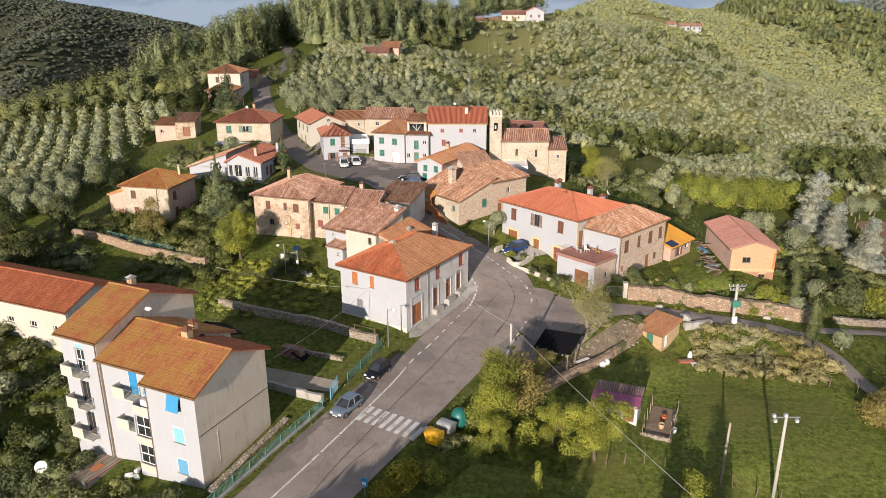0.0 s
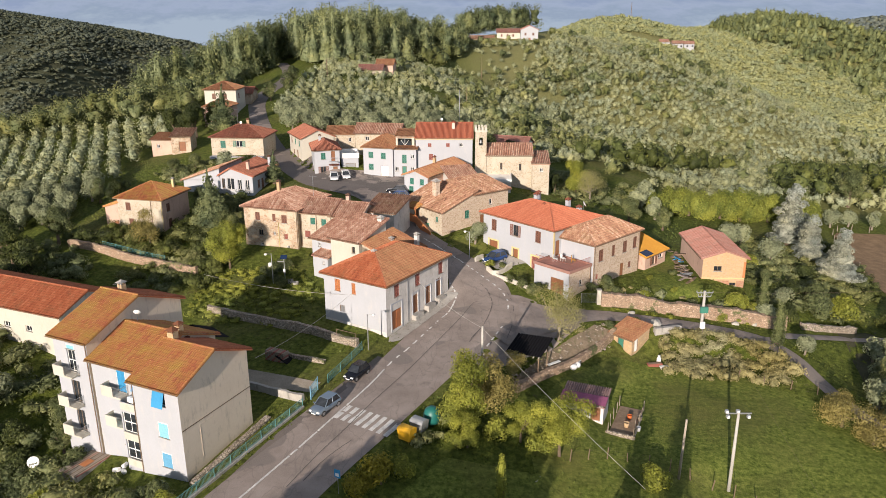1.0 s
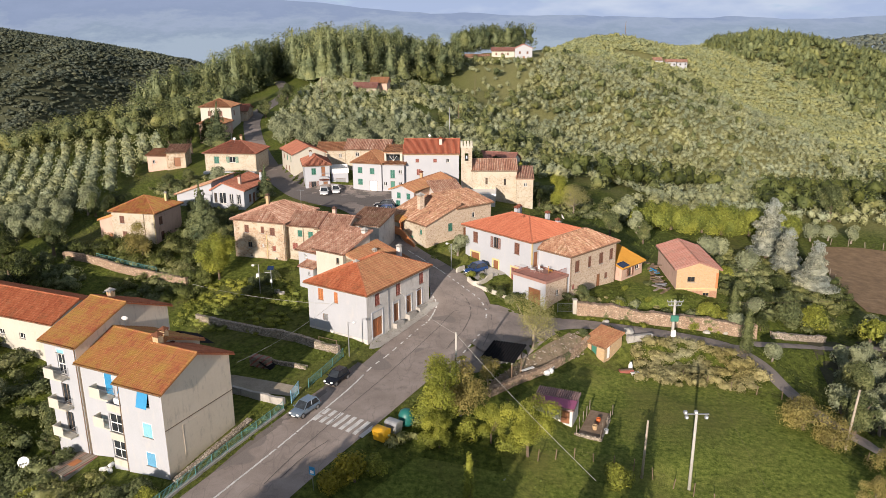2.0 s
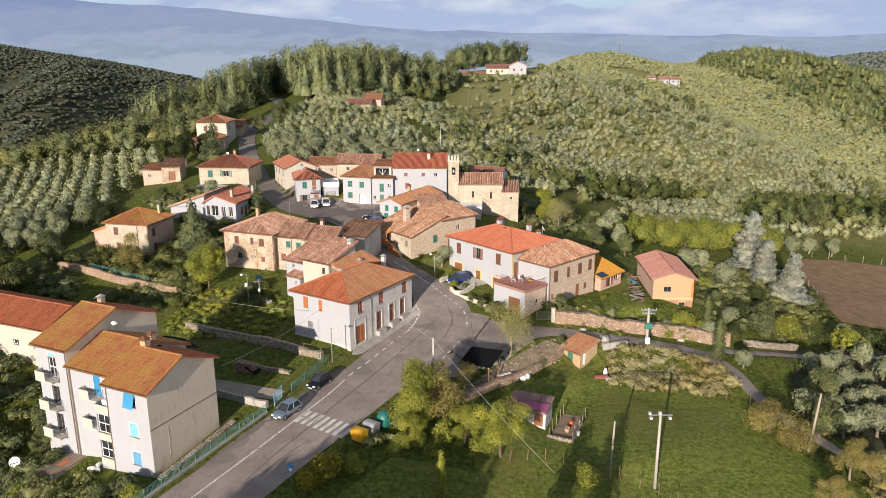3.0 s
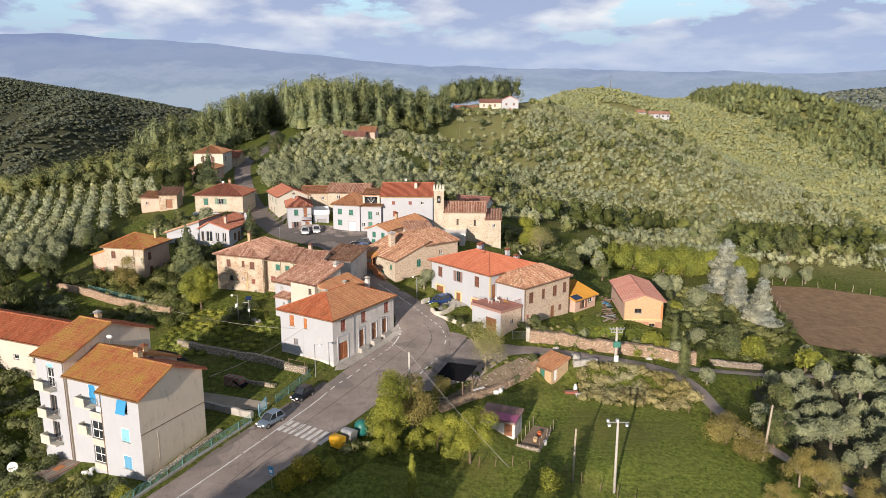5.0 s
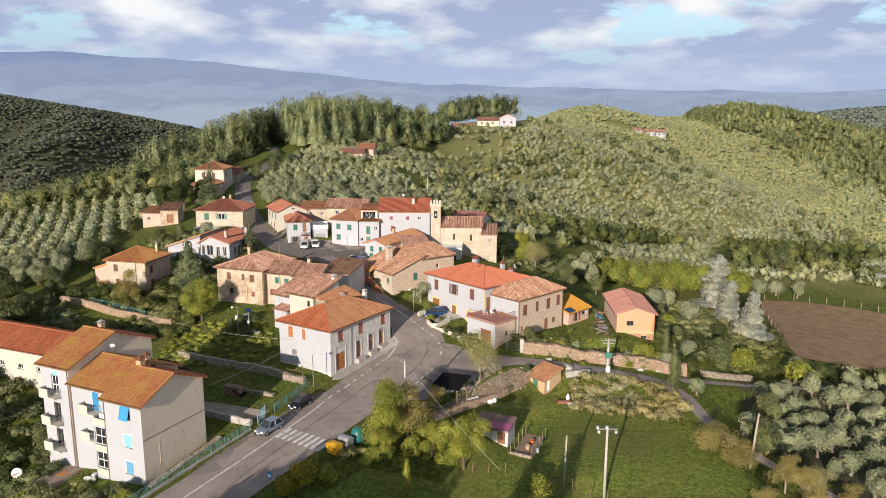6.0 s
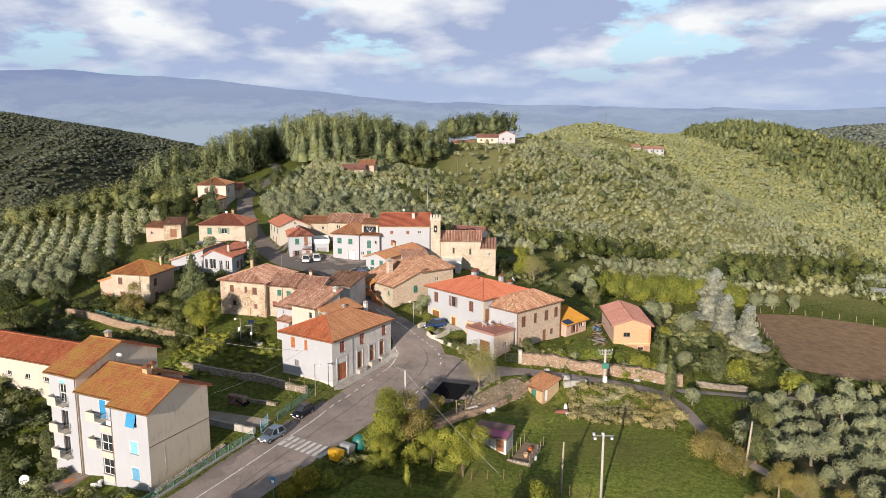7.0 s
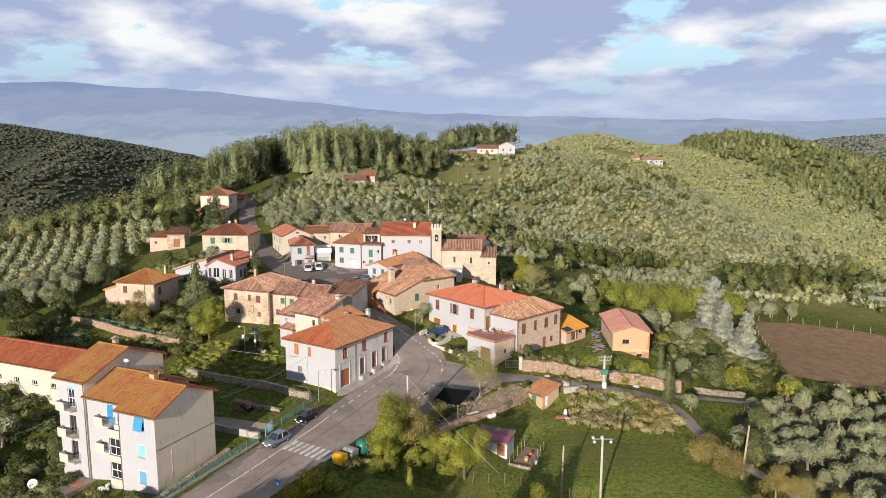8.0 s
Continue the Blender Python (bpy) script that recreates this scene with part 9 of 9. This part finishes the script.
# beside the road and the sheds
planting(
    ("bright", 8.9, -18.2, 0.95), ("bright", 18.0, -20.6, 0.8), ("bush_bright", 12.4, -19.2, 0.95), ("bush_bright", 16.2, -20.2, 0.9), ("bush_bright", 8.2, -20.6, 0.7), ("autumn", 11.4, -15.2, 1.15), ("bright", 14.4, -19.2, 0.56), ("bright", 9.2, -20.8, 0.48), ("bush_yellow", 1.5, -26.3, 1.15),
    ("bush_yellow", -0.6, -28.2, 0.9), ("bush_bright", 3.6, -25, 0.8), ("cypress_young", 11.9, -27.6, 0.98), ("bush_bright", 26.6, -23.6, 1), ("autumn", 14.6, -8.8, 0.62), ("thicket", 49.2, -12.6, 0.95),
    ("thicket", 51.0, -15.6, 0.78), ("thicket", 50.2, -9.6, 0.7), ("broad", 55.0, -12.4, 0.66), ("autumn", 54.6, -20.2, 0.8), ("airy", 57.8, -20.4, 0.62), ("thicket", 60.5, -23.5, 0.7),
    ("broad", 59, -5, 0.75), ("autumn", 56.4, -21, 0.7), ("autumn", 61.4, -22.5, 0.66), ("autumn", 49.9, -26, 0.66))
# along the lane and the farm
planting(
    ("airy", 20.6, -0.6, 1), ("bush", 31.5, 5, 0.45), ("bush", 27.6, 3.6, 0.5), ("bush_bright", 43.6, 9, 0.6), ("bush_bright", 44.8, 9.6, 0.55), ("bush_grey", 50.2, 10.6, 1),
    ("bush_dark", 54, 11.6, 0.9), ("bush", 27, 12.4, 0.55), ("bush", 30.2, 11.4, 0.6), ("bush_bright", 33.8, 11, 0.45), ("bush_grey", 36.2, 11.6, 0.4), ("bush", 39.6, 11.2, 0.5),
    ("bush_bright", 46.6, 9.4, 0.5), ("bush", 18.6, 11.4, 0.5), ("bush_dark", 20.2, 12.6, 0.45), ("bush_bright", 38.5, 13.6, 0.35), ("bush", 39.8, 19.4, 0.4), ("bush_bright", 36, 17.2, 0.35),
    ("bush", 59.8, 16.4, 1.6), ("bush_bright", 64.6, 17.4, 1.5), ("bush_grey", 54.3, 15.6, 1.1), ("bush_dark", 57.2, 19.5, 1.1), ("bush", 17.5, 12.9, 0.6), ("bush", 19.4, 12, 0.55), ("bush", 16, 14.6, 0.5))
# along the lane and the farm
planting(
    ("bush_dark", 17.6, 14.2, 0.5), ("bush_bright", 13.4, 18.6, 0.5), ("bush", 15.4, 19, 0.4), ("broad", 28.6, 11.6, 0.36), ("bush_bright", 72.3, 16.0, 1.7), ("cypress", 48.6, 3.2, 0.95), ("cypress", 49.2, 3.7, 0.78), ("bush_bright", 46.8, 11.8, 1.0), ("bush_bright", 45.6, 11.4, 0.8),
    ("cypress", 49.6, 10.9, 0.95), ("olive", 51.5, 1.6, 0.75))
# behind the farm
planting(
    ("cedar", 73.6, 56.5, 0.92), ("cedar", 72.8, 46.3, 0.66), ("cedar", 73.2, 36.0, 0.7), ("olive", 89.5, 72, 1.1), ("olive", 94, 73.2, 1.0), ("olive", 98.6, 72.2, 1.0), ("bush_bright", 64.0, 17.0, 1.5), ("bush", 60.5, 19.8, 1.7), ("bush", 55.2, 24.6, 0.8), ("bush_bright", 55.8, 31, 0.9), ("bush_bright", 47.2, 11.6, 0.7), ("bush_bright", 49.0, 11.4, 0.55), ("broad", 102, 89, 1.15), ("broad", 54.5, 31, 0.45),
    ("olive", 57, 44, 1.2), ("olive", 60.5, 47, 1.1), ("olive", 62, 38, 1.2), ("bush_dark", 66, 33, 1.0), ("bright", 33.5, 66, 0.85), ("airy", 35.5, 61, 0.95),
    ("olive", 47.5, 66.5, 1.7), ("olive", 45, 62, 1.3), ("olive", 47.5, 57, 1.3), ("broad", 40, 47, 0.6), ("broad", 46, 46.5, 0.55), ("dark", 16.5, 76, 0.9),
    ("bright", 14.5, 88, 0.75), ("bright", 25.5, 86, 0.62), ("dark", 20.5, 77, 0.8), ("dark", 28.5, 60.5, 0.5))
# on the slope below the village
planting(
    ("bright", -24.4, 20.6, 0.92), ("spruce", -31.3, 35.6, 1.05), ("autumn", -39.4, 29.4, 1.05), ("broad", -27.8, 31.5, 0.6), ("olive", 11.6, 26, 0.9), ("olive", -46, -9.5, 1.1),
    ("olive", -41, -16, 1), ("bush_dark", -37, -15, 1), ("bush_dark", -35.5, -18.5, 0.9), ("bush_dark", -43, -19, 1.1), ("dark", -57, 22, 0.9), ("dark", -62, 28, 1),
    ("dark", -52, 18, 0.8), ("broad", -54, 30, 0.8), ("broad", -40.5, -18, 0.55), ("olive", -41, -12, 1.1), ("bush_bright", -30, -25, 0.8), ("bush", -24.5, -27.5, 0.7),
    ("bush_bright", -22, -28.5, 0.7), ("bush", -18.6, -26.9, 1.05), ("bush", -20.4, -27.4, 0.95), ("bush_bright", -16.8, -28.6, 0.7), ("broad", -33.4, -13.2, 0.5), ("broad", -31.6, -16.8, 0.4), ("bush", -29.4, -19.4, 0.9))
# up the left slope
planting(
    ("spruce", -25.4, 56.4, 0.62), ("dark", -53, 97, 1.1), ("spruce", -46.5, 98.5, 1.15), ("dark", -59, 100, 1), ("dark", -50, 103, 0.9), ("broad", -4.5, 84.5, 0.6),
    ("broad", 8, 84, 0.55), ("broad", -43.5, 136, 0.7), ("broad", -41, 148, 0.8), ("broad", -43, 166, 0.8), ("dark", -50, 44, 0.7), ("broad", -56, 50, 0.6),
    ("broad", -33, 43, 0.55), ("broad", -29.5, 40, 0.5), ("broad", -36, 44.5, 0.5), ("olive", -37, 64.5, 1.1), ("broad", -46.5, 63, 0.45), ("broad", -43.5, 66.5, 0.4))
for i in range(17):
    t = i / 16
    grow("hedge", 51 + 36 * t + rng.normal() * 0.4, 66.0 + 9 * t + rng.normal() * 0.6, 0.85 + 0.25 * rng.random(), group="hedge of tall yellow-green shrubs")
# dark trees; their colour also stands in for the shadow across the valley
valley = [(x, y, 6 + 3 * rng.random(), 2.4 + 1.2 * rng.random()) for x, y in rows_of([(30, 100), (62, 104), (96, 132), (122, 160), (112, 164), (84, 142), (56, 118), (30, 110)], 25, 4.4, 4.4, 1.0)] + [(x, y, 4 + 3.5 * rng.random(), 2.4 + 1.5 * rng.random()) for x, y in rows_of([(84, 90), (126, 96), (200, 190), (150, 190), (92, 118)], 15, 5.5, 5.5, 1.0)]
woods("woodland", "dark trees along the valley bottom", "woodland", valley, ["broad"], "leaf_dark_shaded", 13, 150, 0.36, 2, 0.7)
# slim trees south of the field, out of view, added for the shadow streaks
for x, y, k in ((20.7, -45.0, 2.0), (16.6, -45.4, 1.9)):
    grow("cypress", x, y, k)
# tall trees south of the lower lawn, unseen, added to cast shade on it
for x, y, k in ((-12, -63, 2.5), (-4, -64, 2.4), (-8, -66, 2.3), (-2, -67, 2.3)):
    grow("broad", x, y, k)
bush_spots = [(-19 + 4 * rng.random(), 13 + 7 * rng.random()) for _ in range(10)]
for x, y in bush_spots:
    if clear_of(x, y, 0.8):
        grow("bush", x, y, 0.5 + 0.4 * rng.random())

for rest in MOULD.values():
    for ob in rest:
        if ob.name not in USED:
            for o in (*ob.children_recursive, ob):
                bpy.data.objects.remove(o)

# rough grass: single blades and tufts over the nearer land
n = 46000
bx, by = -62 + 130 * rng.random(n), -48 + 128 * rng.random(n) ** 1.35
keep = np.ones(n, bool)
for line in ROADS:
    d = np.full(n, 1e9)
    for px, py, pz, pw in line:
        d = np.minimum(d, np.hypot(bx - px, by - py) - pw)
    keep &= d > 0.5
for inv, x0, x1, y0, y1 in HULLS:
    m = np.array(inv)
    qx, qy = m[0, 0] * bx + m[0, 1] * by + m[0, 3], m[1, 0] * bx + m[1, 1] * by + m[1, 3]
    keep &= ~((qx > x0 - 0.1) & (qx < x1 + 0.1) & (qy > y0 - 0.1) & (qy < y1 + 0.1))
for x0, x1, y0, y1 in ((24, 50, -28, -4), (10, 24, -8, 11), (-16, 3.5, 43, 66), (-22, -6, -12, -2)):
    keep &= ~((bx > x0) & (bx < x1) & (by > y0) & (by < y1))
bx, by = bx[keep], by[keep]
bz = ground_z(bx, by)
n = len(bx)
a, s = rng.random(n) * 6.28, 0.06 + 0.12 * rng.random(n) ** 2
lean = 0.5 * rng.normal(size=(n, 2))
dx, dy = np.cos(a) * s, np.sin(a) * s
v = np.stack([np.stack([bx - dx, by - dy, bz - 0.02], 1), np.stack([bx + dx, by + dy, bz - 0.02], 1),
              np.stack([bx + 0.5 * dx + lean[:, 0] * s, by + 0.5 * dy + lean[:, 1] * s, bz + s * 1.6], 1)], 1).reshape(-1, 3)
tufts = new("rough_grass", mesh_of("rough_grass", v, np.arange(3 * n).reshape(-1, 3), M["blade"]))
tagged(tufts, "rough tufts of grass over the slopes", "grass", kind="stuff")
